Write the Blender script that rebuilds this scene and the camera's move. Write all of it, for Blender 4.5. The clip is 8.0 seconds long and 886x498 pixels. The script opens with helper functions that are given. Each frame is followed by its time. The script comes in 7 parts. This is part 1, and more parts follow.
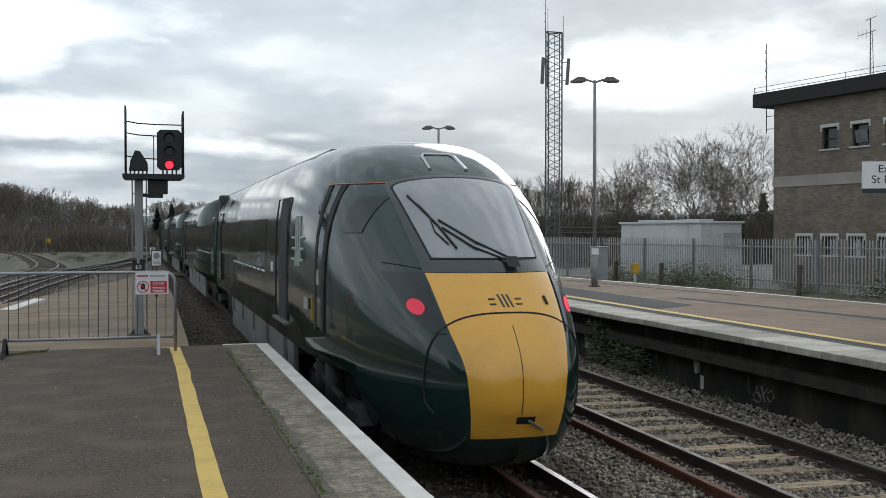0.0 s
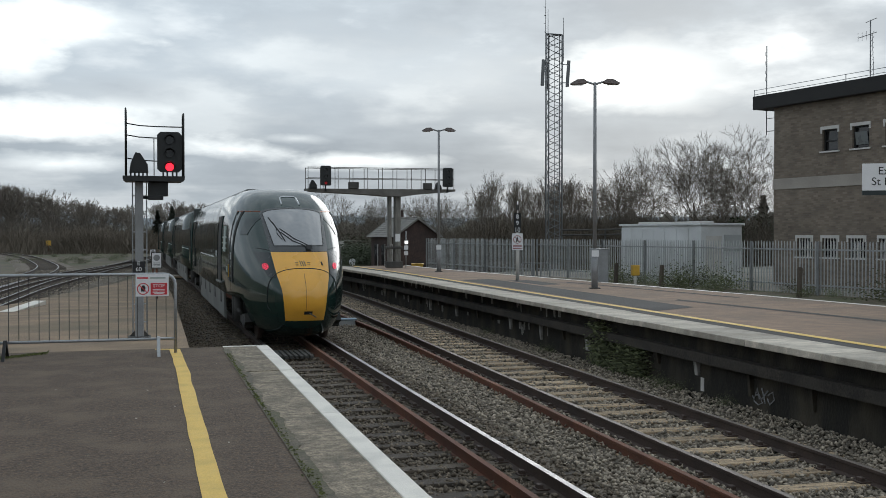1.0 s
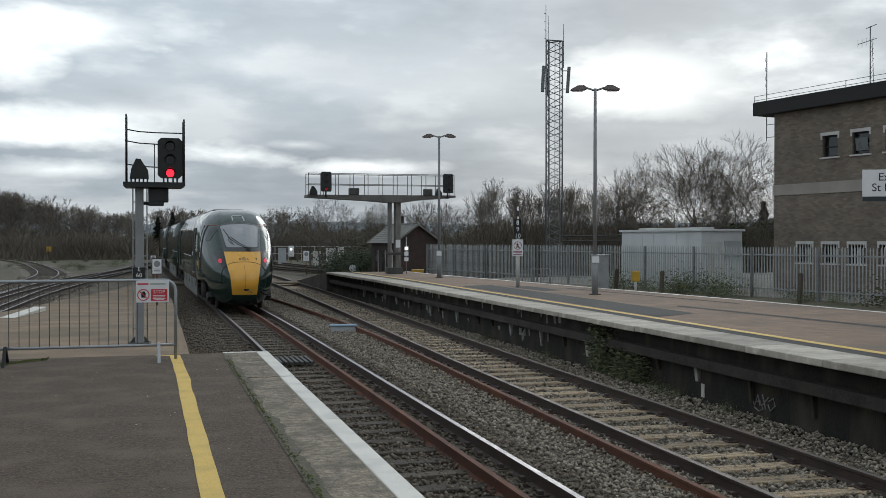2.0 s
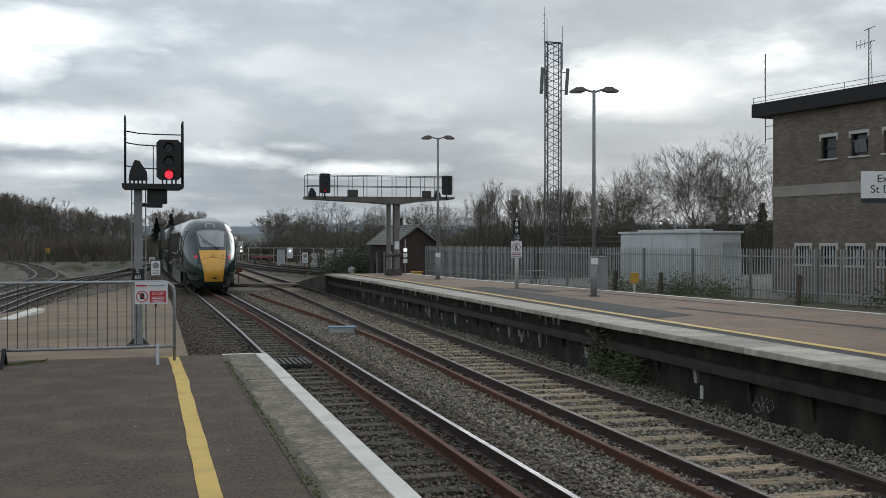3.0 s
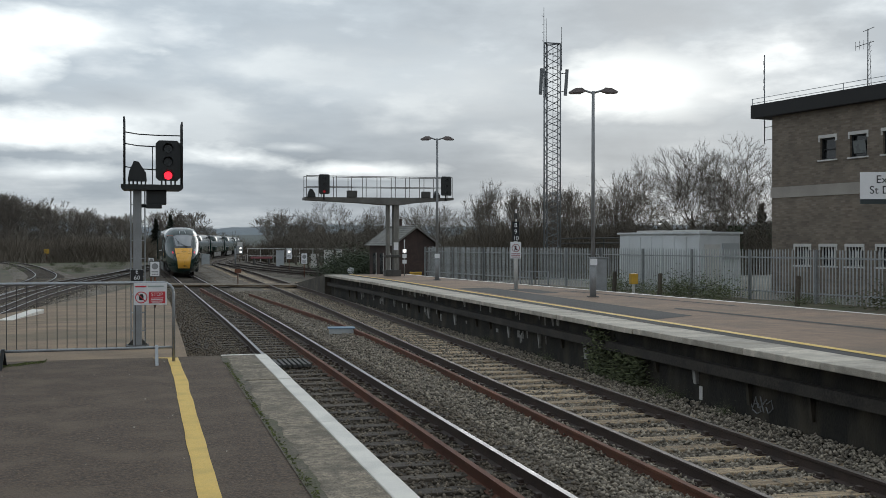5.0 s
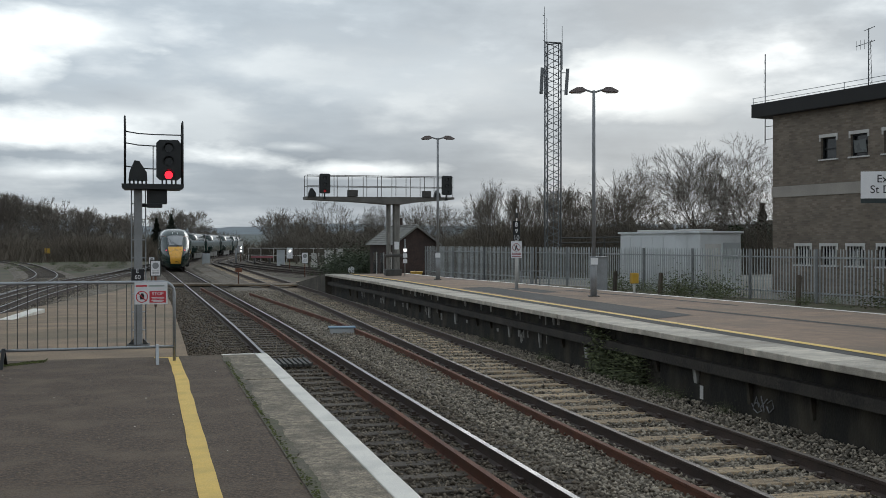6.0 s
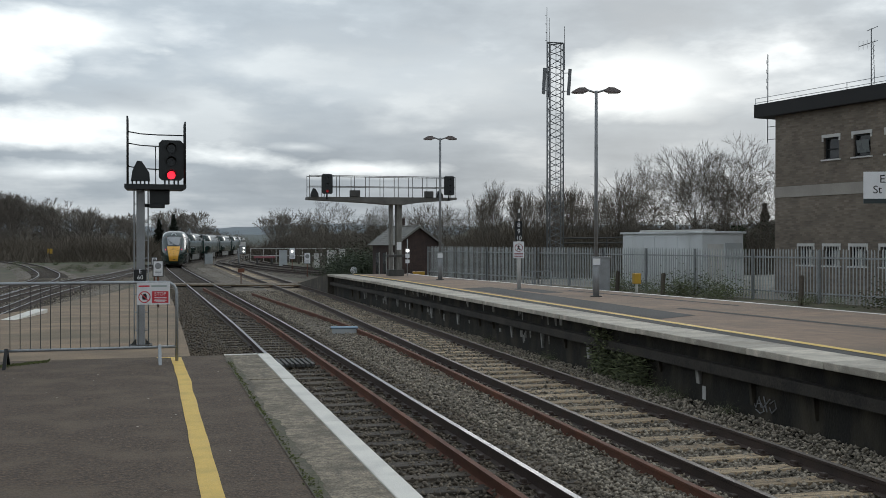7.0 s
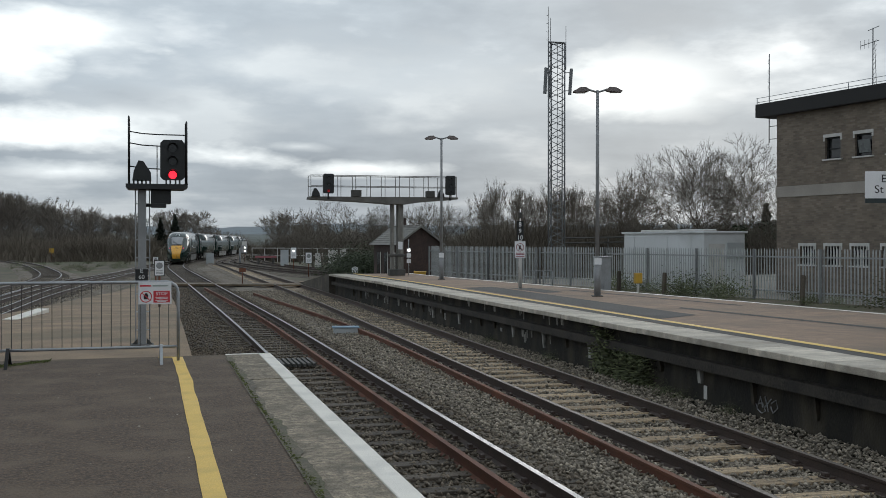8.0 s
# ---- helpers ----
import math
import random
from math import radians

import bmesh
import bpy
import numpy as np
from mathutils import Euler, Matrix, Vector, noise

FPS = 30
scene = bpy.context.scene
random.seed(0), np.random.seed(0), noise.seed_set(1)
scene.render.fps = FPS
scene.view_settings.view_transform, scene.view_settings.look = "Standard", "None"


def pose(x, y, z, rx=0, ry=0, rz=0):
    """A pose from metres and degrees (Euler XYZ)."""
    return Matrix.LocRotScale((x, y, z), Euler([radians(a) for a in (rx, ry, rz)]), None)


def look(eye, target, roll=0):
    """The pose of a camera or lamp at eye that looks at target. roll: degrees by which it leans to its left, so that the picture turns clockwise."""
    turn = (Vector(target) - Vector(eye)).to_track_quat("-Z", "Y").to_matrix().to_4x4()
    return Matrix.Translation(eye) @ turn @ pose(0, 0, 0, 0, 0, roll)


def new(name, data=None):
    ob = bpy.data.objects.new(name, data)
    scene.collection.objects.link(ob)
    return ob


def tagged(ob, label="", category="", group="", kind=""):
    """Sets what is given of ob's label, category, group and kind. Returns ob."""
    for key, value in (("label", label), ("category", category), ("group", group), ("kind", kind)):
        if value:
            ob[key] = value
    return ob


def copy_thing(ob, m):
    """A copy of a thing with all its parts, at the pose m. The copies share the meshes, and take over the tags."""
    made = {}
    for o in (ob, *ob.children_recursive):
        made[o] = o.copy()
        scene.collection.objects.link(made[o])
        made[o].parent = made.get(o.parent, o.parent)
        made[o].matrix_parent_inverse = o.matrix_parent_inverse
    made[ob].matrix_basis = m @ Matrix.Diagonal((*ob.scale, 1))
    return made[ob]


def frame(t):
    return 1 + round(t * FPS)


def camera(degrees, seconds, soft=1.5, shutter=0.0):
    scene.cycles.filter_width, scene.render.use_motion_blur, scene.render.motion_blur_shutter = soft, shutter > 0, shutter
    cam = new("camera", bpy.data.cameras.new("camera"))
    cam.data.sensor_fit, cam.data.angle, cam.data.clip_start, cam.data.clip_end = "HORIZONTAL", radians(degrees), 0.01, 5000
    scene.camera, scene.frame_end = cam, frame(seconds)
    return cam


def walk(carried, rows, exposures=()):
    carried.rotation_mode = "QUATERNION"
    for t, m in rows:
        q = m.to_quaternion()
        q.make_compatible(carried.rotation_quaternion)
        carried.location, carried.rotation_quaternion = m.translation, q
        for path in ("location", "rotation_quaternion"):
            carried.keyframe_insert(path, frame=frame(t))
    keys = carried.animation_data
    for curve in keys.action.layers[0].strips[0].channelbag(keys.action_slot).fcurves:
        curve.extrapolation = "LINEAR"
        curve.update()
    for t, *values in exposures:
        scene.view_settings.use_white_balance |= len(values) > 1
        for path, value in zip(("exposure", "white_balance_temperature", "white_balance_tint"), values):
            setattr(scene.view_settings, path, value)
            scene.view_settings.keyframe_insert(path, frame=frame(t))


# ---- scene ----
from math import sin, cos, pi, tan, atan, atan2, sqrt

cam = camera(46.38, 8.0, soft=0.85)
EYE = Vector((0.0, 0.0, 1.545))
FOCAL = 1830.0
# seconds, pan and tilt of the tripod head, in focal units * FOCAL
PAN = [(0.0, 0.0, -17.7), (0.5, 0.1, -16.8), (1.0, 0.4, -14.1), (1.5, 1.5, -7.9), (2.0, 1.0, -3.4), (2.5, -0.2, -1.2),
       (3.0, -1.2, -0.5), (3.5, -2.8, 0.3), (4.0, -3.5, 1.5), (4.5, -3.1, 1.7), (5.0, -2.7, 1.0), (5.5, -2.2, 0.3),
       (6.0, -1.5, -0.1), (6.5, 0.0, 0.0), (7.0, 3.0, 0.4), (7.5, 4.3, 0.4), (8.0, 5.5, -0.2)]


def cam_pose(dx, dy):
    yaw = atan((524.0 - dx) / FOCAL)
    down = atan((12.0 - dy) / FOCAL)
    target = EYE + Vector((sin(yaw) * cos(down), cos(yaw) * cos(down), -sin(down)))
    return look(EYE, target)


walk(cam, [(t, cam_pose(dx, dy)) for t, dx, dy in PAN],
     exposures=[(0.0, 0.30), (0.5, 0.20), (1.0, 0.12), (2.0, 0.04), (3.0, 0.0), (8.0, 0.0)])

# ---- sky and light ----
SUN_DIR = Vector((0.460, 0.875, 0.273)).normalized()
world = bpy.data.worlds.new("overcast_sky")
scene.world = world
world.use_nodes = True


def build_world(world):
    nt = world.node_tree
    nt.nodes.clear()
    N, L = nt.nodes.new, nt.links.new
    out = N("ShaderNodeOutputWorld")
    bg = N("ShaderNodeBackground")
    sky = N("ShaderNodeTexSky")
    sky.sky_type = "NISHITA"
    sky.sun_disc = False
    sky.sun_elevation = math.asin(SUN_DIR.z)
    sky.sun_rotation = atan2(SUN_DIR.x, SUN_DIR.y)
    sky.dust_density = 3.0
    skys = N("ShaderNodeVectorMath")
    skys.operation = "SCALE"
    skys.inputs["Scale"].default_value = 0.1
    L(sky.outputs[0], skys.inputs[0])
    tc = N("ShaderNodeTexCoord")
    sep = N("ShaderNodeSeparateXYZ")
    L(tc.outputs["Generated"], sep.inputs[0])

    def m(op, a, b=None, clamp=False):
        n = N("ShaderNodeMath")
        n.operation = op
        n.use_clamp = clamp
        for i, v in enumerate((a, b)):
            if v is None:
                continue
            if isinstance(v, (int, float)):
                n.inputs[i].default_value = v
            else:
                L(v, n.inputs[i])
        return n.outputs[0]
    # a cloud deck seen from below: direction divided by its height
    zz = m("ADD", m("MAXIMUM", sep.outputs[2], 0.0), 0.10)
    cx, cy = m("DIVIDE", sep.outputs[0], zz), m("DIVIDE", sep.outputs[1], zz)
    comb = N("ShaderNodeCombineXYZ")
    L(cx, comb.inputs[0])
    L(cy, comb.inputs[1])

    def cloud(scale, detail, off, rough=0.5):
        mp = N("ShaderNodeMapping")
        mp.inputs["Location"].default_value = off
        mp.inputs["Rotation"].default_value = (0, 0, radians(22))
        mp.inputs["Scale"].default_value = (scale, scale * 1.25, 1)
        L(comb.outputs[0], mp.inputs[0])
        n = N("ShaderNodeTexNoise")
        n.inputs["Scale"].default_value = 1.0
        n.inputs["Detail"].default_value = detail
        n.inputs["Roughness"].default_value = rough
        L(mp.outputs[0], n.inputs["Vector"])
        return n.outputs[0]
    big = cloud(0.30, 3.0, (3.1, 1.7, 0))
    fine = cloud(0.8, 6.0, (0.4, 5.2, 2.0), 0.55)
    # torn edges, by direction
    dm = N("ShaderNodeMapping")
    dm.inputs["Scale"].default_value = (4.0, 4.0, 11.0)
    L(tc.outputs["Generated"], dm.inputs[0])
    torn_n = N("ShaderNodeTexNoise")
    torn_n.inputs["Scale"].default_value = 1.6
    torn_n.inputs["Detail"].default_value = 6.0
    torn_n.inputs["Roughness"].default_value = 0.55
    L(dm.outputs[0], torn_n.inputs["Vector"])
    torn = torn_n.outputs[0]
    base = m("ADD", m("ADD", m("MULTIPLY", big, 0.40), m("MULTIPLY", fine, 0.22)), m("MULTIPLY", torn, 0.38))

    def gap(direction, width, stretch):
        # a thin place in the cloud: falls off with the angle from a direction, wide across and low
        d = Vector(direction).normalized()
        side = Vector((d.y, -d.x, 0)).normalized()
        up = side.cross(d)
        dots = []
        for axis, k in ((side, 1.0 / (width * stretch)), (up, 1.0 / width)):
            v = N("ShaderNodeVectorMath")
            v.operation = "DOT_PRODUCT"
            v.inputs[1].default_value = axis * k
            L(tc.outputs["Generated"], v.inputs[0])
            dots.append(m("POWER", m("ABSOLUTE", v.outputs["Value"]), 2.0))
        front = N("ShaderNodeVectorMath")
        front.operation = "DOT_PRODUCT"
        front.inputs[1].default_value = d
        L(tc.outputs["Generated"], front.inputs[0])
        r = m("SQRT", m("ADD", dots[0], dots[1]))
        r = m("ADD", r, m("MULTIPLY", m("SUBTRACT", torn, 0.5), 4.6))
        f = m("MULTIPLY", m("SUBTRACT", 1.35, r), 0.85, True)
        return m("MULTIPLY", f, m("GREATER_THAN", front.outputs["Value"], 0.0))
    ramp = N("ShaderNodeValToRGB")
    e = ramp.color_ramp.elements
    e[0].position, e[0].color = 0.40, (0.36, 0.425, 0.49, 1)
    e[1].position, e[1].color = 0.62, (0.94, 1.0, 1.03, 1)
    mid = e.new(0.50)
    mid.color = (0.505, 0.58, 0.645, 1)
    L(base, ramp.inputs[0])
    # the deck is seen through more air, and greyer, towards the horizon
    low = N("ShaderNodeMapRange")
    low.interpolation_type = "SMOOTHSTEP"
    low.inputs[1].default_value, low.inputs[2].default_value = 0.0, 0.20
    low.inputs[3].default_value, low.inputs[4].default_value = 0.74, 1.06
    L(sep.outputs[2], low.inputs[0])
    grey = N("ShaderNodeVectorMath")
    grey.operation = "SCALE"
    L(ramp.outputs[0], grey.inputs[0])
    L(low.outputs[0], grey.inputs["Scale"])
    col = grey.outputs[0]
    for d, wdt, st, k, thin in GAPS:
        mx = N("ShaderNodeMix")
        mx.data_type = "RGBA"
        L(m("MULTIPLY", m("POWER", gap(d, wdt, st), 1.15), k, True), mx.inputs["Factor"])
        L(col, mx.inputs["A"])
        mx.inputs["B"].default_value = (1.2, 1.27, 1.28, 1) if thin else (0.45, 0.51, 0.565, 1)
        col = mx.outputs["Result"]
    mix = N("ShaderNodeMix")
    mix.data_type = "RGBA"
    mix.inputs["Factor"].default_value = 0.985
    L(skys.outputs[0], mix.inputs["A"])
    L(col, mix.inputs["B"])
    L(mix.outputs["Result"], bg.inputs["Color"])
    bg.inputs["Strength"].default_value = 1.0
    L(bg.outputs[0], out.inputs[0])


# thin and thick places in the cloud deck: direction, half-height, stretch, amount, thin or thick
GAPS = [((0.187, 0.964, 0.190), 0.0230, 6.0, 0.30, False),
        ((0.242, 0.963, 0.117), 0.0246, 5.0, 0.20, False),
        ((0.048, 0.998, 0.029), 0.0120, 14.0, 0.20, False),
        ((0.022, 0.992, 0.121), 0.0492, 3.0, 0.35, True),
        ((0.177, 0.972, 0.156), 0.0328, 5.0, 0.25, True),
        ((0.455, 0.878, 0.149), 0.0273, 2.6, 1.00, True),
        ((-0.066, 0.980, 0.187), 0.0240, 3.2, 1.00, True),
        ((-0.113, 0.982, 0.155), 0.0197, 2.6, 0.90, True),
        ((-0.081, 0.991, 0.104), 0.0186, 3.4, 0.95, True),
        ((0.079, 0.994, 0.080), 0.0098, 6.0, 0.80, True),
        ((0.200, 0.977, 0.071), 0.0087, 6.0, 0.85, True),
        ((-0.077, 0.995, 0.064), 0.0098, 8.0, 0.75, True),
        ((0.136, 0.986, 0.091), 0.0060, 6.0, 0.50, True),
        ((-0.033, 0.990, 0.137), 0.0120, 5.0, 0.95, False),
        ((0.586, 0.789, 0.186), 0.0574, 2.2, 0.90, False),
        ((0.546, 0.833, 0.094), 0.0246, 4.0, 0.55, False)]
build_world(world)
sun = new("sun", bpy.data.lights.new("sun", "SUN"))
sun.data.energy = 0.45
sun.data.angle = radians(25)
sun.data.color = (1.0, 0.99, 0.97)
sun.matrix_world = look(SUN_DIR * 50, (0, 0, 0))

# ---- materials ----
def material(name, color, rough=0.8, metal=0.0, var=0.25, scale=3.0, fine=60.0, bump=0.1, dirt=None, dirt_amount=0.5,
             dirt_scale=0.6, per_object=0.0, per_island=0.0, spec=0.5, coat=0.0, stretch=(1, 1, 1), bump_dist=0.01):
    """A surface with grain at two scales, stains of a second colour, and relief."""
    mt = bpy.data.materials.new(name)
    mt.use_nodes = True
    nt = mt.node_tree
    N, L = nt.nodes.new, nt.links.new
    b = nt.nodes["Principled BSDF"]
    b.inputs["Roughness"].default_value = rough
    b.inputs["Metallic"].default_value = metal
    b.inputs["Specular IOR Level"].default_value = spec
    b.inputs["Coat Weight"].default_value = coat
    b.inputs["Coat Roughness"].default_value = 0.06
    geo = N("ShaderNodeNewGeometry") if per_island else None
    tc = N("ShaderNodeTexCoord")
    mp = N("ShaderNodeMapping")
    mp.inputs["Scale"].default_value = stretch
    L(tc.outputs["Object"], mp.inputs[0])

    def noise_tex(s, d=4.0):
        n = N("ShaderNodeTexNoise")
        n.inputs["Scale"].default_value = s
        n.inputs["Detail"].default_value = d
        L(mp.outputs[0], n.inputs["Vector"])
        return n.outputs[0]

    def mixc(f, a, bb, mode="MIX"):
        n = N("ShaderNodeMix")
        n.data_type = "RGBA"
        n.blend_type = mode
        for k, v in (("Factor", f), ("A", a), ("B", bb)):
            if isinstance(v, (int, float)):
                n.inputs[k].default_value = v
            elif isinstance(v, tuple):
                n.inputs[k].default_value = v
            else:
                L(v, n.inputs[k])
        return n.outputs["Result"]

    def rng(v, lo, hi, a=0.3, bb=0.7):
        n = N("ShaderNodeMapRange")
        n.inputs[1].default_value, n.inputs[2].default_value = a, bb
        n.inputs[3].default_value, n.inputs[4].default_value = lo, hi
        L(v, n.inputs[0])
        return n.outputs[0]
    c4 = (*color, 1.0)
    big, small = noise_tex(scale), noise_tex(fine, 2.0)
    col = mixc(rng(big, 0.0, 1.0), tuple(v * (1 - var) for v in color) + (1,), tuple(min(1, v * (1 + var)) for v in color) + (1,))
    hv = N("ShaderNodeHueSaturation")
    L(col, hv.inputs["Color"])
    L(rng(small, 1 - var * 0.8, 1 + var * 0.8), hv.inputs["Value"])
    col = hv.outputs[0]
    if per_object or per_island:
        h2 = N("ShaderNodeHueSaturation")
        L(col, h2.inputs["Color"])
        if per_object:
            src = N("ShaderNodeObjectInfo").outputs["Random"]
        else:
            src = geo.outputs["Random Per Island"]
        k = per_object or per_island
        L(rng(src, 1 - k, 1 + k, 0, 1), h2.inputs["Value"])
        col = h2.outputs[0]
    if dirt:
        d = noise_tex(dirt_scale, 6.0)
        col = mixc(rng(d, 0.0, dirt_amount, 0.45, 0.7), col, (*dirt, 1.0))
    L(col, b.inputs["Base Color"])
    L(rng(big, max(0.02, rough - 0.08), min(1, rough + 0.08)), b.inputs["Roughness"])
    if bump:
        bp = N("ShaderNodeBump")
        bp.inputs["Strength"].default_value = bump
        bp.inputs["Distance"].default_value = bump_dist
        L(small, bp.inputs["Height"])
        L(bp.outputs[0], b.inputs["Normal"])
    return mt


def glow(name, color, strength):
    mt = bpy.data.materials.new(name)
    mt.use_nodes = True
    b = mt.node_tree.nodes["Principled BSDF"]
    b.inputs["Base Color"].default_value = (*color, 1)
    b.inputs["Emission Color"].default_value = (*color, 1)
    b.inputs["Emission Strength"].default_value = strength
    return mt


M = {}
M["asphalt"] = material("asphalt", (0.084, 0.057, 0.038), 0.9, var=0.6, scale=24.0, fine=55, bump=1.0, dirt=(0.132, 0.094, 0.063), dirt_amount=0.9, dirt_scale=2.0)
M["asphalt_red"] = material("red_asphalt", (0.275, 0.188, 0.132), 0.9, var=0.22, scale=3.0, fine=60, bump=0.5, dirt=(0.150, 0.120, 0.090), dirt_amount=0.75, dirt_scale=0.45)
M["asphalt_patch"] = material("dark_asphalt_patch", (0.070, 0.065, 0.061), 0.9, var=0.12, scale=1.0, fine=90, bump=0.3)
M["ramp"] = material("worn_brown_tarmac", (0.235, 0.167, 0.108), 0.92, var=0.28, scale=1.1, fine=70, bump=0.4, dirt=(0.091, 0.080, 0.049), dirt_amount=0.6, dirt_scale=0.35)
M["end_ramp"] = material("dark_rubble_ramp", (0.085, 0.072, 0.056), 0.95, var=0.4, scale=2.0, fine=20, bump=0.8, dirt=(0.03, 0.026, 0.02), dirt_amount=0.8, dirt_scale=0.8)
M["fillet"] = material("grey_mortar_fillet", (0.125, 0.106, 0.080), 0.92, var=0.4, scale=9.0, fine=60, bump=0.6, dirt=(0.075, 0.080, 0.035), dirt_amount=0.7, dirt_scale=2.2)
M["coping"] = material("coping_concrete", (0.232, 0.192, 0.140), 0.88, var=0.5, scale=16.0, fine=60, bump=1.0, dirt=(0.096, 0.080, 0.058), dirt_amount=0.9, dirt_scale=3.2, per_object=0.12)
M["coping_far"] = material("pale_coping_concrete", (0.47, 0.42, 0.35), 0.85, var=0.2, scale=6.0, fine=60, bump=0.6, dirt=(0.15, 0.13, 0.105), dirt_amount=0.7, dirt_scale=1.4, per_object=0.25)
M["white_paint"] = material("worn_white_paint", (0.73, 0.69, 0.62), 0.6, var=0.06, scale=3, fine=100, bump=0.3, dirt=(0.44, 0.42, 0.38), dirt_amount=0.55, dirt_scale=2.5)
M["yellow_paint"] = material("yellow_line_paint", (0.76, 0.50, 0.11), 0.65, var=0.08, scale=3, fine=90, bump=0.4, dirt=(0.35, 0.26, 0.10), dirt_amount=0.5, dirt_scale=3.0)
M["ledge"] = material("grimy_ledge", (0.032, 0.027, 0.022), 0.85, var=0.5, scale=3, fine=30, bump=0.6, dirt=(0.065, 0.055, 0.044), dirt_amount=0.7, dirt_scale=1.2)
M["lime"] = material("lime_deposit", (0.36, 0.35, 0.32), 0.9, var=0.4, scale=8, fine=40, bump=0.3, dirt=(0.10, 0.095, 0.085), dirt_amount=0.9, dirt_scale=6.0)
M["corbel"] = material("lime_streaked_concrete", (0.11, 0.105, 0.095), 0.9, var=0.35, scale=5, fine=40, bump=0.4, dirt=(0.42, 0.41, 0.38), dirt_amount=0.9, dirt_scale=4.0)
# near-black wall with paler, upright patches
M["wall_dark"] = material("dark_platform_wall", (0.017, 0.015, 0.011), 0.9, var=0.5, scale=4.0, fine=40, bump=0.8, dirt=(0.076, 0.062, 0.043), dirt_amount=0.8, dirt_scale=1.6, stretch=(1, 1.2, 0.5))
M["ballast"] = material("ballast_bed", (0.165, 0.140, 0.110), 0.95, var=0.45, scale=2.0, fine=28, bump=1.0, bump_dist=0.04, dirt=(0.100, 0.073, 0.048), dirt_amount=0.7, dirt_scale=0.3)
M["ballast_dark"] = material("oily_ballast", (0.112, 0.091, 0.068), 0.95, var=0.4, scale=2.0, fine=28, bump=1.0, bump_dist=0.04, dirt=(0.037, 0.030, 0.023), dirt_amount=0.7, dirt_scale=0.5)
M["stones"] = material("ballast_stones", (0.258, 0.220, 0.172), 0.92, var=0.15, scale=6, fine=80, bump=0.3, per_island=0.65)
M["stones_dark"] = material("oily_ballast_stones", (0.150, 0.121, 0.090), 0.9, var=0.15, scale=6, fine=80, bump=0.3, per_island=0.5)
M["earth"] = material("rough_ground", (0.092, 0.077, 0.050), 0.95, var=0.35, scale=0.15, fine=3, bump=0.6, dirt=(0.060, 0.075, 0.028), dirt_amount=0.9, dirt_scale=0.09)
M["rail_side"] = material("rusty_rail_side", (0.055, 0.036, 0.028), 0.75, var=0.3, scale=2, fine=60, bump=0.3)
M["rail_top"] = material("polished_rail_head", (0.25, 0.25, 0.25), 0.43, metal=1.0, var=0.08, scale=2, fine=60, bump=0.0)
M["rail_dull"] = material("dull_rail_head", (0.11, 0.088, 0.072), 0.6, metal=0.25, var=0.2, scale=2, fine=60, bump=0.1)
M["rust"] = material("red_rust", (0.150, 0.058, 0.032), 0.85, var=0.3, scale=3, fine=60, bump=0.4, dirt=(0.06, 0.03, 0.025), dirt_amount=0.6, dirt_scale=1.5)
M["sleeper_dark"] = material("oiled_timber_sleeper", (0.078, 0.062, 0.047), 0.85, var=0.3, scale=3, fine=40, bump=0.6, per_object=0.3, stretch=(1, 6, 6))
M["sleeper_pale"] = material("weathered_timber_sleeper", (0.46, 0.345, 0.225), 0.9, var=0.4, scale=6, fine=45, bump=1.0, per_object=0.3, dirt=(0.147, 0.106, 0.066), dirt_amount=0.9, dirt_scale=2.6, stretch=(1, 6, 6))
M["galv"] = material("galvanised_steel", (0.36, 0.37, 0.38), 0.5, metal=0.6, var=0.15, scale=4, fine=60, bump=0.1)
M["galv_dull"] = material("dull_galvanised_palisade", (0.355, 0.365, 0.36), 0.6, metal=0.3, var=0.18, scale=2, fine=40, bump=0.1, per_island=0.15)
M["post_grey"] = material("grey_painted_steel", (0.27, 0.275, 0.28), 0.6, metal=0.2, var=0.15, scale=3, fine=50, bump=0.1, dirt=(0.16, 0.15, 0.14), dirt_amount=0.5, dirt_scale=2)
M["black_steel"] = material("black_painted_steel", (0.014, 0.015, 0.015), 0.55, var=0.3, scale=4, fine=60, bump=0.1)
M["dark_steel"] = material("dark_weathered_steel", (0.06, 0.058, 0.053), 0.75, var=0.3, scale=3, fine=50, bump=0.2, dirt=(0.11, 0.10, 0.09), dirt_amount=0.5, dirt_scale=2)
M["mast_steel"] = material("mast_galvanised_lattice", (0.16, 0.165, 0.17), 0.6, metal=0.3, var=0.2, scale=2, fine=30, bump=0.0)
M["plate_white"] = material("white_sign_plate", (0.74, 0.74, 0.75), 0.5, var=0.04, scale=4, fine=50, bump=0.0)
M["plate_red"] = material("red_sign_panel", (0.56, 0.035, 0.05), 0.5, var=0.05, scale=4, fine=50, bump=0.0)
M["plate_black"] = material("black_sign_plate", (0.012, 0.012, 0.013), 0.45, var=0.1, scale=4, fine=50, bump=0.0)
M["bin_yellow"] = material("yellow_plastic", (0.527, 0.306, 0.030), 0.5, var=0.1, scale=4, fine=50, bump=0.05, dirt=(0.255, 0.170, 0.050), dirt_amount=0.4)
M["box_blue"] = material("pale_blue_lid", (0.13, 0.23, 0.33), 0.6, var=0.12, scale=3, fine=50, bump=0.1, dirt=(0.25, 0.25, 0.24), dirt_amount=0.5)
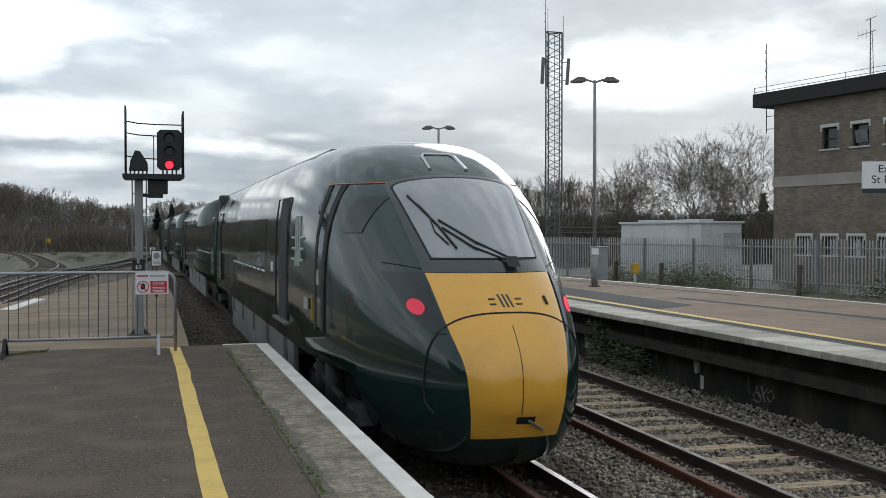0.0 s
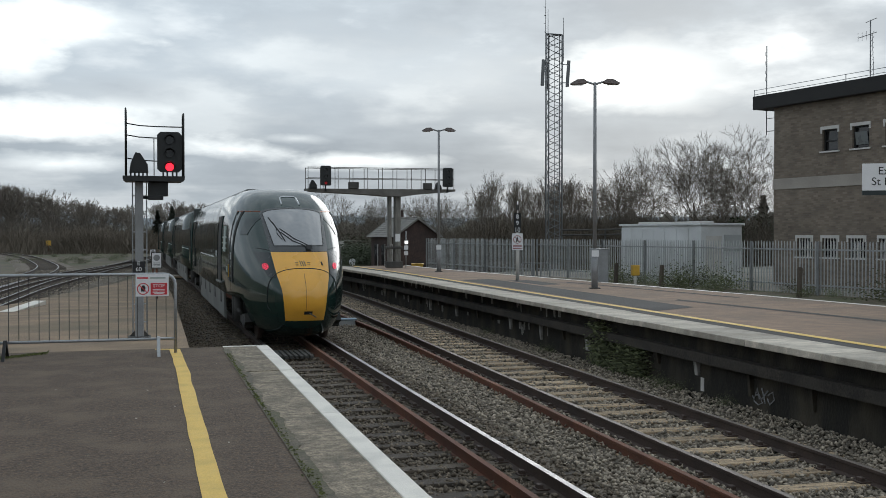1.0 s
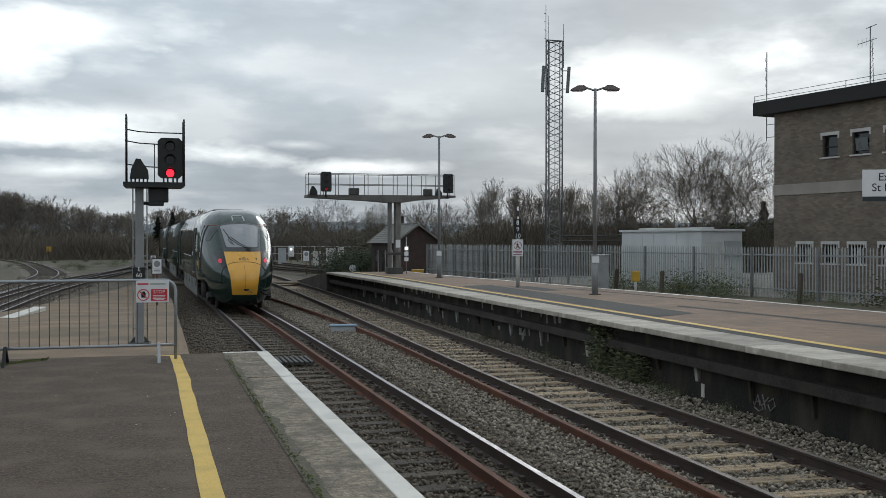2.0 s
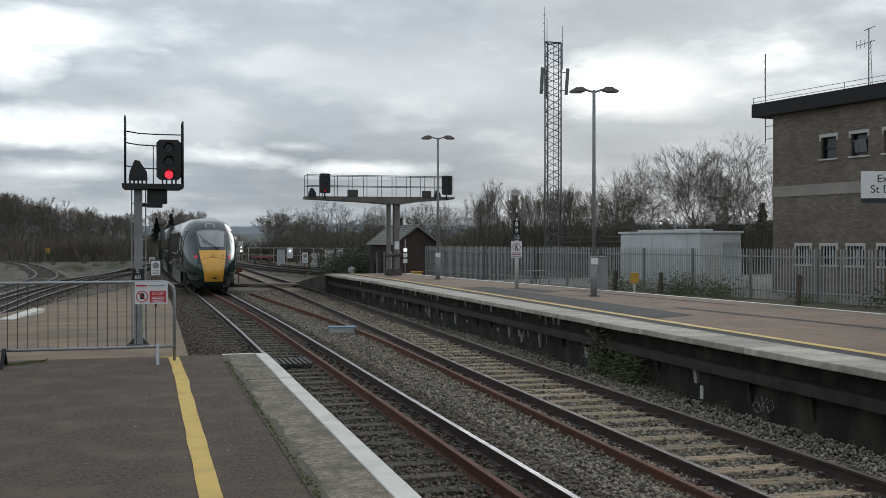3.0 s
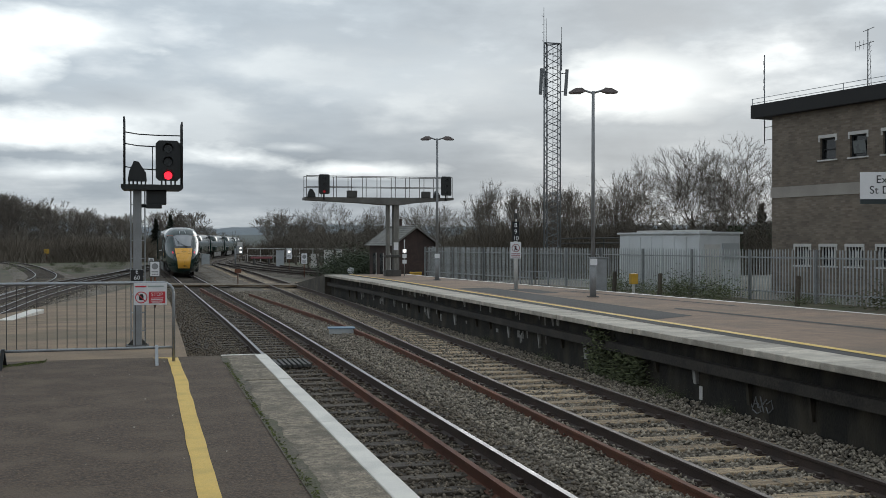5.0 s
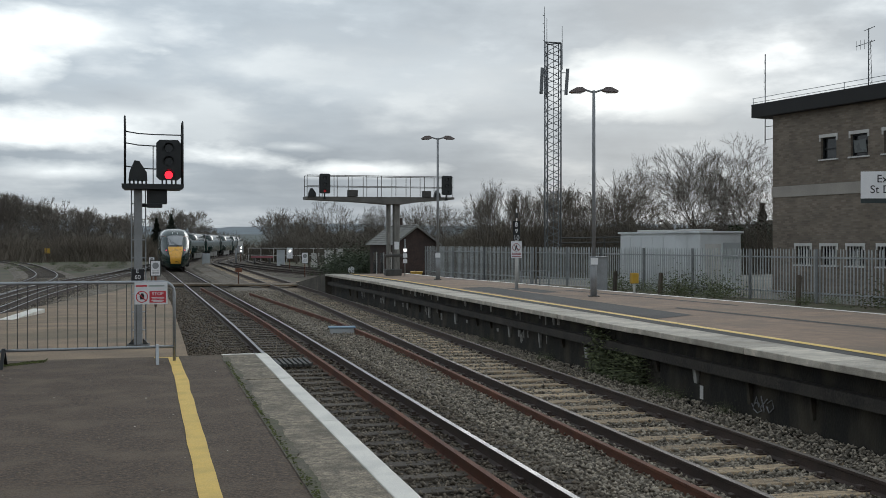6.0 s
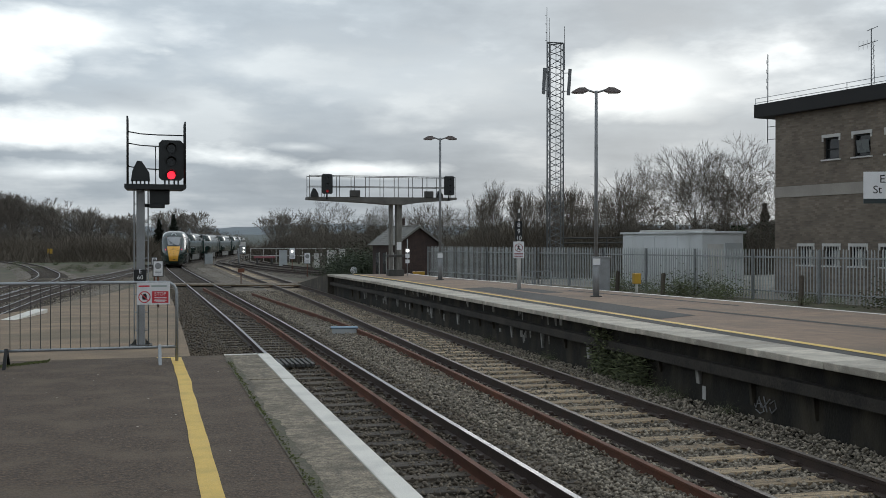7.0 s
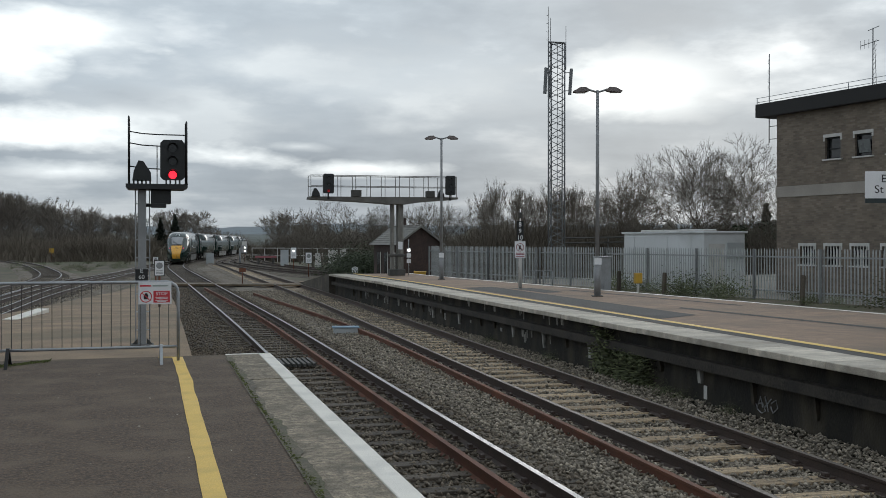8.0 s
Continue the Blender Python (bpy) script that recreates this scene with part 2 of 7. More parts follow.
M["brick"] = material("brown_brick", (0.177, 0.128, 0.087), 0.9, var=0.25, scale=1.2, fine=60, bump=0.4, per_island=0.28, dirt=(0.112, 0.085, 0.062), dirt_amount=0.4, dirt_scale=0.5)
M["mortar"] = material("mortar", (0.15, 0.13, 0.11), 0.95, var=0.2, scale=2, fine=60, bump=0.3)
M["hut_brick"] = material("dark_red_brick", (0.066, 0.041, 0.034), 0.9, var=0.3, scale=2, fine=20, bump=0.3, per_island=0.3, dirt=(0.03, 0.025, 0.025), dirt_amount=0.6, dirt_scale=0.8)
M["hut_wall"] = material("sooty_red_brick_wall", (0.060, 0.038, 0.032), 0.9, var=0.35, scale=3, fine=14, bump=0.4, dirt=(0.03, 0.026, 0.025), dirt_amount=0.7, dirt_scale=0.7)
M["slate"] = material("roof_slate", (0.20, 0.19, 0.175), 0.75, var=0.3, scale=2, fine=20, bump=0.3, per_island=0.25, dirt=(0.13, 0.13, 0.10), dirt_amount=0.6, dirt_scale=1)
M["concrete"] = material("pale_concrete_band", (0.37, 0.335, 0.295), 0.9, var=0.1, scale=1.2, fine=50, bump=0.2, dirt=(0.2, 0.18, 0.16), dirt_amount=0.4, dirt_scale=0.7)
M["fascia"] = material("dark_roof_fascia", (0.022, 0.021, 0.021), 0.8, var=0.2, scale=1.2, fine=40, bump=0.1)
M["frame_white"] = material("white_window_frame", (0.56, 0.54, 0.51), 0.6, var=0.08, scale=3, fine=50, bump=0.0)
M["cabin"] = material("pale_grey_cabin_cladding", (0.62, 0.63, 0.63), 0.55, var=0.06, scale=0.8, fine=50, bump=0.05, dirt=(0.36, 0.36, 0.34), dirt_amount=0.45, dirt_scale=0.7)
M["cabinet"] = material("grey_location_case", (0.42, 0.44, 0.45), 0.55, var=0.08, scale=1.5, fine=50, bump=0.05, dirt=(0.3, 0.3, 0.28), dirt_amount=0.4)
M["bark"] = material("bare_branches", (0.125, 0.106, 0.085), 0.95, var=0.3, scale=1, fine=10, bump=0.2)
# copy of the bark for far trees, its colour paled for haze
M["bark_hazed"] = material("haze_paled_branches", (0.150, 0.128, 0.106), 0.95, var=0.3, scale=1, fine=10, bump=0.0)
M["ivy"] = material("ivy_leaves", (0.038, 0.050, 0.022), 0.7, var=0.3, scale=2, fine=10, bump=0.0, per_island=0.5)
M["weeds"] = material("weed_leaves", (0.100, 0.112, 0.052), 0.75, var=0.3, scale=2, fine=10, bump=0.0, per_island=0.5)
M["scrub"] = material("brown_scrub_twigs", (0.105, 0.086, 0.064), 0.95, var=0.3, scale=0.15, fine=10, bump=0.0, per_island=0.2)
# the scrub again, with haze mixed into a paler brown
M["scrub_hazed"] = material("haze_paled_scrub", (0.145, 0.120, 0.092), 0.95, var=0.2, scale=0.15, fine=10, bump=0.0, per_island=0.15)
M["conifer"] = material("dark_evergreen", (0.042, 0.050, 0.036), 0.9, var=0.3, scale=1, fine=10, bump=0.0, per_island=0.5)
# distance haze is put into the hills' blue-grey colour
M["hill"] = material("haze_coloured_hills", (0.155, 0.185, 0.205), 1.0, var=0.15, scale=0.01, fine=0.06, bump=0.0)
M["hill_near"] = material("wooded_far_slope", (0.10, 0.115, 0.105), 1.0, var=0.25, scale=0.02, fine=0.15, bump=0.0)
# train
M["green"] = material("dark_green_gloss_paint", (0.012, 0.031, 0.026), 0.09, var=0.06, scale=1, fine=40, bump=0.0, spec=0.55, dirt=(0.02, 0.03, 0.026), dirt_amount=0.3, dirt_scale=1.2)
M["nose_yellow"] = material("warning_yellow_paint", (0.77, 0.385, 0.045), 0.30, var=0.04, scale=1, fine=40, bump=0.0, coat=0.5, dirt=(0.5, 0.27, 0.04), dirt_amount=0.4, dirt_scale=1.5)
M["train_black"] = material("black_gloss_surround", (0.02, 0.022, 0.023), 0.3, var=0.1, scale=2, fine=40, bump=0.0, coat=0.5)
M["train_roof"] = material("grey_train_roof", (0.11, 0.115, 0.115), 0.5, var=0.12, scale=1, fine=30, bump=0.05, dirt=(0.09, 0.09, 0.085), dirt_amount=0.5)
M["skirt"] = material("dusty_grey_skirt", (0.15, 0.15, 0.14), 0.7, var=0.12, scale=1, fine=40, bump=0.05, dirt=(0.08, 0.075, 0.07), dirt_amount=0.6, dirt_scale=0.8)
M["bogie"] = material("grimy_bogie_steel", (0.035, 0.033, 0.030), 0.8, var=0.3, scale=3, fine=40, bump=0.3)
M["window_dark"] = material("tinted_train_window", (0.008, 0.018, 0.017), 0.10, var=0.05, scale=1, fine=20, bump=0.0, spec=0.45)
# pale grey base stands in for sky mirrored in the glass
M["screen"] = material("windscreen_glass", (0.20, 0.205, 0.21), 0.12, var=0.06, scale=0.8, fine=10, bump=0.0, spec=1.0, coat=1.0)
M["rubber"] = material("black_rubber", (0.012, 0.012, 0.012), 0.7, var=0.1, scale=4, fine=40, bump=0.0)
M["silver"] = material("silver_trim", (0.55, 0.56, 0.57), 0.35, metal=0.7, var=0.06, scale=4, fine=40, bump=0.0)
M["tail_red"] = glow("red_tail_lamp", (0.36, 0.012, 0.03), 0.45)
M["diode_red"] = glow("red_diode", (1.0, 0.09, 0.17), 1.0)
M["signal_red"] = glow("red_signal_lamp", (1.0, 0.02, 0.04), 2.0)
M["dim_red"] = glow("dim_red_lens", (0.25, 0.008, 0.012), 0.5)
M["lamp_white"] = glow("white_marker_lamp", (1.0, 0.97, 0.9), 4.0)


# ---- mesh tools ----
def part(name, bm, mat, parent=None, label="", smooth=False):
    me = bpy.data.meshes.new(name)
    bm.normal_update()
    bm.to_mesh(me)
    bm.free()
    for mm in (mat if isinstance(mat, (list, tuple)) else [mat]):
        me.materials.append(mm)
    if smooth:
        for p in me.polygons:
            p.use_smooth = True
    ob = new(name, me)
    if parent:
        ob.parent = parent
    if label:
        tagged(ob, label)
    return ob


def mesh_from(name, verts, faces, mat, parent=None, smooth=False):
    me = bpy.data.meshes.new(name)
    me.from_pydata(verts, [], faces)
    me.update()
    me.materials.append(mat)
    if smooth:
        for p in me.polygons:
            p.use_smooth = True
    ob = new(name, me)
    if parent:
        ob.parent = parent
    return ob


def empty(name, label, category, m=None, group="", kind=""):
    ob = new(name)
    ob.empty_display_size = 0.2
    if m is not None:
        ob.matrix_world = m
    return tagged(ob, label, category, group, kind)


def box(bm, x0, x1, y0, y1, z0, z1, bevel=0.0, m=None, mi=0):
    vs = [bm.verts.new((x, y, z)) for z in (z0, z1) for y in (y0, y1) for x in (x0, x1)]
    fs = [bm.faces.new([vs[i] for i in q]) for q in ((0, 2, 3, 1), (4, 5, 7, 6), (0, 1, 5, 4), (2, 6, 7, 3), (0, 4, 6, 2), (1, 3, 7, 5))]
    for f in fs:
        f.material_index = mi
    if bevel:
        es = list({e for f in fs for e in f.edges})
        r = bmesh.ops.bevel(bm, geom=es, offset=bevel, segments=2, affect="EDGES", profile=0.5)
        vs = list({v for f in r["faces"] for v in f.verts} | {v for v in vs if v.is_valid})
    if m is not None:
        bmesh.ops.transform(bm, matrix=m, verts=[v for v in vs if v.is_valid])
    return vs


def tube(bm, pts, r, n=8, r_end=None, caps=True, mi=0):
    """A round bar through points, its radius running from r to r_end."""
    pts = [Vector(p) for p in pts]
    rings = []
    for i, p in enumerate(pts):
        d = (pts[min(i + 1, len(pts) - 1)] - pts[max(i - 1, 0)]).normalized()
        a = d.orthogonal().normalized() if abs(d.z) < 0.99 else Vector((1, 0, 0))
        if abs(d.z) < 0.99:
            a = d.cross(Vector((0, 0, 1))).normalized()
        b = d.cross(a).normalized()
        k = i / max(1, len(pts) - 1)
        rr = r + ((r_end if r_end is not None else r) - r) * k
        rings.append([bm.verts.new(p + (a * cos(2 * pi * j / n) + b * sin(2 * pi * j / n)) * rr) for j in range(n)])
    for A, B in zip(rings, rings[1:]):
        for j in range(n):
            f = bm.faces.new((A[j], A[(j + 1) % n], B[(j + 1) % n], B[j]))
            f.material_index = mi
            f.smooth = n > 5
    if caps:
        for R in (rings[0][::-1], rings[-1]):
            bm.faces.new(R).material_index = mi
    return rings


def prism(bm, outline, y0, y1, axis="y", mi=0):
    """An outline (a, b) pushed from y0 to y1; a, b are x, z (axis y), y, z (axis x) or x, y (axis z)."""
    def at(a, b, c):
        return (a, c, b) if axis == "y" else (c, a, b) if axis == "x" else (a, b, c)
    A = [bm.verts.new(at(a, b, y0)) for a, b in outline]
    B = [bm.verts.new(at(a, b, y1)) for a, b in outline]
    n = len(outline)
    fs = [bm.faces.new(A[::-1]), bm.faces.new(B)]
    for i in range(n):
        fs.append(bm.faces.new((A[i], A[(i + 1) % n], B[(i + 1) % n], B[i])))
    for f in fs:
        f.material_index = mi
    bmesh.ops.recalc_face_normals(bm, faces=fs)
    return A + B


def words(name, text, size, mat, parent, m, depth=0.003):
    cu = bpy.data.curves.new(name, "FONT")
    cu.body, cu.size, cu.extrude = text, size, depth
    cu.align_x, cu.align_y = "CENTER", "CENTER"
    tmp = bpy.data.objects.new(name + "_tmp", cu)
    scene.collection.objects.link(tmp)
    me = bpy.data.meshes.new_from_object(tmp.evaluated_get(bpy.context.evaluated_depsgraph_get()))
    bpy.data.objects.remove(tmp)
    me.transform(m)
    me.materials.clear()
    me.materials.append(mat)
    ob = new(name, me)
    ob.parent = parent
    return ob


def smooth_path(points, step=1.0):
    """A smooth curve x(y) through (y, x) points, sampled along y."""
    ys = np.array([p[0] for p in points], float)
    xs = np.array([p[1] for p in points], float)
    sl = np.gradient(xs, ys)
    Y = np.arange(ys[0], ys[-1] + 1e-6, step)
    i = np.clip(np.searchsorted(ys, Y, side="right") - 1, 0, len(ys) - 2)
    h = ys[i + 1] - ys[i]
    u = (Y - ys[i]) / h
    X = (2 * u**3 - 3 * u**2 + 1) * xs[i] + (u**3 - 2 * u**2 + u) * h * sl[i] + (-2 * u**3 + 3 * u**2) * xs[i + 1] + (u**3 - u**2) * h * sl[i + 1]
    return [(float(a), float(b)) for a, b in zip(X, Y)]

# ---- the plan: tracks, platforms, ground ----
RAIL = -0.909         # rail head level; the platform surfaces are at 0


def spot(x, y):
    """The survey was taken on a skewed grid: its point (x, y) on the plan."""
    return x, 0.235 * x + 1.3034 * y


def surveyed(points):
    return [(spot(x, y)[1], x) for y, x in points]


T1 = smooth_path(surveyed([(-40, 3.22), (-10, 3.22), (10, 3.22), (22, 3.24), (35, 3.08), (50, 2.86)])
                 + [(85, 2.62), (100, 2.45), (112, 2.58), (121, 2.95), (135, 4.1), (150, 6.2), (170, 9.5), (201, 14.6), (229, 18.1), (260, 21.4), (320, 28), (420, 38)])
T2 = smooth_path(surveyed([(-40, 5.4), (-15, 6.0), (5, 6.52), (14, 6.78), (21, 7.05), (31, 7.42), (44, 7.68), (60, 7.85), (80, 8.1)])
                 + [(124, 8.25), (142, 9.8), (165, 13.2), (201, 18.8), (229, 22.4), (260, 25.8), (320, 32.2), (420, 42.2)])
EDGE2 = smooth_path(surveyed([(-40, 7.6), (-20, 7.9), (6, 8.36), (12, 8.42), (22, 8.52), (30, 8.55), (34, 8.4), (46, 8.2)]))


def at_y(path, y):
    i = max(0, min(len(path) - 2, int(y - path[0][1])))
    a, b = path[i], path[i + 1]
    return a[0] + (b[0] - a[0]) * (y - a[1]) / (b[1] - a[1])


def offset_path(path, d):
    out = []
    for i, (x, y) in enumerate(path):
        a, b = path[max(0, i - 1)], path[min(len(path) - 1, i + 1)]
        t = Vector((b[0] - a[0], b[1] - a[1])).normalized()
        out.append((x + t.y * d, y - t.x * d))
    return out


def ribbon(name, left, right, z0, mat, kind="structure", label="", category="", thick=0.0, z1=None):
    """A strip of ground between two lines."""
    zl = (lambda i: z0) if z1 is None else (lambda i: z0 + (z1 - z0) * i / (len(left) - 1))
    V, Fc = [], []
    for i, (a, b) in enumerate(zip(left, right)):
        V += [(a[0], a[1], zl(i)), (b[0], b[1], zl(i))]
        if thick:
            V += [(a[0], a[1], zl(i) - thick), (b[0], b[1], zl(i) - thick)]
    k = 4 if thick else 2
    for i in range(len(left) - 1):
        o = i * k
        Fc.append((o, o + 1, o + k + 1, o + k))
        if thick:
            Fc += [(o + 2, o, o + k, o + k + 2), (o + 1, o + 3, o + k + 3, o + k + 1)]
    if thick:
        n = (len(left) - 1) * k
        Fc += [(0, 2, 3, 1), (n, n + 1, n + 3, n + 2)]
    ob = mesh_from(name, V, Fc, mat)
    return tagged(ob, label, category, kind=kind)


# the ground: one sheet to the horizon
def build_ground():
    bm = bmesh.new()
    xs = [-3000, -800, -300, -120, -60, -30, -15, -5, 5, 15, 30, 60, 120, 300, 800, 3000]
    ys = [-400, -100, -30, 0, 20, 40, 60, 80, 100, 140, 200, 300, 500, 900, 1800, 4000]
    vs = [[bm.verts.new((x, y, -1.275)) for x in xs] for y in ys]
    for a, b in zip(vs, vs[1:]):
        for i in range(len(xs) - 1):
            bm.faces.new((a[i], a[i + 1], b[i + 1], b[i]))
    tagged(part("ground", bm, M["earth"]), "rough brown ground with patches of grass", "ground", kind="structure")


build_ground()
clip_y = lambda path, y0, y1: [p for p in path if y0 <= p[1] <= y1]


def build_bed(name, path, half, mat, y0=-50, y1=400, z=-1.10):
    p = clip_y(path, y0, y1)
    V, Fc = [], []
    L_, R_ = offset_path(p, -half), offset_path(p, half)
    L2, R2 = offset_path(p, -half - 0.5), offset_path(p, half + 0.5)
    for a, b, c, d in zip(L2, L_, R_, R2):
        V += [(a[0], a[1], -1.29), (b[0], b[1], z), (c[0], c[1], z), (d[0], d[1], -1.29)]
    for i in range(len(p) - 1):
        o = i * 4
        for j in range(3):
            Fc.append((o + j, o + j + 1, o + j + 5, o + j + 4))
    tagged(mesh_from(name, V, Fc, mat), "bed of grey granite ballast under the track", "ballast", kind="structure")


build_bed("ballast_bed", T1, 1.75, M["ballast_dark"])
build_bed("ballast_bed", T2, 1.75, M["ballast"], z=-1.103)
six = [((a[0] + at_y(T2, a[1])) / 2, a[1]) for a in T1 if a[1] < 400]
build_bed("ballast_bed", clip_y(six, -50, 110), 0.55, M["ballast"], z=-1.07)

PROFILE = [(-0.035, 0), (0.035, 0), (0.035, -0.03), (0.012, -0.045), (0.012, -0.135), (0.07, -0.158), (-0.07, -0.158), (-0.012, -0.135), (-0.012, -0.045), (-0.035, -0.03)]


def rail(name, path, parent, z=RAIL, side=None, top=None, label=""):
    V, Fc, mi = [], [], []
    n = len(PROFILE)
    for i, (x, y) in enumerate(path):
        a, b = path[max(0, i - 1)], path[min(len(path) - 1, i + 1)]
        t = Vector((b[0] - a[0], b[1] - a[1])).normalized()
        for px, pz in PROFILE:
            V.append((x + t.y * px, y - t.x * px, z + pz))
    for i in range(len(path) - 1):
        for j in range(n):
            k = (j + 1) % n
            Fc.append((i * n + j, i * n + k, (i + 1) * n + k, (i + 1) * n + j))
            mi.append(1 if j == 0 else 0)
    Fc += [tuple(range(n)), tuple((len(path) - 1) * n + j for j in range(n))][:2]
    mi += [0, 0]
    me = bpy.data.meshes.new(name)
    me.from_pydata(V, [], Fc)
    me.materials.append(side or M["rail_side"])
    me.materials.append(top or M["rail_top"])
    me.polygons.foreach_set("material_index", mi)
    me.update()
    ob = new(name, me)
    ob.parent = parent
    if label:
        tagged(ob, label)
    return ob


def sleeper_mesh(w, d, h, mat):
    bm = bmesh.new()
    box(bm, -w / 2, w / 2, -d / 2, d / 2, -h, 0, bevel=0.012)
    me = bpy.data.meshes.new("sleeper")
    bm.to_mesh(me)
    bm.free()
    me.materials.append(mat)
    return me


def chair_mesh():
    bm = bmesh.new()
    box(bm, -0.16, 0.16, -0.07, 0.07, 0.0, 0.018, bevel=0.005)
    for sx in (-1, 1):
        box(bm, sx * 0.11 - 0.03, sx * 0.11 + 0.03, -0.045, 0.045, 0.012, 0.06, bevel=0.01)
    me = bpy.data.meshes.new("rail_chair")
    bm.to_mesh(me)
    bm.free()
    me.materials.append(M["rail_side"])
    return me


CHAIR = chair_mesh()


def railway(name, path, y0, y1, smat, label, sl_to, spacing=0.66, chairs_to=20.0, w=2.6, top=None, sunk=0.0):
    root = empty(name, label, "railway track", kind="structure")
    p = clip_y(path, y0, y1)
    for d in (-0.75, 0.75):
        rail("rail", offset_path(p, d), root, top=top)
    kinds = [sleeper_mesh(w + dw, dd, 0.14, smat) for dw, dd in ((0.0, 0.23), (0.06, 0.25), (-0.05, 0.21), (0.02, 0.24))]
    rnd = random.Random(len(name) + int(y1))
    y = max(y0, 2.0)
    while y < sl_to:
        x = at_y(path, y)
        ang = atan2(at_y(path, y + 1) - x, 1.0)
        m = pose(x + rnd.uniform(-0.03, 0.03), y, RAIL - 0.152 - sunk * min(1, max(0, (y - 20) / 14)) + rnd.uniform(-0.006, 0.004), 0, rnd.uniform(-0.4, 0.4), -math.degrees(ang) + rnd.uniform(-1.8, 1.8))
        ob = new("sleeper", rnd.choice(kinds))
        ob.parent, ob.matrix_basis = root, m
        if y < chairs_to:
            for d in (-0.75, 0.75):
                c = new("rail_chair", CHAIR)
                c.parent, c.matrix_basis = root, m @ pose(d, 0, 0.001)
        y += spacing + rnd.uniform(-0.04, 0.04)
    return root


railway("track", T1, -50, 400, M["sleeper_dark"], "main line track on dark oiled timber sleepers", 120, chairs_to=26.0)
railway("track", T2, -50, 400, M["sleeper_pale"], "main line track on pale weathered sleepers", 120, chairs_to=26.0, top=M["rail_dull"], sunk=0.037)


# ---- near platform ----
EDGE1, END1 = 1.60, 14.45


def build_platform_near():
    bm = bmesh.new()
    box(bm, -14, 0.98, -14, END1, -1.4, 0.0)
    tagged(part("platform_near", bm, M["asphalt"]), "dark worn asphalt platform surface", "platform", kind="structure")
    bm = bmesh.new()
    box(bm, 1.06, 1.46, -14, END1 - 0.05, -1.4, -0.081)
    tagged(part("platform_wall_near", bm, M["wall_dark"]), "dark brick wall under the platform edge", "platform wall", kind="structure")
    # coping slabs, their trackside strip painted white
    root = empty("coping_near", "grey concrete coping slabs with a white painted edge", "platform edge", kind="structure")
    rnd = random.Random(3)
    y = -8.0
    ends = [-8.0, -5.5, -2.6, 0.3, 3.2, 5.85, 8.85, 11.75, END1]
    for a, b in zip(ends, ends[1:]):
        bm = bmesh.new()
        dz = rnd.uniform(-0.004, 0.004)
        box(bm, 0.985, 1.437, a + 0.004, b - 0.004, -0.08, 0.004 + dz, bevel=0.006)
        part("slab", bm, M["coping"], root)
        bm = bmesh.new()
        box(bm, 1.439, EDGE1, a + 0.003, b - 0.003, -0.08, 0.007 + dz, bevel=0.008)
        part("painted_edge", bm, M["white_paint"], root)
    lip_v, lip_f = [], []
    for i in range(260):
        yy = -6 + i * (END1 + 5.6) / 259
        w = 0.075 + 0.10 * noise.noise((yy * 1.1, 3, 0)) + 0.05 * noise.noise((yy * 6, 1, 0))
        lip_v += [(0.965, yy, 0.006), (0.985 + max(0.0, w), yy, 0.0105)]
        if i:
            o = 2 * (i - 1)
            lip_f.append((o, o + 1, o + 3, o + 2))
    tagged(mesh_from("tarmac_lip", lip_v, lip_f, M["fillet"]), "ragged grey mortar fillet over the coping joint", "floor strip", kind="structure")
    bm = bmesh.new()
    box(bm, 0.99, 1.437, END1 - 0.10, END1 - 0.004, 0.0, 0.011)
    part("painted_edge", bm, M["white_paint"], root)
    # the yellow line, drawn by hand: slightly uneven
    V, Fc = [], []
    for i in range(80):
        yy = -6 + i * (END1 - 0.15 + 6) / 79
        w = 0.07 + 0.010 * noise.noise((yy * 1.4, 0, 0))
        cx = 0.375 + 0.012 * noise.noise((yy * 0.8, 5, 0)) - 0.012 * max(0, yy - 12.4)
        V += [(cx - w, yy, 0.004), (cx + w, yy, 0.004)]
        if i:
            o = 2 * (i - 1)
            Fc.append((o, o + 1, o + 3, o + 2))
    o = len(V)
    V += [(0.10, END1 - 0.12, 0.0045), (0.42, END1 - 0.25, 0.0045), (0.42, END1 - 0.12, 0.0045), (0.10, END1 - 0.04, 0.0045)]
    Fc.append((o, o + 1, o + 2, o + 3))
    tagged(mesh_from("yellow_line", V, Fc, M["yellow_paint"]), "worn yellow line painted on the platform", "floor line", kind="structure")


build_platform_near()


def build_ramp():
    # the end of the platform falls away to track level between the lines
    V, Fc = [], []
    ys = [END1, 17, 21, 26, 32.5, 39, 47, 56, 65]
    lx = [-14, -12, -8.0, -4.2, -3.6, -3.1, -2.4, -1.4, -0.7]
    rx = [0.55, 0.58, 0.63, 0.7, 0.78, 0.85, 0.85, 0.7, 0.3]
    zs = [-0.02, -0.05, -0.15, -0.29, -0.46, -0.62, -0.8, -0.95, -1.05]
    for y, a, b, z in zip(ys, lx, rx, zs):
        V += [(a, y, z), (b, y, z), (b + 0.02, y, -1.4), (a - 0.02, y, -1.4)]
    for i in range(len(ys) - 1):
        o = 4 * i
        for j, k in ((0, 1), (1, 2), (3, 0)):
            Fc.append((o + j, o + k, o + 4 + k, o + 4 + j))
    Fc.append((0, 3, 2, 1))
    tagged(mesh_from("platform_ramp", V, Fc, M["ramp"]), "worn brown tarmac ramp sloping down between the tracks", "platform ramp", kind="structure")


build_ramp()
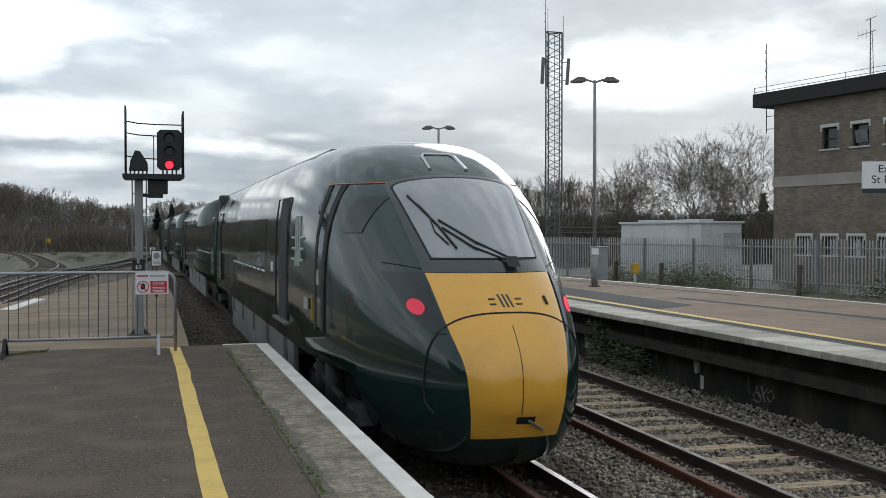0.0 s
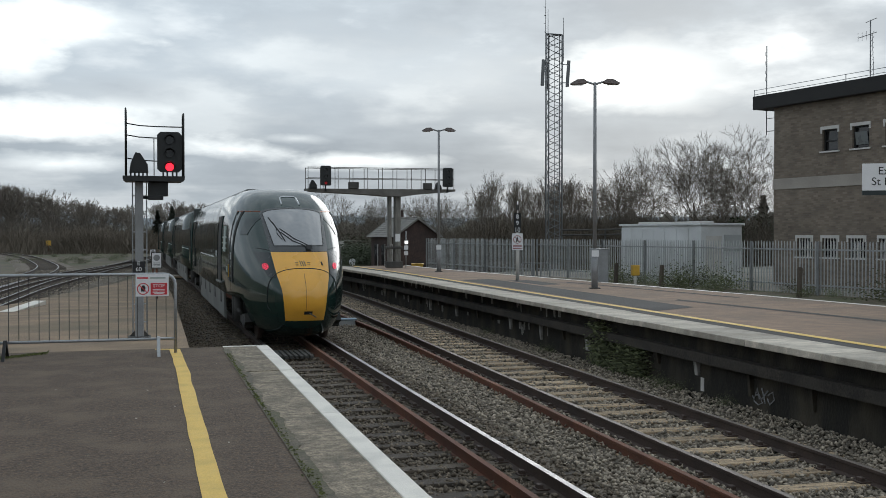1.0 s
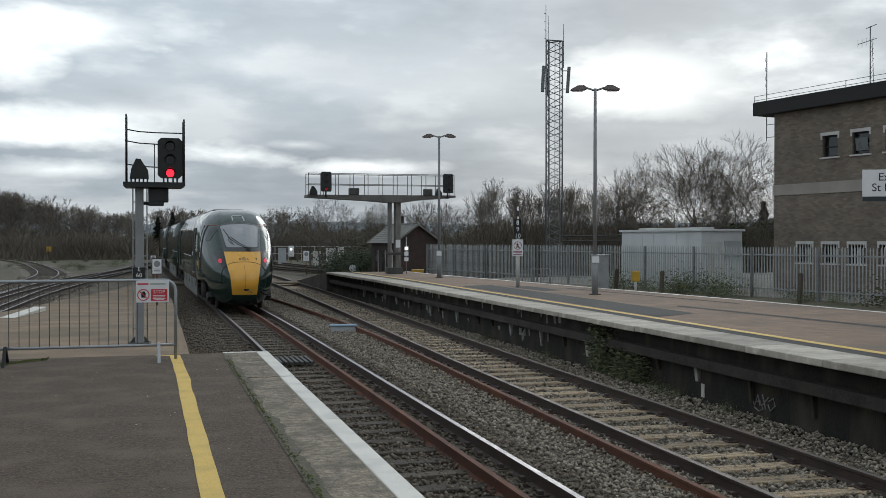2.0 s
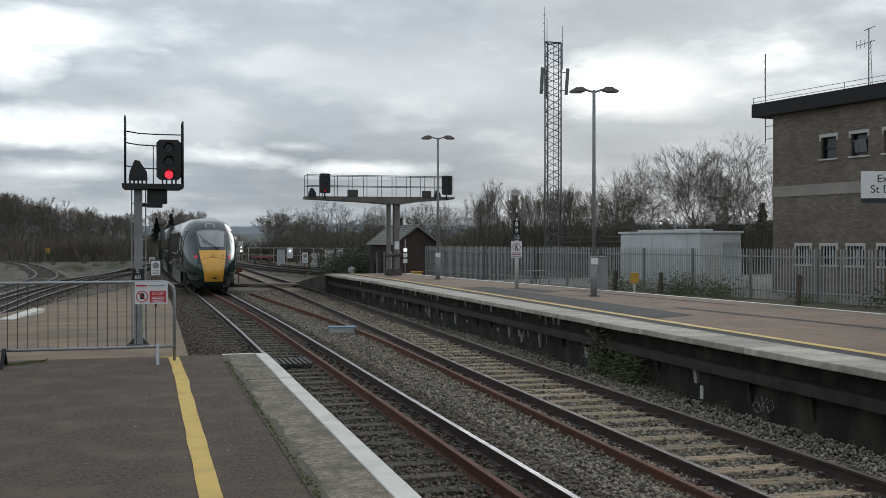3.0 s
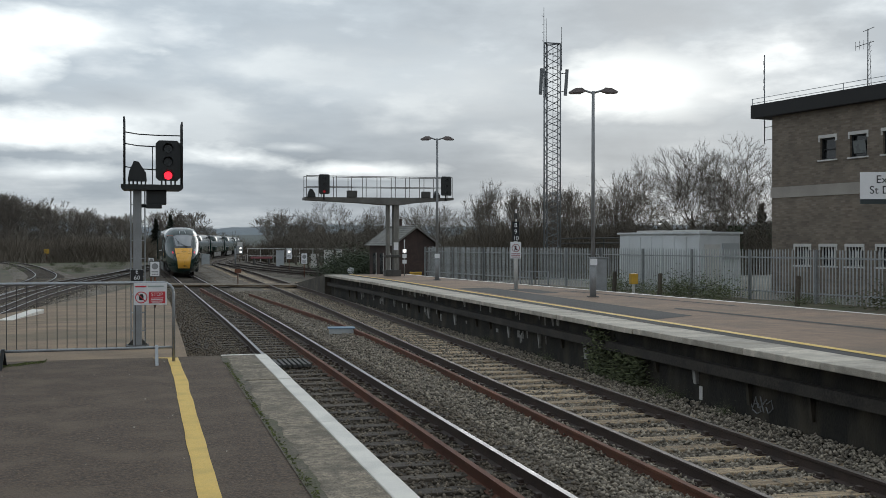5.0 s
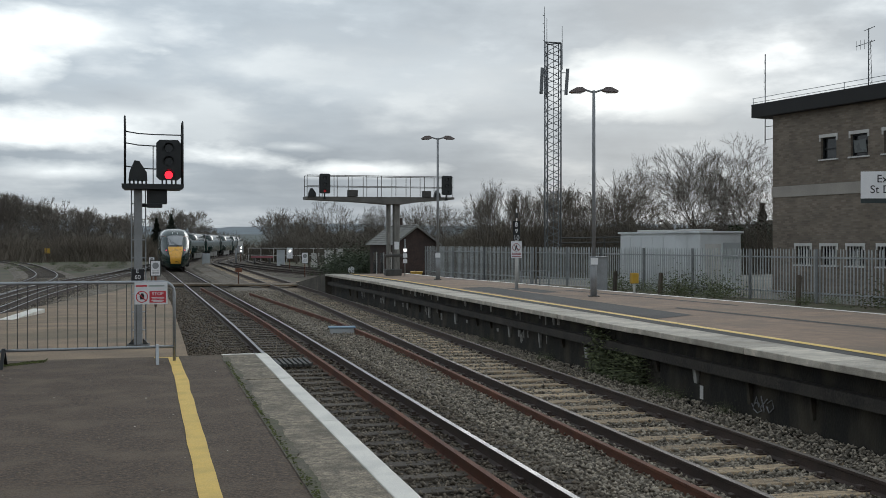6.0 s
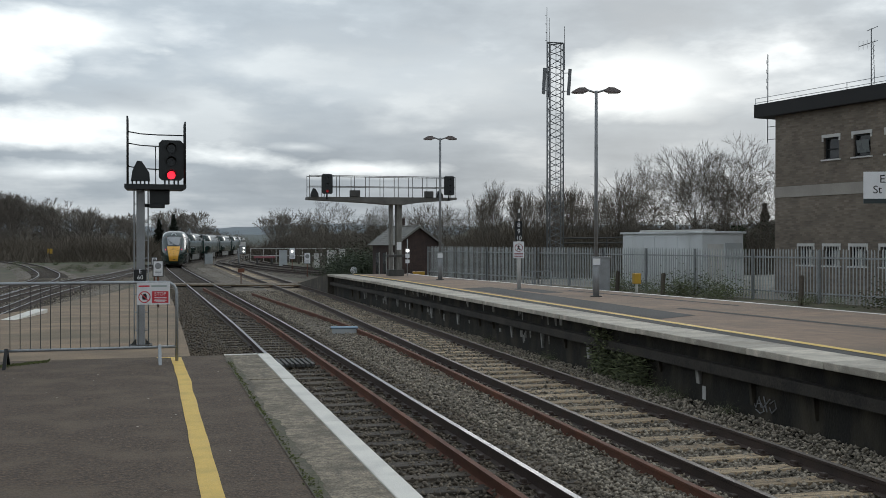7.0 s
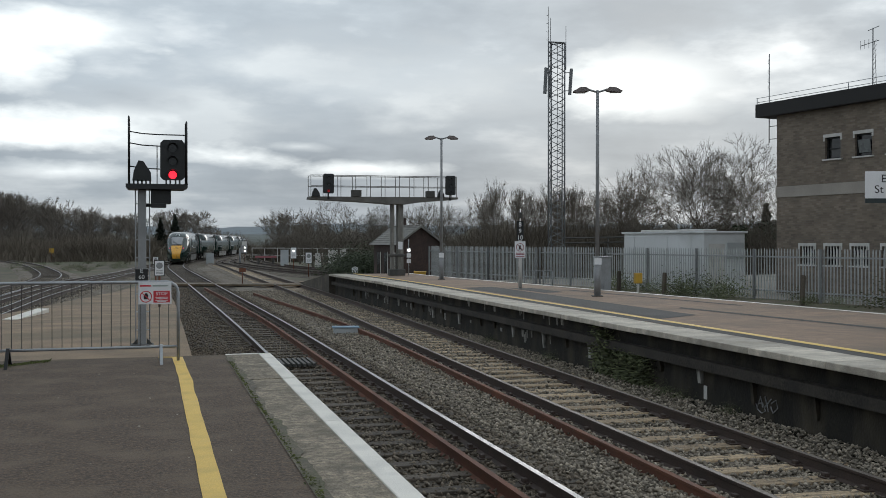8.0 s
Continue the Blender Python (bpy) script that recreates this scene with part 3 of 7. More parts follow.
ribbon("cess", [(0.4, y) for y in range(14, 66)], [(1.6, y) for y in range(14, 66)], -1.094, M["ballast_dark"], label="dark ballast between the ramp and the rails", category="ballast")


# ---- far platform ----
BACK2 = surveyed([(-48, 20.4), (-20, 18.2), (8, 15.7), (11.7, 15.3), (15, 15.0), (20, 14.3), (28.5, 13.1), (33, 12.6), (44, 12.2)])


def back2(y):
    for a, b in zip(BACK2, BACK2[1:]):
        if y <= b[0]:
            return a[1] + (b[1] - a[1]) * (y - a[0]) / (b[0] - a[0])
    return BACK2[-1][1]


def build_platform_far():
    e = clip_y(EDGE2, -45, 50)
    inner = [(x + 0.85, y) for x, y in e]
    back = [(back2(y), y) for x, y in e]
    ribbon("platform_far", inner, back, 0.0, M["asphalt_red"], label="reddish brown asphalt island platform", category="platform", thick=1.35)
    # the platform's sloping end
    root_l = [(inner[-1][0] - 0.85, e[-1][1]), (inner[-1][0] - 0.6, 63.0)]
    root_r = [(back[-1][0], e[-1][1]), (back[-1][0] - 0.6, 63.0)]
    ribbon("platform_end_ramp", root_l, root_r, 0.0, M["end_ramp"], label="sloping end of the island platform", category="platform ramp", thick=1.3, z1=-0.98)
    # the recessed wall and its concrete ledge
    w0 = [(x + 0.30, y) for x, y in e]
    w1 = [(x + 0.84, y) for x, y in e]
    ribbon("platform_wall_far", w0, w1, -0.105, M["wall_dark"], label="near-black recessed platform wall", category="platform wall", thick=1.3)
    l0 = [(x + 0.12, y) for x, y in e]
    l1 = [(x + 0.298, y) for x, y in e]
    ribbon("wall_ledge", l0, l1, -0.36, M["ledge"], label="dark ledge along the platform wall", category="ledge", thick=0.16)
    y0 = [(x + 1.16, y) for x, y in e]
    y1 = [(x + 1.34, y) for x, y in e]
    ribbon("yellow_line", y0, y1, 0.009, M["yellow_paint"], label="yellow safety line along the island platform", category="floor line")
    d0 = [(x + 0.86, y) for x, y in e]
    d1 = [(x + 1.15, y) for x, y in e]
    ribbon("dark_strip", d0, d1, 0.004, M["asphalt_patch"], label="dark tarmac strip inside the coping", category="floor strip")
    b0 = [(back2(y) - 0.30, y) for x, y in e]
    b1 = [(back2(y) - 0.10, y) for x, y in e]
    ribbon("pale_back_line", b0, b1, 0.008, M["white_paint"], label="pale line along the back of the platform", category="floor line")
    # concrete corbels under the overhang, streaked with lime
    piers = empty("corbels", "stained concrete corbels under the platform edge", "corbels", kind="structure")
    rnd = random.Random(21)
    y = 12.0
    while y < 47:
        bm = bmesh.new()
        w, h = rnd.uniform(0.05, 0.15), rnd.uniform(0.22, 0.42)
        prism(bm, [(-0.09, 0), (0.0, 0), (0.0, -h), (-0.05, -h)], 0, w, "y")
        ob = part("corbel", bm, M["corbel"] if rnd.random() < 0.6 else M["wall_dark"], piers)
        ob.location = (at_y(EDGE2, y) + 0.305, y, -0.50)
        y += rnd.uniform(0.9, 2.2)
    rnd = random.Random(33)
    for _ in range(46):
        y = rnd.uniform(21, 44)
        bm = bmesh.new()
        w, h = rnd.uniform(0.04, 0.16), rnd.uniform(0.08, 0.22)
        upper = rnd.random() < 0.55
        prism(bm, [(-0.016, 0), (0.0, 0), (0.0, -h), (-0.006, -h)], 0, w, "y")
        ob = part("lime_run", bm, M["lime"], piers, "white lime run down the wall")
        ob.location = (at_y(EDGE2, y) + (0.302 if upper else 0.300), y, -0.12 if upper else -0.53 - rnd.uniform(0, 0.2))
    # coping slabs
    root = empty("coping_far", "pale concrete coping slabs of the island platform", "platform edge", kind="structure")
    rnd = random.Random(8)
    y = -14.0
    while y < 48.0:
        ln = 1.82
        x0, x1 = at_y(EDGE2, y), at_y(EDGE2, y + ln)
        ang = atan2(x1 - x0, ln)
        bm = bmesh.new()
        box(bm, 0, 0.85, 0.006, ln - 0.006, -0.10, 0.0, bevel=0.012)
        ob = part("slab", bm, M["coping_far"], root)
        ob.matrix_basis = pose(x0 + rnd.uniform(-0.012, 0.012), y, 0.004 + rnd.uniform(-0.004, 0.004), 0, 0, -math.degrees(ang))
        y += ln
    # patched tarmac
    for x, y, w, l, a in ((10.62, 26.3, 1.2, 15.0, -1), (11.9, 31.0, 0.8, 3.2, 0), (12.4, 17.5, 0.28, 9.0, 6), (13.4, 26.5, 0.22, 9.0, 6)):
        V = [Vector((sx * w / 2 + 0.06 * noise.noise((sx, sy, w)), sy * l / 2, 0)) for sx, sy in ((-1, -1), (1, -0.9), (1, 1), (-1, 0.94))]
        m = pose(x, y, 0.005, 0, 0, a)
        tagged(mesh_from("tarmac_patch", [tuple(m @ v) for v in V], [(0, 1, 2, 3)], M["asphalt_patch"]), "dark patch of newer tarmac", "tarmac patch", kind="structure")


build_platform_far()
# ---- the train ----
CAR = 21.3


def pchip(pts):
    xs = np.array([p[0] for p in pts], float)
    ys = np.array([p[1] for p in pts], float)
    h = np.diff(xs)
    d = np.diff(ys) / h
    m = np.zeros(len(xs))
    m[0], m[-1] = d[0], d[-1]
    for i in range(1, len(xs) - 1):
        m[i] = 0 if d[i - 1] * d[i] <= 0 else 2 * d[i - 1] * d[i] / (d[i - 1] + d[i])

    def f(x):
        x = min(max(x, xs[0]), xs[-1])
        i = min(max(int(np.searchsorted(xs, x, side="right")) - 1, 0), len(xs) - 2)
        u = (x - xs[i]) / h[i]
        return float((2 * u**3 - 3 * u**2 + 1) * ys[i] + (u**3 - 2 * u**2 + u) * h[i] * m[i] + (-2 * u**3 + 3 * u**2) * ys[i + 1] + (u**3 - u**2) * h[i] * m[i + 1])
    return f


# the nose, by the distance back from its tip: roof line, underside, half width
TOP = pchip([(0, 1.14), (0.02, 1.24), (0.06, 1.34), (0.12, 1.44), (0.19, 1.53), (0.35, 1.71), (0.54, 1.89), (0.85, 2.17), (1.2, 2.43), (1.7, 2.77), (2.2, 3.07), (2.6, 3.26), (3.0, 3.40), (3.5, 3.52), (4.3, 3.61), (5.5, 3.64), (7.0, 3.65), (40, 3.65)])
BOT = pchip([(0, 0.96), (0.03, 0.83), (0.08, 0.74), (0.15, 0.60), (0.3, 0.40), (0.6, 0.24), (1.4, 0.14), (3.0, 0.16), (40, 0.16)])
WID = pchip([(0, 0.20), (0.015, 0.28), (0.03, 0.335), (0.06, 0.41), (0.13, 0.51), (0.25, 0.61), (0.4, 0.70), (0.54, 0.768), (0.84, 0.88), (1.34, 1.035), (2.0, 1.18), (3.0, 1.30), (4.0, 1.348), (5.0, 1.36), (40, 1.36)])
# how square the upper body is, rounder on the nose, and the height at which it is widest
SQUARE = pchip([(0, 2.0), (1.1, 2.05), (2.3, 2.55), (3.0, 3.0), (5.0, 3.7), (7.0, 4.1), (40, 4.1)])
LOWER = pchip([(0, 3.0), (2.0, 3.2), (5.0, 5.0), (40, 5.0)])
WIDEST = pchip([(0, 1.05), (0.1, 1.13), (0.35, 1.24), (0.9, 1.35), (2.0, 1.45), (4.0, 1.57), (40, 1.57)])


def section(y, a):
    """A point of the body's section at y, a from -pi/2 (bottom) over the side to pi/2 (top)."""
    w, zt, zb, zm = WID(y), TOP(y), BOT(y), WIDEST(y)
    n = SQUARE(y) if a > 0 else LOWER(y)
    c, s = abs(cos(a)) ** (2 / n), abs(sin(a)) ** (2 / n)
    h = (zt - zm) if a > 0 else (zm - zb)
    return w * c, zm + (s if a > 0 else -s) * h


def inside(x, y, z):
    w, zt, zb, zm = WID(y), TOP(y), BOT(y), WIDEST(y)
    n, h = (SQUARE(y), zt - zm) if z > zm else (LOWER(y), zm - zb)
    return (abs(x) / w) ** n + (abs(z - zm) / h) ** n <= 1


def skin_y(x, z):
    """How far back the nose's skin lies at x, z."""
    lo, hi = 0.0, 8.0
    if inside(x, 0.0, z):
        return 0.0
    for _ in range(24):
        mid = (lo + hi) / 2
        if inside(x, mid, z):
            hi = mid
        else:
            lo = mid
    return hi


def body_mesh(bm, stations, na=28, zmax_green=99):
    rows = []
    for y in stations:
        ring = []
        for j in range(2 * na):
            a = -pi / 2 + pi * j / na if j <= na else pi / 2 - pi * (j - na) / na
            x, z = section(y, a)
            ring.append(bm.verts.new((x if j <= na else -x, y, z)))
        rows.append(ring)
    n = 2 * na
    for A, B in zip(rows, rows[1:]):
        for j in range(n):
            f = bm.faces.new((A[j], B[j], B[(j + 1) % n], A[(j + 1) % n]))
            f.smooth = True
            jj = j if j < na else n - 1 - j
            f.material_index = 1 if jj >= na * 0.80 and (A[0].co.y > 5.3) else 0
    bm.faces.new(rows[0][::1])
    bm.faces.new(rows[-1][::-1])
    bmesh.ops.recalc_face_normals(bm, faces=bm.faces[:])


def nose_patch(name, outline_rows, mat, parent, lift=0.006, label="", cols=14):
    """A panel on the nose: rows of (z, x_left, x_right) laid on the skin."""
    bm = bmesh.new()
    grid = []
    for z, x0, x1 in outline_rows:
        row = []
        for i in range(cols + 1):
            x = x0 + (x1 - x0) * i / cols
            row.append(bm.verts.new((x, skin_y(x, z) - lift, z + lift * 0.4)))
        grid.append(row)
    for A, B in zip(grid, grid[1:]):
        for i in range(cols):
            bm.faces.new((A[i], A[i + 1], B[i + 1], B[i])).smooth = True
    return part(name, bm, mat, parent, label)


def nose_line(name, pts, r, mat, parent, lift=0.006, label=""):
    bm = bmesh.new()
    tube(bm, [(x, skin_y(x, z) - lift, z) for x, z in pts], r, n=5)
    return part(name, bm, mat, parent, label)


def rows_between(z0, z1, n, half):
    return [(z0 + (z1 - z0) * i / n, -half(i / n), half(i / n)) for i in range(n + 1)]


def skin_x(y, z):
    """Half the body's width at height z, y metres behind the tip."""
    w, zm = WID(y), WIDEST(y)
    n, h = (SQUARE(y), TOP(y) - zm) if z > zm else (LOWER(y), zm - BOT(y))
    return w * max(0.0, 1 - (abs(z - zm) / h) ** n) ** (1 / n)


def side_panel(name, y0, y1, z0, z1, mat, parent, side, lift=0.006, label="", nz=6, on_nose=False):
    """A panel that follows the bodyside between two stations and two heights."""
    bm = bmesh.new()
    ny = 6 if on_nose else 1
    sx = skin_x if on_nose else (lambda y, z: skin_x(20.0, z))
    grid = []
    for i in range(nz + 1):
        z = z0 + (z1 - z0) * i / nz
        grid.append([bm.verts.new((side * (sx(y0 + (y1 - y0) * j / ny, z) + lift), y0 + (y1 - y0) * j / ny, z)) for j in range(ny + 1)])
    for A, B in zip(grid, grid[1:]):
        for j in range(ny):
            bm.faces.new((A[j], A[j + 1], B[j + 1], B[j])).smooth = True
    rim = [v for v in grid[0]] + [r[-1] for r in grid[1:]] + grid[-1][-2::-1] + [r[0] for r in grid[-2:0:-1]]
    back = [bm.verts.new((v.co.x - side * (lift + 0.01), v.co.y, v.co.z)) for v in rim]
    for i in range(len(rim)):
        k = (i + 1) % len(rim)
        bm.faces.new((rim[i], rim[k], back[k], back[i]))
        bm.edges.get((rim[i], rim[k])).smooth = False
    bmesh.ops.recalc_face_normals(bm, faces=bm.faces[:])
    return part(name, bm, mat, parent, label)


def wheelset(bogie, y):
    for sx in (-0.75, 0.75):
        bm = bmesh.new()
        tube(bm, [(sx - 0.065, y, 0.43), (sx + 0.065, y, 0.43)], 0.43, n=24)
        part("wheel", bm, M["rail_side"], bogie)
    bm = bmesh.new()
    tube(bm, [(-0.7, y, 0.43), (0.7, y, 0.43)], 0.08, n=10)
    part("axle", bm, M["bogie"], bogie)


def bogie_part(parent, y):
    bm = bmesh.new()
    for sx in (-1, 1):
        prism(bm, [(y - 1.8, 0.45), (y - 1.5, 0.36), (y + 1.5, 0.36), (y + 1.8, 0.45), (y + 1.6, 0.62), (y + 0.6, 0.55), (y - 0.6, 0.55), (y - 1.6, 0.62)], sx * 1.02 - 0.09, sx * 1.02 + 0.09, "x")
        for d in (-1.3, 1.3):
            box(bm, sx * 1.0 - 0.12, sx * 1.0 + 0.12, y + d - 0.2, y + d + 0.2, 0.28, 0.58, bevel=0.03)
        tube(bm, [(sx * 1.12, y - 0.35, 0.35), (sx * 1.12, y - 0.35, 0.95)], 0.11, n=10)
        tube(bm, [(sx * 1.12, y + 0.35, 0.35), (sx * 1.12, y + 0.35, 0.95)], 0.11, n=10)
        tube(bm, [(sx * 1.14, y - 1.0, 0.6), (sx * 1.14, y + 0.9, 0.75)], 0.045, n=8)
    box(bm, -1.0, 1.0, y - 0.4, y + 0.4, 0.42, 0.9)
    b = part("bogie", bm, M["bogie"], parent)
    wheelset(b, y - 1.3)
    wheelset(b, y + 1.3)


def skirts(parent, runs):
    for side in (-1, 1):
        for a, b in runs:
            bm = bmesh.new()
            prism(bm, [(side * 1.25, 0.26), (side * 1.31, 0.30), (side * 1.345, 1.17), (side * 1.29, 1.17)], a, b, "y")
            s = part("skirt_panel", bm, M["skirt"], parent, "dusty grey equipment skirt")
            k = a + 0.7
            while k < b - 0.6:
                bm = bmesh.new()
                box(bm, side * 1.325 - 0.012, side * 1.325 + 0.012, k, k + 0.38, 0.66, 0.98)
                part("vent", bm, M["bogie"], s)
                k += 2.3


def roof_gear(parent, y0, y1, rnd):
    y = y0
    while y < y1:
        ln = rnd.uniform(1.4, 3.2)
        bm = bmesh.new()
        box(bm, -0.62, 0.62, y, min(y + ln, y1), 3.58, 3.69, bevel=0.04)
        part("roof_pod", bm, M["train_roof"], parent)
        y += ln + rnd.uniform(0.4, 2.0)


def coach_body(root, y0, y1, windows, doors):
    bm = bmesh.new()
    rows = []
    for y in (y0, y1):
        ring = []
        na = 28
        for j in range(2 * na):
            a = -pi / 2 + pi * j / na if j <= na else pi / 2 - pi * (j - na) / na
            x, z = section(20, a)
            ring.append(bm.verts.new((x if j <= na else -x, y, max(z, 0.98))))
        rows.append(ring)
    n = 56
    for j in range(n):
        f = bm.faces.new((rows[0][j], rows[1][j], rows[1][(j + 1) % n], rows[0][(j + 1) % n]))
        f.smooth = True
        jj = j if j < 28 else n - 1 - j
        f.material_index = 1 if jj >= 22 else 0
    bm.faces.new(rows[0])
    bm.faces.new(rows[1][::-1])
    bmesh.ops.recalc_face_normals(bm, faces=bm.faces[:])
    part("body", bm, [M["green"], M["train_roof"]], root)


def coach_side(root, y0, y1, doors):
    for side in (-1, 1):
        for a, b in doors:
            d = side_panel("door", a, b, 1.22, 2.90, M["green"], root, side, 0.010)
            for e in (a - 0.07, b):
                side_panel("door_edge", e, e + 0.07, 1.20, 2.96, M["rubber"], d, side, 0.014)
            side_panel("door_window", a + 0.22, b - 0.22, 1.95, 2.65, M["window_dark"], d, side, 0.018)
        spans = [y0 + 0.8] + [v for dd in doors for v in dd] + [y1 - 0.8]
        for a, b in zip(spans[0::2], spans[1::2]):
            if b - a < 2.5:
                continue
            k = max(1, int((b - a - 0.6) / 1.95))
            wd = (b - a - 0.6) / k
            for i in range(k):
                s = a + 0.3 + i * wd
                side_panel("window", s + 0.003, s + wd - 0.003, 1.92, 2.68, M["window_dark"], root, side, 0.003)
            j = a + 0.5
            while j < min(b - 0.8, a + 7):
                side_panel("lettering_bar", j, j + 0.42, 1.80, 1.83, M["plate_white"], root, side, 0.007, nz=1)
                j += 0.75


def middle_coach():
    root = empty("railway_coach", "dark green coach of an express train on the track", "train coach", group="coaches of the train")
    coach_body(root, 0.14, CAR - 0.14, None, None)
    coach_side(root, 0.35, CAR - 0.35, [(1.0, 2.1), (CAR - 2.1, CAR - 1.0)])
    bm = bmesh.new()
    box(bm, -1.28, 1.28, -0.14, 0.15, 1.0, 3.5, bevel=0.06)
    part("gangway_bellows", bm, M["bellows"], root)
    bogie_part(root, 3.2)
    bogie_part(root, CAR - 3.2)
    skirts(root, [(5.4, CAR - 5.4)])
    roof_gear(root, 1.2, CAR - 1.5, random.Random(5))
    return root


def end_coach():
    root = empty("train_end_coach", "dark green train driving coach with a rounded yellow nose", "train coach", group="coaches of the train")
    st = [0.0, 0.008, 0.03, 0.06, 0.1, 0.16, 0.24, 0.34, 0.46, 0.6, 0.8, 1.0, 1.25, 1.5, 1.8, 2.1, 2.45, 2.8, 3.2, 3.6, 4.0, 4.4, 5.0, 5.6, 6.2, 7.0, 8.0, 14.0, CAR - 0.14]
    bm = bmesh.new()
    body_mesh(bm, st)
    # clear the bogie and skirt space below the floor behind the nose
    for v in bm.verts:
        if v.co.y > 2.0 and v.co.z < 0.98:
            v.co.z = 0.98
    part("body", bm, [M["green"], M["train_roof"]], root)
    # yellow end: an upper panel and the coupler cover below the arc
    yel = pchip([(0.58, 0.415), (0.88, 0.45), (1.23, 0.49), (1.585, 0.57), (2.08, 0.635)])
    nose_patch("yellow_front", rows_between(0.585, 2.06, 34, lambda u: yel(0.585 + 1.475 * u)), M["nose_yellow"], root, 0.006, "warm yellow painted front panel", cols=20)
    arc = []
    for i in range(57):
        a = -0.5 + (pi + 1.0) * i / 56
        c_, s_ = cos(a), sin(a)
        arc.append((0.765 * math.copysign(abs(c_) ** 0.75, c_), 1.04 + 0.67 * math.copysign(abs(s_) ** 0.6, s_) * (1.0 if s_ > 0 else 0.55)))
    nose_line("coupler_cover_seam", arc, 0.011, M["rubber"], root, 0.006)
    nose_line("centre_seam", [(0.012 * sin(i / 5), 1.60 - 0.065 * i) for i in range(13)], 0.004, M["rubber"], root, 0.008)
    hatch = nose_patch("tow_hatch", [(0.72 + 0.07 * i / 4, -0.03, 0.15 - 0.03 * (i == 0)) for i in range(5)], M["rubber"], root, 0.012, "small open towing hatch", cols=5)
    nose_line("tow_bar", [(0.08, 0.76), (0.16, 0.71), (0.24, 0.66)], 0.013, M["skirt"], hatch, 0.03)
    # windscreen with its black surround, arched along the top

    def arched(z0, zc, z1, w0, w1):
        rows = [(z0 + (zc - z0) * i / 24, w0 + (w1 - w0) * i / 24) for i in range(25)]
        for i in range(1, 11):
            u = sin(pi / 2 * i / 10)
            rows.append((zc + (z1 - zc) * u, max(0.05, w1 * sqrt(max(0.0, 1 - u ** 2.2)))))
        return [(z, -w, w) for z, w in rows]
    nose_patch("screen_surround", arched(2.065, 2.95, 3.08, 0.640, 0.735), M["train_black"], root, 0.008, "black windscreen surround", cols=20)
    nose_patch("screen_rubber", arched(2.185, 2.925, 3.05, 0.556, 0.690), M["rubber"], root, 0.013, "black rubber windscreen seal", cols=20)
    ws = nose_patch("windscreen", arched(2.20, 2.915, 3.035, 0.540, 0.670), M["screen"], root, 0.018, "windscreen glass with a pale reflection put into its colour", cols=20)
    for pts in ([(0.20, 2.20), (-0.10, 2.36), (-0.37, 2.58)], [(0.18, 2.17), (-0.14, 2.31), (-0.36, 2.50)]):
        nose_line("wiper_arm", pts, 0.011, M["rubber"], ws, 0.05)
    nose_line("wiper_blade", [(-0.30, 2.30), (-0.39, 2.52), (-0.57, 2.84)], 0.013, M["rubber"], ws, 0.045)
    nose_line("wiper_spring", [(-0.36, 2.34), (-0.44, 2.46), (-0.44, 2.62), (-0.50, 2.74)], 0.008, M["rubber"], ws, 0.05)
    nose_patch("wiper_motor", [(2.10 + 0.1 * i / 4, 0.13, 0.27) for i in range(5)], M["rubber"], ws, 0.05, cols=4)
    # roof hatch rim over the screen
    nose_line("horn_cover", [(-0.21, 3.15), (-0.20, 3.32), (-0.16, 3.35), (0.14, 3.35), (0.18, 3.32), (0.21, 3.15)], 0.020, M["silver"], root, 0.004, "silver rim of the horn cover")
    # orange cantrail line
    for s in (-1, 1):
        bm = bmesh.new()
        tube(bm, [(s * (skin_x(y, 2.99 + 0.02 * (y - 2.25)) + 0.002), y, 2.99 + 0.02 * (y - 2.25)) for y in [2.28 + 0.1 * i for i in range(13)]], 0.007, n=4)
        part("cantrail_line", bm, M["cantrail"], root, "thin orange cantrail line")
    # lamp clusters: a dark lens, a red lamp and its diodes
    for s in (-1, 1):
        rows = []
        for i in range(13):
            u = i / 12
            z = 1.52 + 0.54 * u
            x0, x1 = yel(z) + 0.03, 0.70 + 0.26 * u ** 0.7
            rows.append((z, min(s * x0, s * x1), max(s * x0, s * x1)))
        lamp = nose_patch("lamp_lens", rows, M["lamp_lens"], root, 0.010, "dark glossy lamp lens", cols=8)
        rows = []
        for i in range(13):
            a = -pi / 2 + pi * i / 12
            r = 0.062 * cos(a)
            rows.append((1.745 + 0.070 * sin(a), s * 0.77 - r - 1e-4, s * 0.77 + r + 1e-4))
        tail = nose_patch("tail_light", rows, M["tail_red"], lamp, 0.022, "glowing red tail light", cols=6)
        bm = bmesh.new()
        for ring, count in ((0.0, 1), (0.022, 6), (0.042, 11), (0.056, 15)):
            for k in range(count):
                x_, z_ = s * 0.77 + ring * cos(2 * pi * k / count), 1.745 + ring * 1.12 * sin(2 * pi * k / count)
                y_ = skin_y(x_, z_) - 0.026
                tube(bm, [(x_, y_, z_), (x_, y_ - 0.006, z_)], 0.0065, n=5)
        tagged(part("diode_cluster", bm, M["diode_red"], lamp), "cluster of small bright red diodes", kind="stuff")
        for pts in ([(yel(2.10) + 0.02, 2.10), (0.80, 2.13), (0.93, 2.15)],):
            nose_line("lamp_seam", [(s * x, z) for x, z in pts], 0.006, M["rubber"], lamp, 0.006)
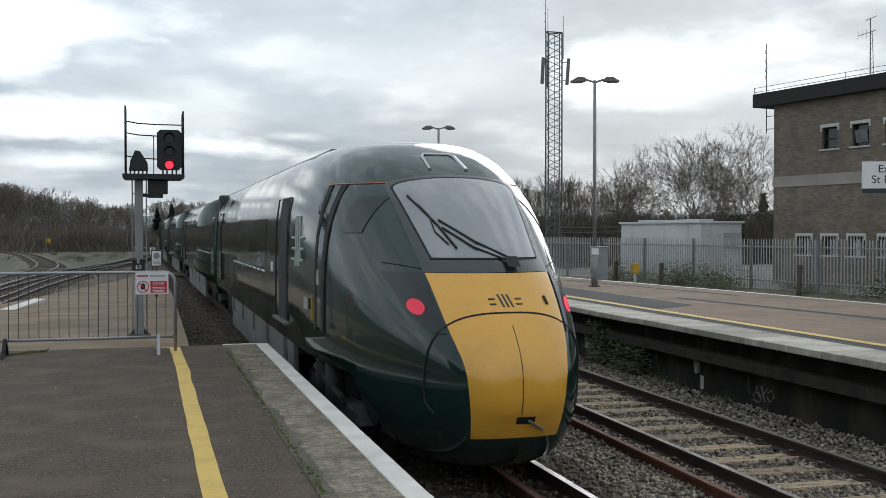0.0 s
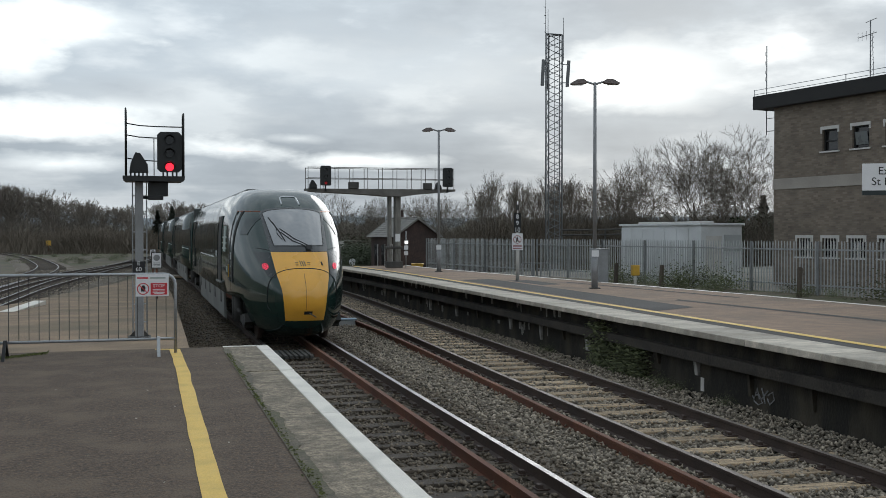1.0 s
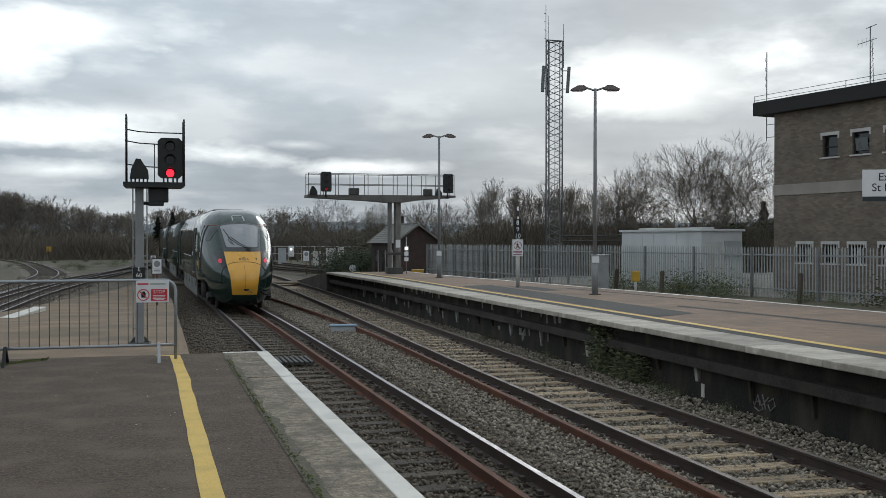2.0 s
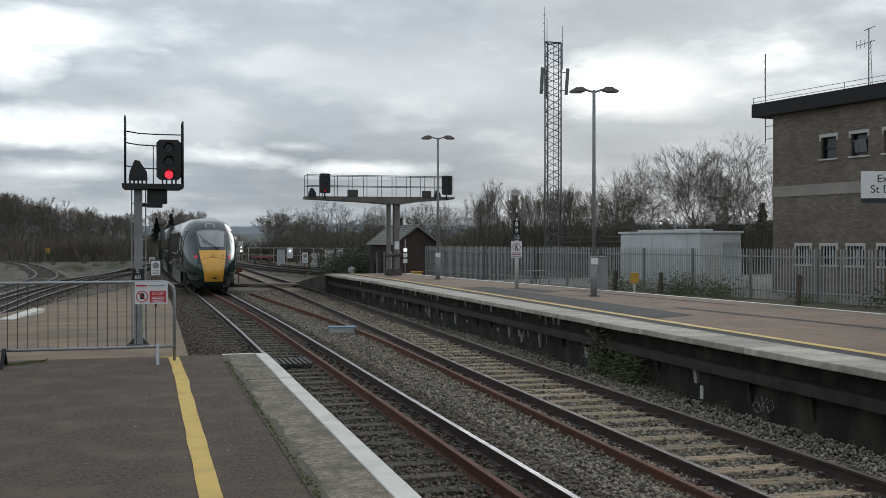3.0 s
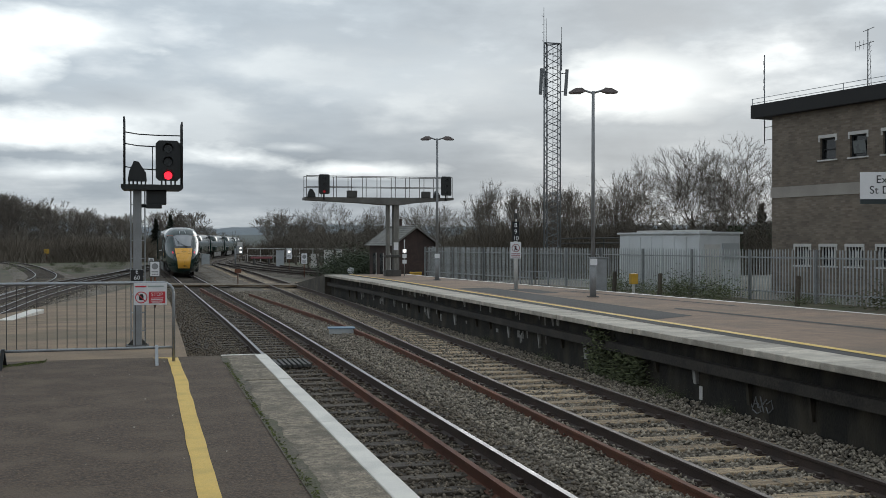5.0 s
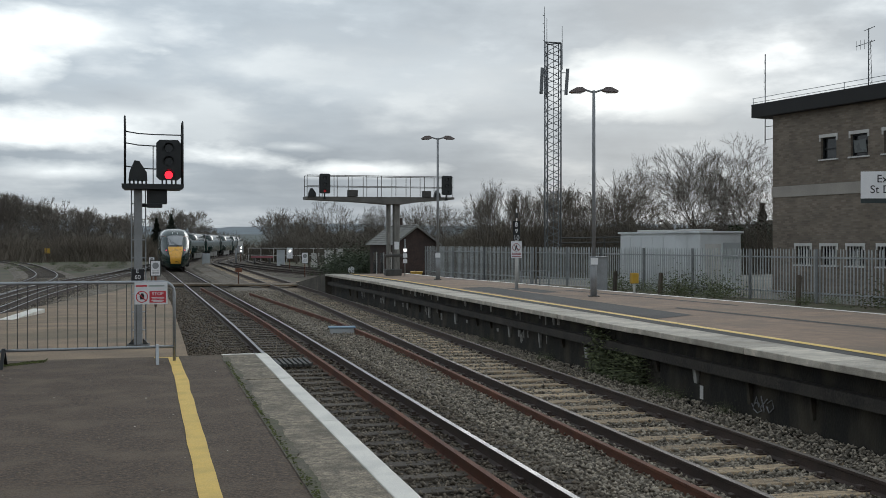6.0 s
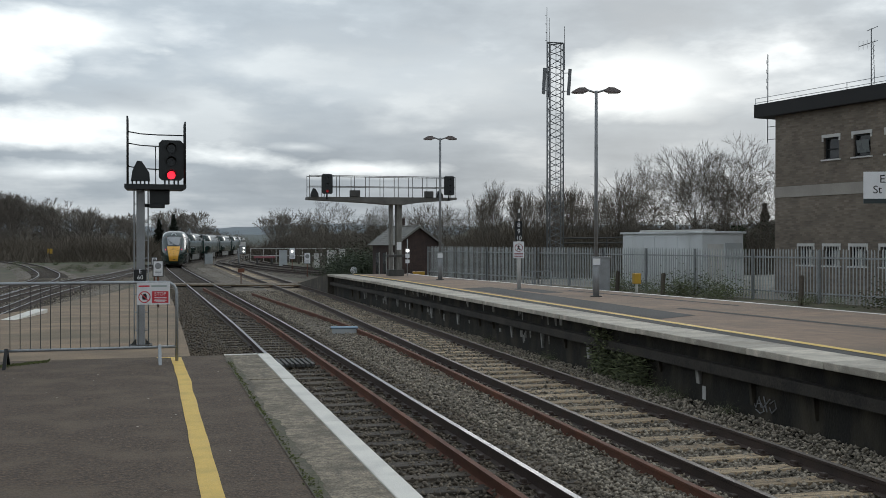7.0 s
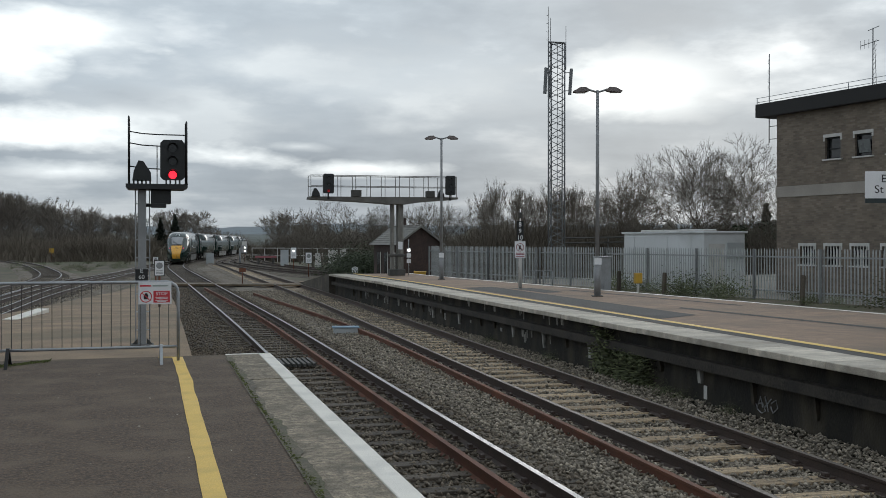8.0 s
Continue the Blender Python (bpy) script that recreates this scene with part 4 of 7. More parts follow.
    # plain brand mark: a row of bars and slanting strokes
    for x0, z0, x1, z1 in ((-0.16, 1.785, -0.10, 1.785), (-0.16, 1.83, -0.10, 1.83), (-0.06, 1.87, -0.03, 1.76), (-0.015, 1.87, 0.015, 1.76), (0.03, 1.87, 0.06, 1.76), (0.10, 1.785, 0.16, 1.785), (0.10, 1.83, 0.16, 1.83)):
        nose_line("brand_mark", [(x0 + (x1 - x0) * i / 3, z0 + (z1 - z0) * i / 3) for i in range(4)], 0.010, M["mark_dark"], root, 0.010)
    nose_line("lamp_iron", [(0.43, 1.84), (0.44, 1.77)], 0.018, M["rubber"], root, 0.012)
    # cab side: quarter window, cab door, passenger door, brand strokes
    for s in (-1, 1):
        side_panel("cab_side_window", 2.12, 2.55, 2.45, 2.84, M["window_dark"], root, s, 0.010, on_nose=True)
        d = side_panel("cab_door", 3.05, 3.30, 1.36, 2.92, M["green"], root, s, 0.010, on_nose=True)
        for e, w in ((2.92, 0.13), (3.30, 0.11)):
            side_panel("door_edge", e, e + w, 1.32, 3.00, M["rubber"], d, s, 0.016, on_nose=True)
        side_panel("handrail", 3.47, 3.51, 1.42, 1.72, M["bin_yellow"], d, s, 0.03, on_nose=True)
        side_panel("door_lever", 3.17, 3.25, 1.85, 2.02, M["silver"], d, s, 0.02, on_nose=True)
        for pts in ([(5.15, 2.38), (4.95, 2.38)], [(5.15, 2.24), (4.95, 2.24)], [(5.15, 2.10), (4.95, 2.10)], [(4.90, 2.66), (4.78, 2.02)], [(4.74, 2.66), (4.62, 2.02)], [(4.58, 2.66), (4.46, 2.02)],
                    [(4.40, 2.38), (4.22, 2.38)], [(4.40, 2.24), (4.22, 2.24)], [(4.40, 2.10), (4.22, 2.10)]):
            bm = bmesh.new()
            tube(bm, [(s * (skin_x(y, z) + 0.004), y, z) for y, z in pts], 0.020, n=4)
            part("brand_stroke", bm, M["mark_grey"], root)
        d = side_panel("door", 5.6, 6.95, 1.22, 2.92, M["green"], root, s, 0.004)
        # flat black panel paints the shade of the door recess
        side_panel("door_recess", 5.68, 6.55, 1.24, 2.94, M["rubber"], d, s, 0.012)
        side_panel("door_edge", 6.95, 7.0, 1.22, 2.94, M["rubber"], d, s, 0.014)
        side_panel("door_step", 5.5, 7.0, 1.18, 1.215, M["skirt"], d, s, 0.05)
        side_panel("data_plate", 7.4, 7.62, 1.85, 2.0, M["plate_white"], root, s, 0.008)
        side_panel("data_plate", 3.75, 4.05, 1.52, 1.66, M["mark_grey"], root, s, 0.008)
    coach_side(root, 7.3, CAR - 0.35, [(CAR - 2.0, CAR - 1.0)])
    bogie_part(root, 3.6)
    bogie_part(root, CAR - 3.2)
    skirts(root, [(5.2, CAR - 5.4)])
    roof_gear(root, 6.5, CAR - 1.2, random.Random(4))
    return root


M["bellows"] = material("grey_gangway_bellows", (0.045, 0.052, 0.050), 0.6, var=0.2)
M["cantrail"] = material("orange_cantrail_paint", (0.55, 0.12, 0.04), 0.4, var=0.05)
M["lamp_lens"] = material("dark_lamp_lens", (0.022, 0.027, 0.028), 0.22, var=0.05, spec=0.4)
M["mark_dark"] = material("dark_green_marking", (0.06, 0.065, 0.04), 0.4, var=0.05)
M["mark_grey"] = material("grey_green_marking", (0.34, 0.39, 0.36), 0.4, var=0.05)

coach_end = end_coach()
coach_mid = middle_coach()
coaches = [coach_end, coach_mid] + [copy_thing(coach_mid, pose(0, 0, 0)) for _ in range(6)]
# ---- other lines, stray rails, crossing ----
def resize(root, sx, sy=None, sz=None):
    """Brings a built thing to its true size."""
    sy, sz = sy or sx, sz or sx
    seen = set()
    for ob in root.children_recursive:
        ob.location = (ob.location.x * sx, ob.location.y * sy, ob.location.z * sz)
        if ob.data.name not in seen and ob.data.users == 1:
            seen.add(ob.data.name)
            ob.data.transform(Matrix.Diagonal((sx, sy, sz, 1)))
    return root


def set_down(root, x, y, z, rz=0.0, size=0.966):
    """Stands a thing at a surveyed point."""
    resize(root, size)
    root.matrix_world = pose(*spot(x, y), z * 0.966, 0, 0, rz)


LEFT_A = smooth_path(surveyed([(-20, -6.4), (10, -6.2), (31, -5.6), (40, -5.2), (50, -4.2), (68, -1.9), (88, 0.3), (105, 3.2)]))
LEFT_B = smooth_path(surveyed([(-20, -8.6), (20, -8.2), (40, -7.3), (48, -7.0), (56, -6.7), (65, -7.2), (78, -9.2), (98, -13.2), (120, -19.3), (150, -30)]))
for p_ in (LEFT_A, LEFT_B):
    build_bed("ballast_bed", p_, 1.9, M["ballast"], -30, 190, z=-1.09)
    railway("track", p_, -30, 190, M["sleeper_dark"], "branch line track curving away across the ballast", 118)
LEFT_C = smooth_path([(36, -6.3), (42, -6.1), (60, -5.55), (69, -4.75), (80, -3.2), (89, -1.95), (100, -0.4)])
railway("track", LEFT_C, 36, 100, M["sleeper_dark"], "turnout rails joining the branch line", 0)
bm_ = bmesh.new()
prism(bm_, [(-3.40, 26.6), (-3.05, 26.5), (-2.70, 30.6), (-3.02, 30.8)], -0.42, -0.30, "z")
tagged(part("painted_slab", bm_, M["white_paint"]), "worn white painted slab edge on the ramp", "platform edge", kind="structure")
RIGHT_A = smooth_path([(60, 19.5), (74.7, 15.1), (88, 12.3), (110, 10.3), (132, 9.4), (150, 11.2)])
RIGHT_B = smooth_path([(66, 22.5), (82, 17.6), (98, 15.0), (120, 13.4), (145, 14.0), (170, 17.5), (201, 22.6), (260, 30.0)])
for p_ in (RIGHT_A, RIGHT_B):
    build_bed("ballast_bed", p_, 1.7, M["ballast_dark"], 60, 260, z=-1.095)
    railway("track", p_, 60, 260, M["sleeper_dark"], "siding track curving behind the platform end", 112, top=M["rail_dull"])


def stray(name, pts, label, z):
    root = empty(name, label, "rail", kind="structure")
    rail("rail", smooth_path(surveyed(pts), 1.0), root, z=z, side=M["rust"], top=M["rust"])


stray("spare_rail", [(-10, 3.49), (6, 3.49), (16, 3.52), (26, 3.50), (36, 3.15), (44, 2.85)], "rust-red spare rail lying between the running rails", RAIL - 0.01)
stray("spare_rail", [(-10, 4.95), (2, 5.22), (6, 5.33), (11, 5.52), (18, 5.75), (23, 5.72), (30, 5.35), (39, 4.82)], "rust-red spare rail lying on the ballast", RAIL - 0.02)


def foot_crossing():
    root = empty("foot_crossing", "timber foot crossing with white edges across the tracks", "foot crossing", kind="structure")
    for k in range(5):
        bm = bmesh.new()
        box(bm, -0.2, 11.5, k * 0.32, k * 0.32 + 0.3, -0.12, 0.0, bevel=0.01)
        part("plank", bm, M["sleeper_dark"] if k % 2 else M["ramp"], root)
    bm = bmesh.new()
    box(bm, 0.4, 11.5, -0.05, -0.01, -0.03, 0.012)
    part("painted_edge", bm, M["coping_far"], root)
    set_down(root, 0.9, 48.0, RAIL * 1.035 + 0.02, -20)
    bm = bmesh.new()
    box(bm, 0, 6, 0, 3.4, -0.3, 0.05, bevel=0.02)
    w = tagged(part("walkway_slab", bm, M["ramp"]), "brown timber walkway beside the crossing", "walkway", kind="structure")
    w.matrix_world = pose(*spot(8.6, 44.6), RAIL, 0, 0, -4)


foot_crossing()


def lid_box():
    root = empty("cable_box", "pale blue lidded cable box standing in the ballast", "cable box")
    bm = bmesh.new()
    box(bm, -0.36, 0.36, -0.24, 0.24, -0.18, 0.02, bevel=0.01)
    part("body", bm, M["cabinet"], root)
    bm = bmesh.new()
    box(bm, -0.40, 0.40, -0.27, 0.27, 0.021, 0.055, bevel=0.01)
    part("lid", bm, M["box_blue"], root, "pale blue lid")
    set_down(root, 5.42, 21.6, RAIL * 1.035 - 0.03, -8)


lid_box()


def cover_grate():
    root = empty("track_grate", "dark slatted grating between the rails", "grating")
    for k in range(7):
        bm = bmesh.new()
        box(bm, k * 0.11, k * 0.11 + 0.06, 0, 1.2, 0, 0.06)
        part("slat", bm, M["dark_steel"], root)
    set_down(root, 2.62, 15.9, RAIL * 1.035 - 0.12, 0)


cover_grate()


# ---- plain unseen walls, added to close the place behind the camera and darken reflections ----
def closing_walls():
    for name, x0, x1, y0, y1, h in (("wall_west", -14.4, -14.0, -45, 8, 5.5), ("wall_south", -14.0, 30.0, -45.4, -45.0, 6.0)):
        bm = bmesh.new()
        box(bm, x0, x1, y0, y1, -1.3, h)
        tagged(part(name, bm, M["hut_wall"]), "unseen plain brick wall closing the place", "wall", kind="structure")


closing_walls()


# ---- barrier at the platform end ----
def crowd_barrier():
    root = empty("crowd_barrier", "galvanised steel crowd barrier across the platform end", "barrier")
    x0, x1, zt, zb = -1.95, 0.36, 1.07, 0.21
    bm = bmesh.new()
    pts = [(x1, 0, 0.02), (x1, 0, zt - 0.14)] + [(x1 - 0.14 + 0.14 * cos(a), 0, zt - 0.14 + 0.14 * sin(a)) for a in (0.4, 0.8, 1.2, 1.5708)]
    pts += [(x0 + 0.14 - 0.14 * sin(a), 0, zt - 0.14 + 0.14 * cos(a)) for a in (0, 0.4, 0.8, 1.2, 1.5708)] + [(x0, 0, 0.02)]
    tube(bm, pts, 0.021, n=8)
    part("frame", bm, M["galv"], root)
    bm = bmesh.new()
    tube(bm, [(x0, 0, zb), (x1, 0, zb)], 0.019, n=8)
    part("bottom_rail", bm, M["galv"], root)
    n = 19
    for i in range(1, n):
        x = x0 + (x1 - x0) * i / n
        bm = bmesh.new()
        tube(bm, [(x, 0, zb), (x, 0, zt)], 0.0052, n=5, caps=False)
        part("bar", bm, M["dark_steel"], root)
    for x in (x0 + 0.20, x1 - 0.22):
        bm = bmesh.new()
        prism(bm, [(-0.28, 0.0), (-0.25, 0.0), (-0.02, zb - 0.02), (0.02, zb - 0.02), (0.25, 0.0), (0.28, 0.0), (0.03, zb + 0.03), (-0.03, zb + 0.03)], x - 0.02, x + 0.02, "x")
        part("foot", bm, M["galv"] if x > 0 else M["rubber"], root)
    set_down(root, 0, 10.55, 0, 0.5)
    # the notice tied to it
    sign = empty("warning_sign", "white and red stop notice tied to the barrier", "sign")
    bm = bmesh.new()
    box(bm, -0.21, 0.21, -0.004, 0.004, -0.145, 0.145)
    part("plate", bm, M["plate_white"], sign)
    bm = bmesh.new()
    box(bm, -0.02, 0.19, -0.0075, -0.0045, -0.125, 0.03)
    red = part("red_panel", bm, M["plate_red"], sign)
    face = pose(0, 0, 0, 90, 0, 0)
    words("lettering", "STOP", 0.062, M["plate_white"], red, pose(0.085, -0.0095, -0.008) @ face, 0.001)
    for z, w in ((-0.055, 0.16), (-0.075, 0.15), (-0.095, 0.16), (-0.11, 0.12)):
        bm = bmesh.new()
        box(bm, 0.085 - w / 2, 0.085 + w / 2, -0.0095, -0.0078, z - 0.004, z + 0.004)
        part("text_bar", bm, M["plate_white"], red)
    bm = bmesh.new()
    ring = [(-0.115 + 0.072 * cos(2 * pi * i / 24), -0.007, -0.045 + 0.072 * sin(2 * pi * i / 24)) for i in range(25)]
    tube(bm, ring, 0.006, n=4, caps=False)
    tube(bm, [(-0.165, -0.007, 0.005), (-0.065, -0.007, -0.095)], 0.006, n=4)
    part("prohibition_ring", bm, M["plate_red"], sign)
    bm = bmesh.new()
    prism(bm, [(-0.14, -0.08), (-0.09, -0.08), (-0.085, -0.03), (-0.10, 0.0), (-0.125, 0.0), (-0.145, -0.04)], -0.0065, -0.0045, "y")
    part("pictogram", bm, M["plate_black"], sign)
    for x, w, mt in ((-0.12, 0.14, "plate_red"), (0.07, 0.2, "mark_grey")):
        bm = bmesh.new()
        box(bm, x - w / 2, x + w / 2, -0.0065, -0.0045, 0.088, 0.108)
        part("text_bar", bm, M[mt], sign)
    set_down(sign, 0.06, 10.50, 0.925, 0)


crowd_barrier()


def signal_head(root, x, y, z, w=0.37, h=0.62, lit="signal_red", name="signal_head"):
    """A three-lens colour light head, front towards -y; z is its foot."""
    bm = bmesh.new()
    c = 0.05
    prism(bm, [(x - w / 2 + c, z), (x + w / 2 - c, z), (x + w / 2, z + c), (x + w / 2, z + h - c), (x + w / 2 - c, z + h), (x - w / 2 + c, z + h), (x - w / 2, z + h - c), (x - w / 2, z + c)], y - 0.02, y + 0.02, "y")
    box(bm, x - w / 2 + 0.04, x + w / 2 - 0.04, y + 0.02, y + 0.22, z + 0.03, z + h - 0.04, bevel=0.02)
    head = part(name, bm, M["black_steel"], root)
    for i in range(3):
        zc = z + h * (0.13 + 0.33 * i)
        bm = bmesh.new()
        n = 12
        prev = None
        for k in range(n + 1):
            a = radians(-20 + 220 * k / n)
            p0 = bm.verts.new((x + 0.078 * cos(a), y - 0.02, zc + 0.078 * sin(a)))
            p1 = bm.verts.new((x + 0.078 * cos(a), y - 0.02 - 0.15 * max(0.25, sin(a * 0.9 + 0.1)), zc + 0.078 * sin(a)))
            if prev:
                bm.faces.new((prev[0], p0, p1, prev[1]))
            prev = (p0, p1)
        part("hood", bm, M["black_steel"], head)
        bm = bmesh.new()
        tube(bm, [(x, y - 0.021, zc), (x, y - 0.03, zc)], 0.062, n=16)
        lit_here = i == 0 and lit
        part("lens", bm, M[lit] if lit_here else M["lens_dark"], head, "glowing red lens" if lit_here else "")
    return head


def shunt_signal(root, x, y, z, s=1.0):
    bm = bmesh.new()
    o = [(x - 0.14 * s, z), (x + 0.14 * s, z), (x + 0.13 * s, z + 0.12 * s), (x + 0.02 * s, z + 0.29 * s), (x - 0.05 * s, z + 0.30 * s), (x - 0.12 * s, z + 0.14 * s)]
    prism(bm, o, y - 0.12, y + 0.12, "y")
    part("shunt_signal", bm, M["black_steel"], root)


M["lens_dark"] = material("unlit_signal_lens", (0.01, 0.012, 0.012), 0.15, var=0.05)


def platform_signal():
    root = empty("railway_signal", "grey signal post with a red lit three-lens head", "railway signal")
    bx, by = 0.0, 0.0
    bm = bmesh.new()
    box(bm, -0.062, 0.062, -0.062, 0.062, 0.0, 2.42, bevel=0.012)
    part("post", bm, M["post_grey"], root)
    bm = bmesh.new()
    box(bm, -0.17, 0.17, -0.17, 0.17, 0.0, 0.05, bevel=0.008)
    for sx in (-1, 1):
        prism(bm, [(sx * 0.068, 0.05), (sx * 0.15, 0.05), (sx * 0.068, 0.14)], -0.01, 0.01, "y")
    part("base_plate", bm, M["dark_steel"], root)
    # ladder behind
    bm = bmesh.new()
    tube(bm, [(-0.10, 0.22, 0.02), (-0.10, 0.22, 2.45)], 0.011, n=5)
    tube(bm, [(0.11, 0.22, 0.02), (0.11, 0.22, 2.45)], 0.011, n=5)
    lad = part("ladder", bm, M["galv"], root)
    for i in range(8):
        bm = bmesh.new()
        tube(bm, [(-0.10, 0.22, 0.25 + 0.28 * i), (0.11, 0.22, 0.25 + 0.28 * i)], 0.009, n=5)
        part("rung", bm, M["galv"], lad)
    # the head platform
    bm = bmesh.new()
    prism(bm, [(-0.235, 2.50), (0.675, 2.50), (0.675, 2.45), (0.62, 2.42), (-0.20, 2.42), (-0.235, 2.45)], -0.22, 0.32, "y")
    part("platform", bm, M["black_steel"], root)
    for x, zt in ((-0.19, 3.52), (0.66, 3.46)):
        bm = bmesh.new()
        tube(bm, [(x, -0.2, 2.50), (x, -0.2, zt - 0.08), (x, -0.16, zt), (x, 0.26, zt), (x, 0.3, zt - 0.08), (x, 0.3, 2.50)], 0.013, n=6)
        part("guard_hoop", bm, M["black_steel"], root)
        bm = bmesh.new()
        tube(bm, [(x, -0.2, zt - 0.15), (x, 0.3, zt - 0.15)], 0.011, n=6)
        part("guard_bar", bm, M["black_steel"], root)
    for z0, z1 in ((3.34, 3.30), (3.16, 3.12), (2.80, 2.76)):
        bm = bmesh.new()
        tube(bm, [(-0.19, 0.3, z0), (0.0, 0.3, z0 - 0.03), (0.25, 0.3, z0 - 0.04), (0.66, 0.3, z1)], 0.010, n=6)
        part("guard_bar", bm, M["black_steel"], root)
    bm = bmesh.new()
    tube(bm, [(0.225, 0.3, 3.12), (0.225, 0.3, 2.5)], 0.008, n=5)
    part("guard_post", bm, M["black_steel"], root)
    signal_head(root, 0.455, -0.02, 2.57)
    shunt_signal(root, 0.0, 0.0, 2.56)
    bm = bmesh.new()
    for x in (-0.12, -0.06, 0.0, 0.06, 0.12, 0.36, 0.42, 0.5, 0.56):
        box(bm, x - 0.012, x + 0.012, -0.05, 0.05, 2.50, 2.575)
    part("mounting_bolts", bm, M["black_steel"], root)
    bm = bmesh.new()
    box(bm, 0.13, 0.43, -0.1, 0.12, 2.20, 2.42, bevel=0.015)
    box(bm, 0.13, 0.36, -0.13, 0.0, 2.14, 2.21, bevel=0.01)
    tube(bm, [(0.13, 0, 2.18), (0.05, 0, 2.18)], 0.025, n=8)
    part("junction_box", bm, M["black_steel"], root)
    bm = bmesh.new()
    box(bm, -0.10, 0.085, -0.085, -0.075, 0.98, 1.20)
    pl = part("number_plate", bm, M["plate_black"], root, "black plate with white signal code")
    words("lettering", "E\n60", 0.092, M["plate_white"], pl, pose(-0.008, -0.088, 1.125) @ pose(0, 0, 0, 90), 0.001)
    set_down(root, -0.115, 12.5, -0.045, 0, 0.984)


platform_signal()


def indicator_board(x, y, z, h, lit=False, label="white indicator board with a round lens on a short post", w=0.28, hh=0.46):
    root = empty("indicator_board", label, "indicator sign")
    bm = bmesh.new()
    tube(bm, [(0, 0, 0), (0, 0, h)], 0.035, n=8)
    part("post", bm, M["rust"], root)
    bm = bmesh.new()
    box(bm, -w / 2 - 0.03, w / 2 + 0.03, -0.05, -0.035, h - hh - 0.03, h + 0.03)
    part("border", bm, M["dark_steel"], root)
    bm = bmesh.new()
    box(bm, -w / 2, w / 2, -0.06, -0.052, h - hh, h)
    pl = part("plate", bm, M["plate_white"], root)
    bm = bmesh.new()
    tube(bm, [(0, -0.061, h - hh * 0.32), (0, -0.075, h - hh * 0.32)], w * 0.36 if not lit else 0.09, n=16)
    part("lens", bm, M["lamp_white"] if lit else M["post_grey"], pl, "lit white lamp" if lit else "dull round lens")
    for k in range(3):
        bm = bmesh.new()
        box(bm, -w * 0.36, w * 0.36, -0.0645, -0.0605, h - hh * (0.70 + 0.10 * k), h - hh * (0.66 + 0.10 * k))
        part("text_bar", bm, M["post_grey"], pl)
    set_down(root, x, y, z, 0)


indicator_board(0.28, 25.4, -0.475, 1.47)
indicator_board(0.26, 39.0, -0.87, 1.72, w=0.24, hh=0.34)
indicator_board(12.5, 69.7, -1.32, 2.4, True, w=0.5, hh=1.0, label="white board with a lit lamp beside the crossing")
indicator_board(10.7, 53.6, -0.92, 1.75, False, w=0.42, hh=0.75, label="white board on a rusty post by the walkway")


# ---- island platform things ----
def street_lamp(m):
    root = empty("platform_lamp", "tall grey lamp post with two flat lantern heads", "lamp post", group="platform lamp posts")
    bm = bmesh.new()
    tube(bm, [(0, 0, 0), (0, 0, 1.1)], 0.095, n=12)
    tube(bm, [(0, 0, 1.1), (0, 0, 1.18)], 0.095, n=12, r_end=0.058)
    tube(bm, [(0, 0, 1.18), (0, 0, 6.06)], 0.058, n=12, r_end=0.045)
    part("column", bm, M["post_grey"], root)
    bm = bmesh.new()
    box(bm, -0.16, 0.16, -0.16, 0.16, 0, 0.03, bevel=0.005)
    part("base_plate", bm, M["dark_steel"], root)
    for s in (-1, 1):
        bm = bmesh.new()
        tube(bm, [(0, 0, 6.0), (s * 0.16, 0, 6.05), (s * 0.28, 0, 6.09)], 0.03, n=8)
        arm = part("arm", bm, M["post_grey"], root)
        bm = bmesh.new()
        prism(bm, [(s * 0.22, 6.06), (s * 0.34, 6.15), (s * 0.52, 6.14), (s * 0.72, 6.03), (s * 0.70, 6.0), (s * 0.30, 6.02)], -0.13, 0.13, "y")
        lan = part("lantern", bm, M["lantern"], arm)
        bm = bmesh.new()
        box(bm, min(s * 0.36, s * 0.66), max(s * 0.36, s * 0.66), -0.10, 0.10, 5.985, 6.012, bevel=0.004)
        part("diffuser", bm, M["lamp_glass"], lan)
    set_down(root, *m)
    return root


M["lantern"] = material("brown_grey_lantern", (0.17, 0.14, 0.135), 0.6, var=0.1)
M["lamp_glass"] = material("unlit_lamp_glass", (0.25, 0.20, 0.19), 0.3, var=0.05)
lampa = street_lamp((12.24, 18.58, 0, -18))
lampb = copy_thing(lampa, pose(*spot(11.6, 29.5), 0, 0, 0, -16))
for lx, ly in ((12.24, 18.58), (11.6, 29.5)):
    bm = bmesh.new()
    box(bm, -0.10, 0.10, -0.012, 0.0, -0.09, 0.09)
    s_ = tagged(part("post_notice", bm, M["plate_white"]), "small white notice strapped to the lamp post", "sign")
    s_.matrix_world = pose(spot(lx, ly)[0] - 0.03, spot(lx, ly)[1] - 0.11, 1.0, 0, 0, -18)


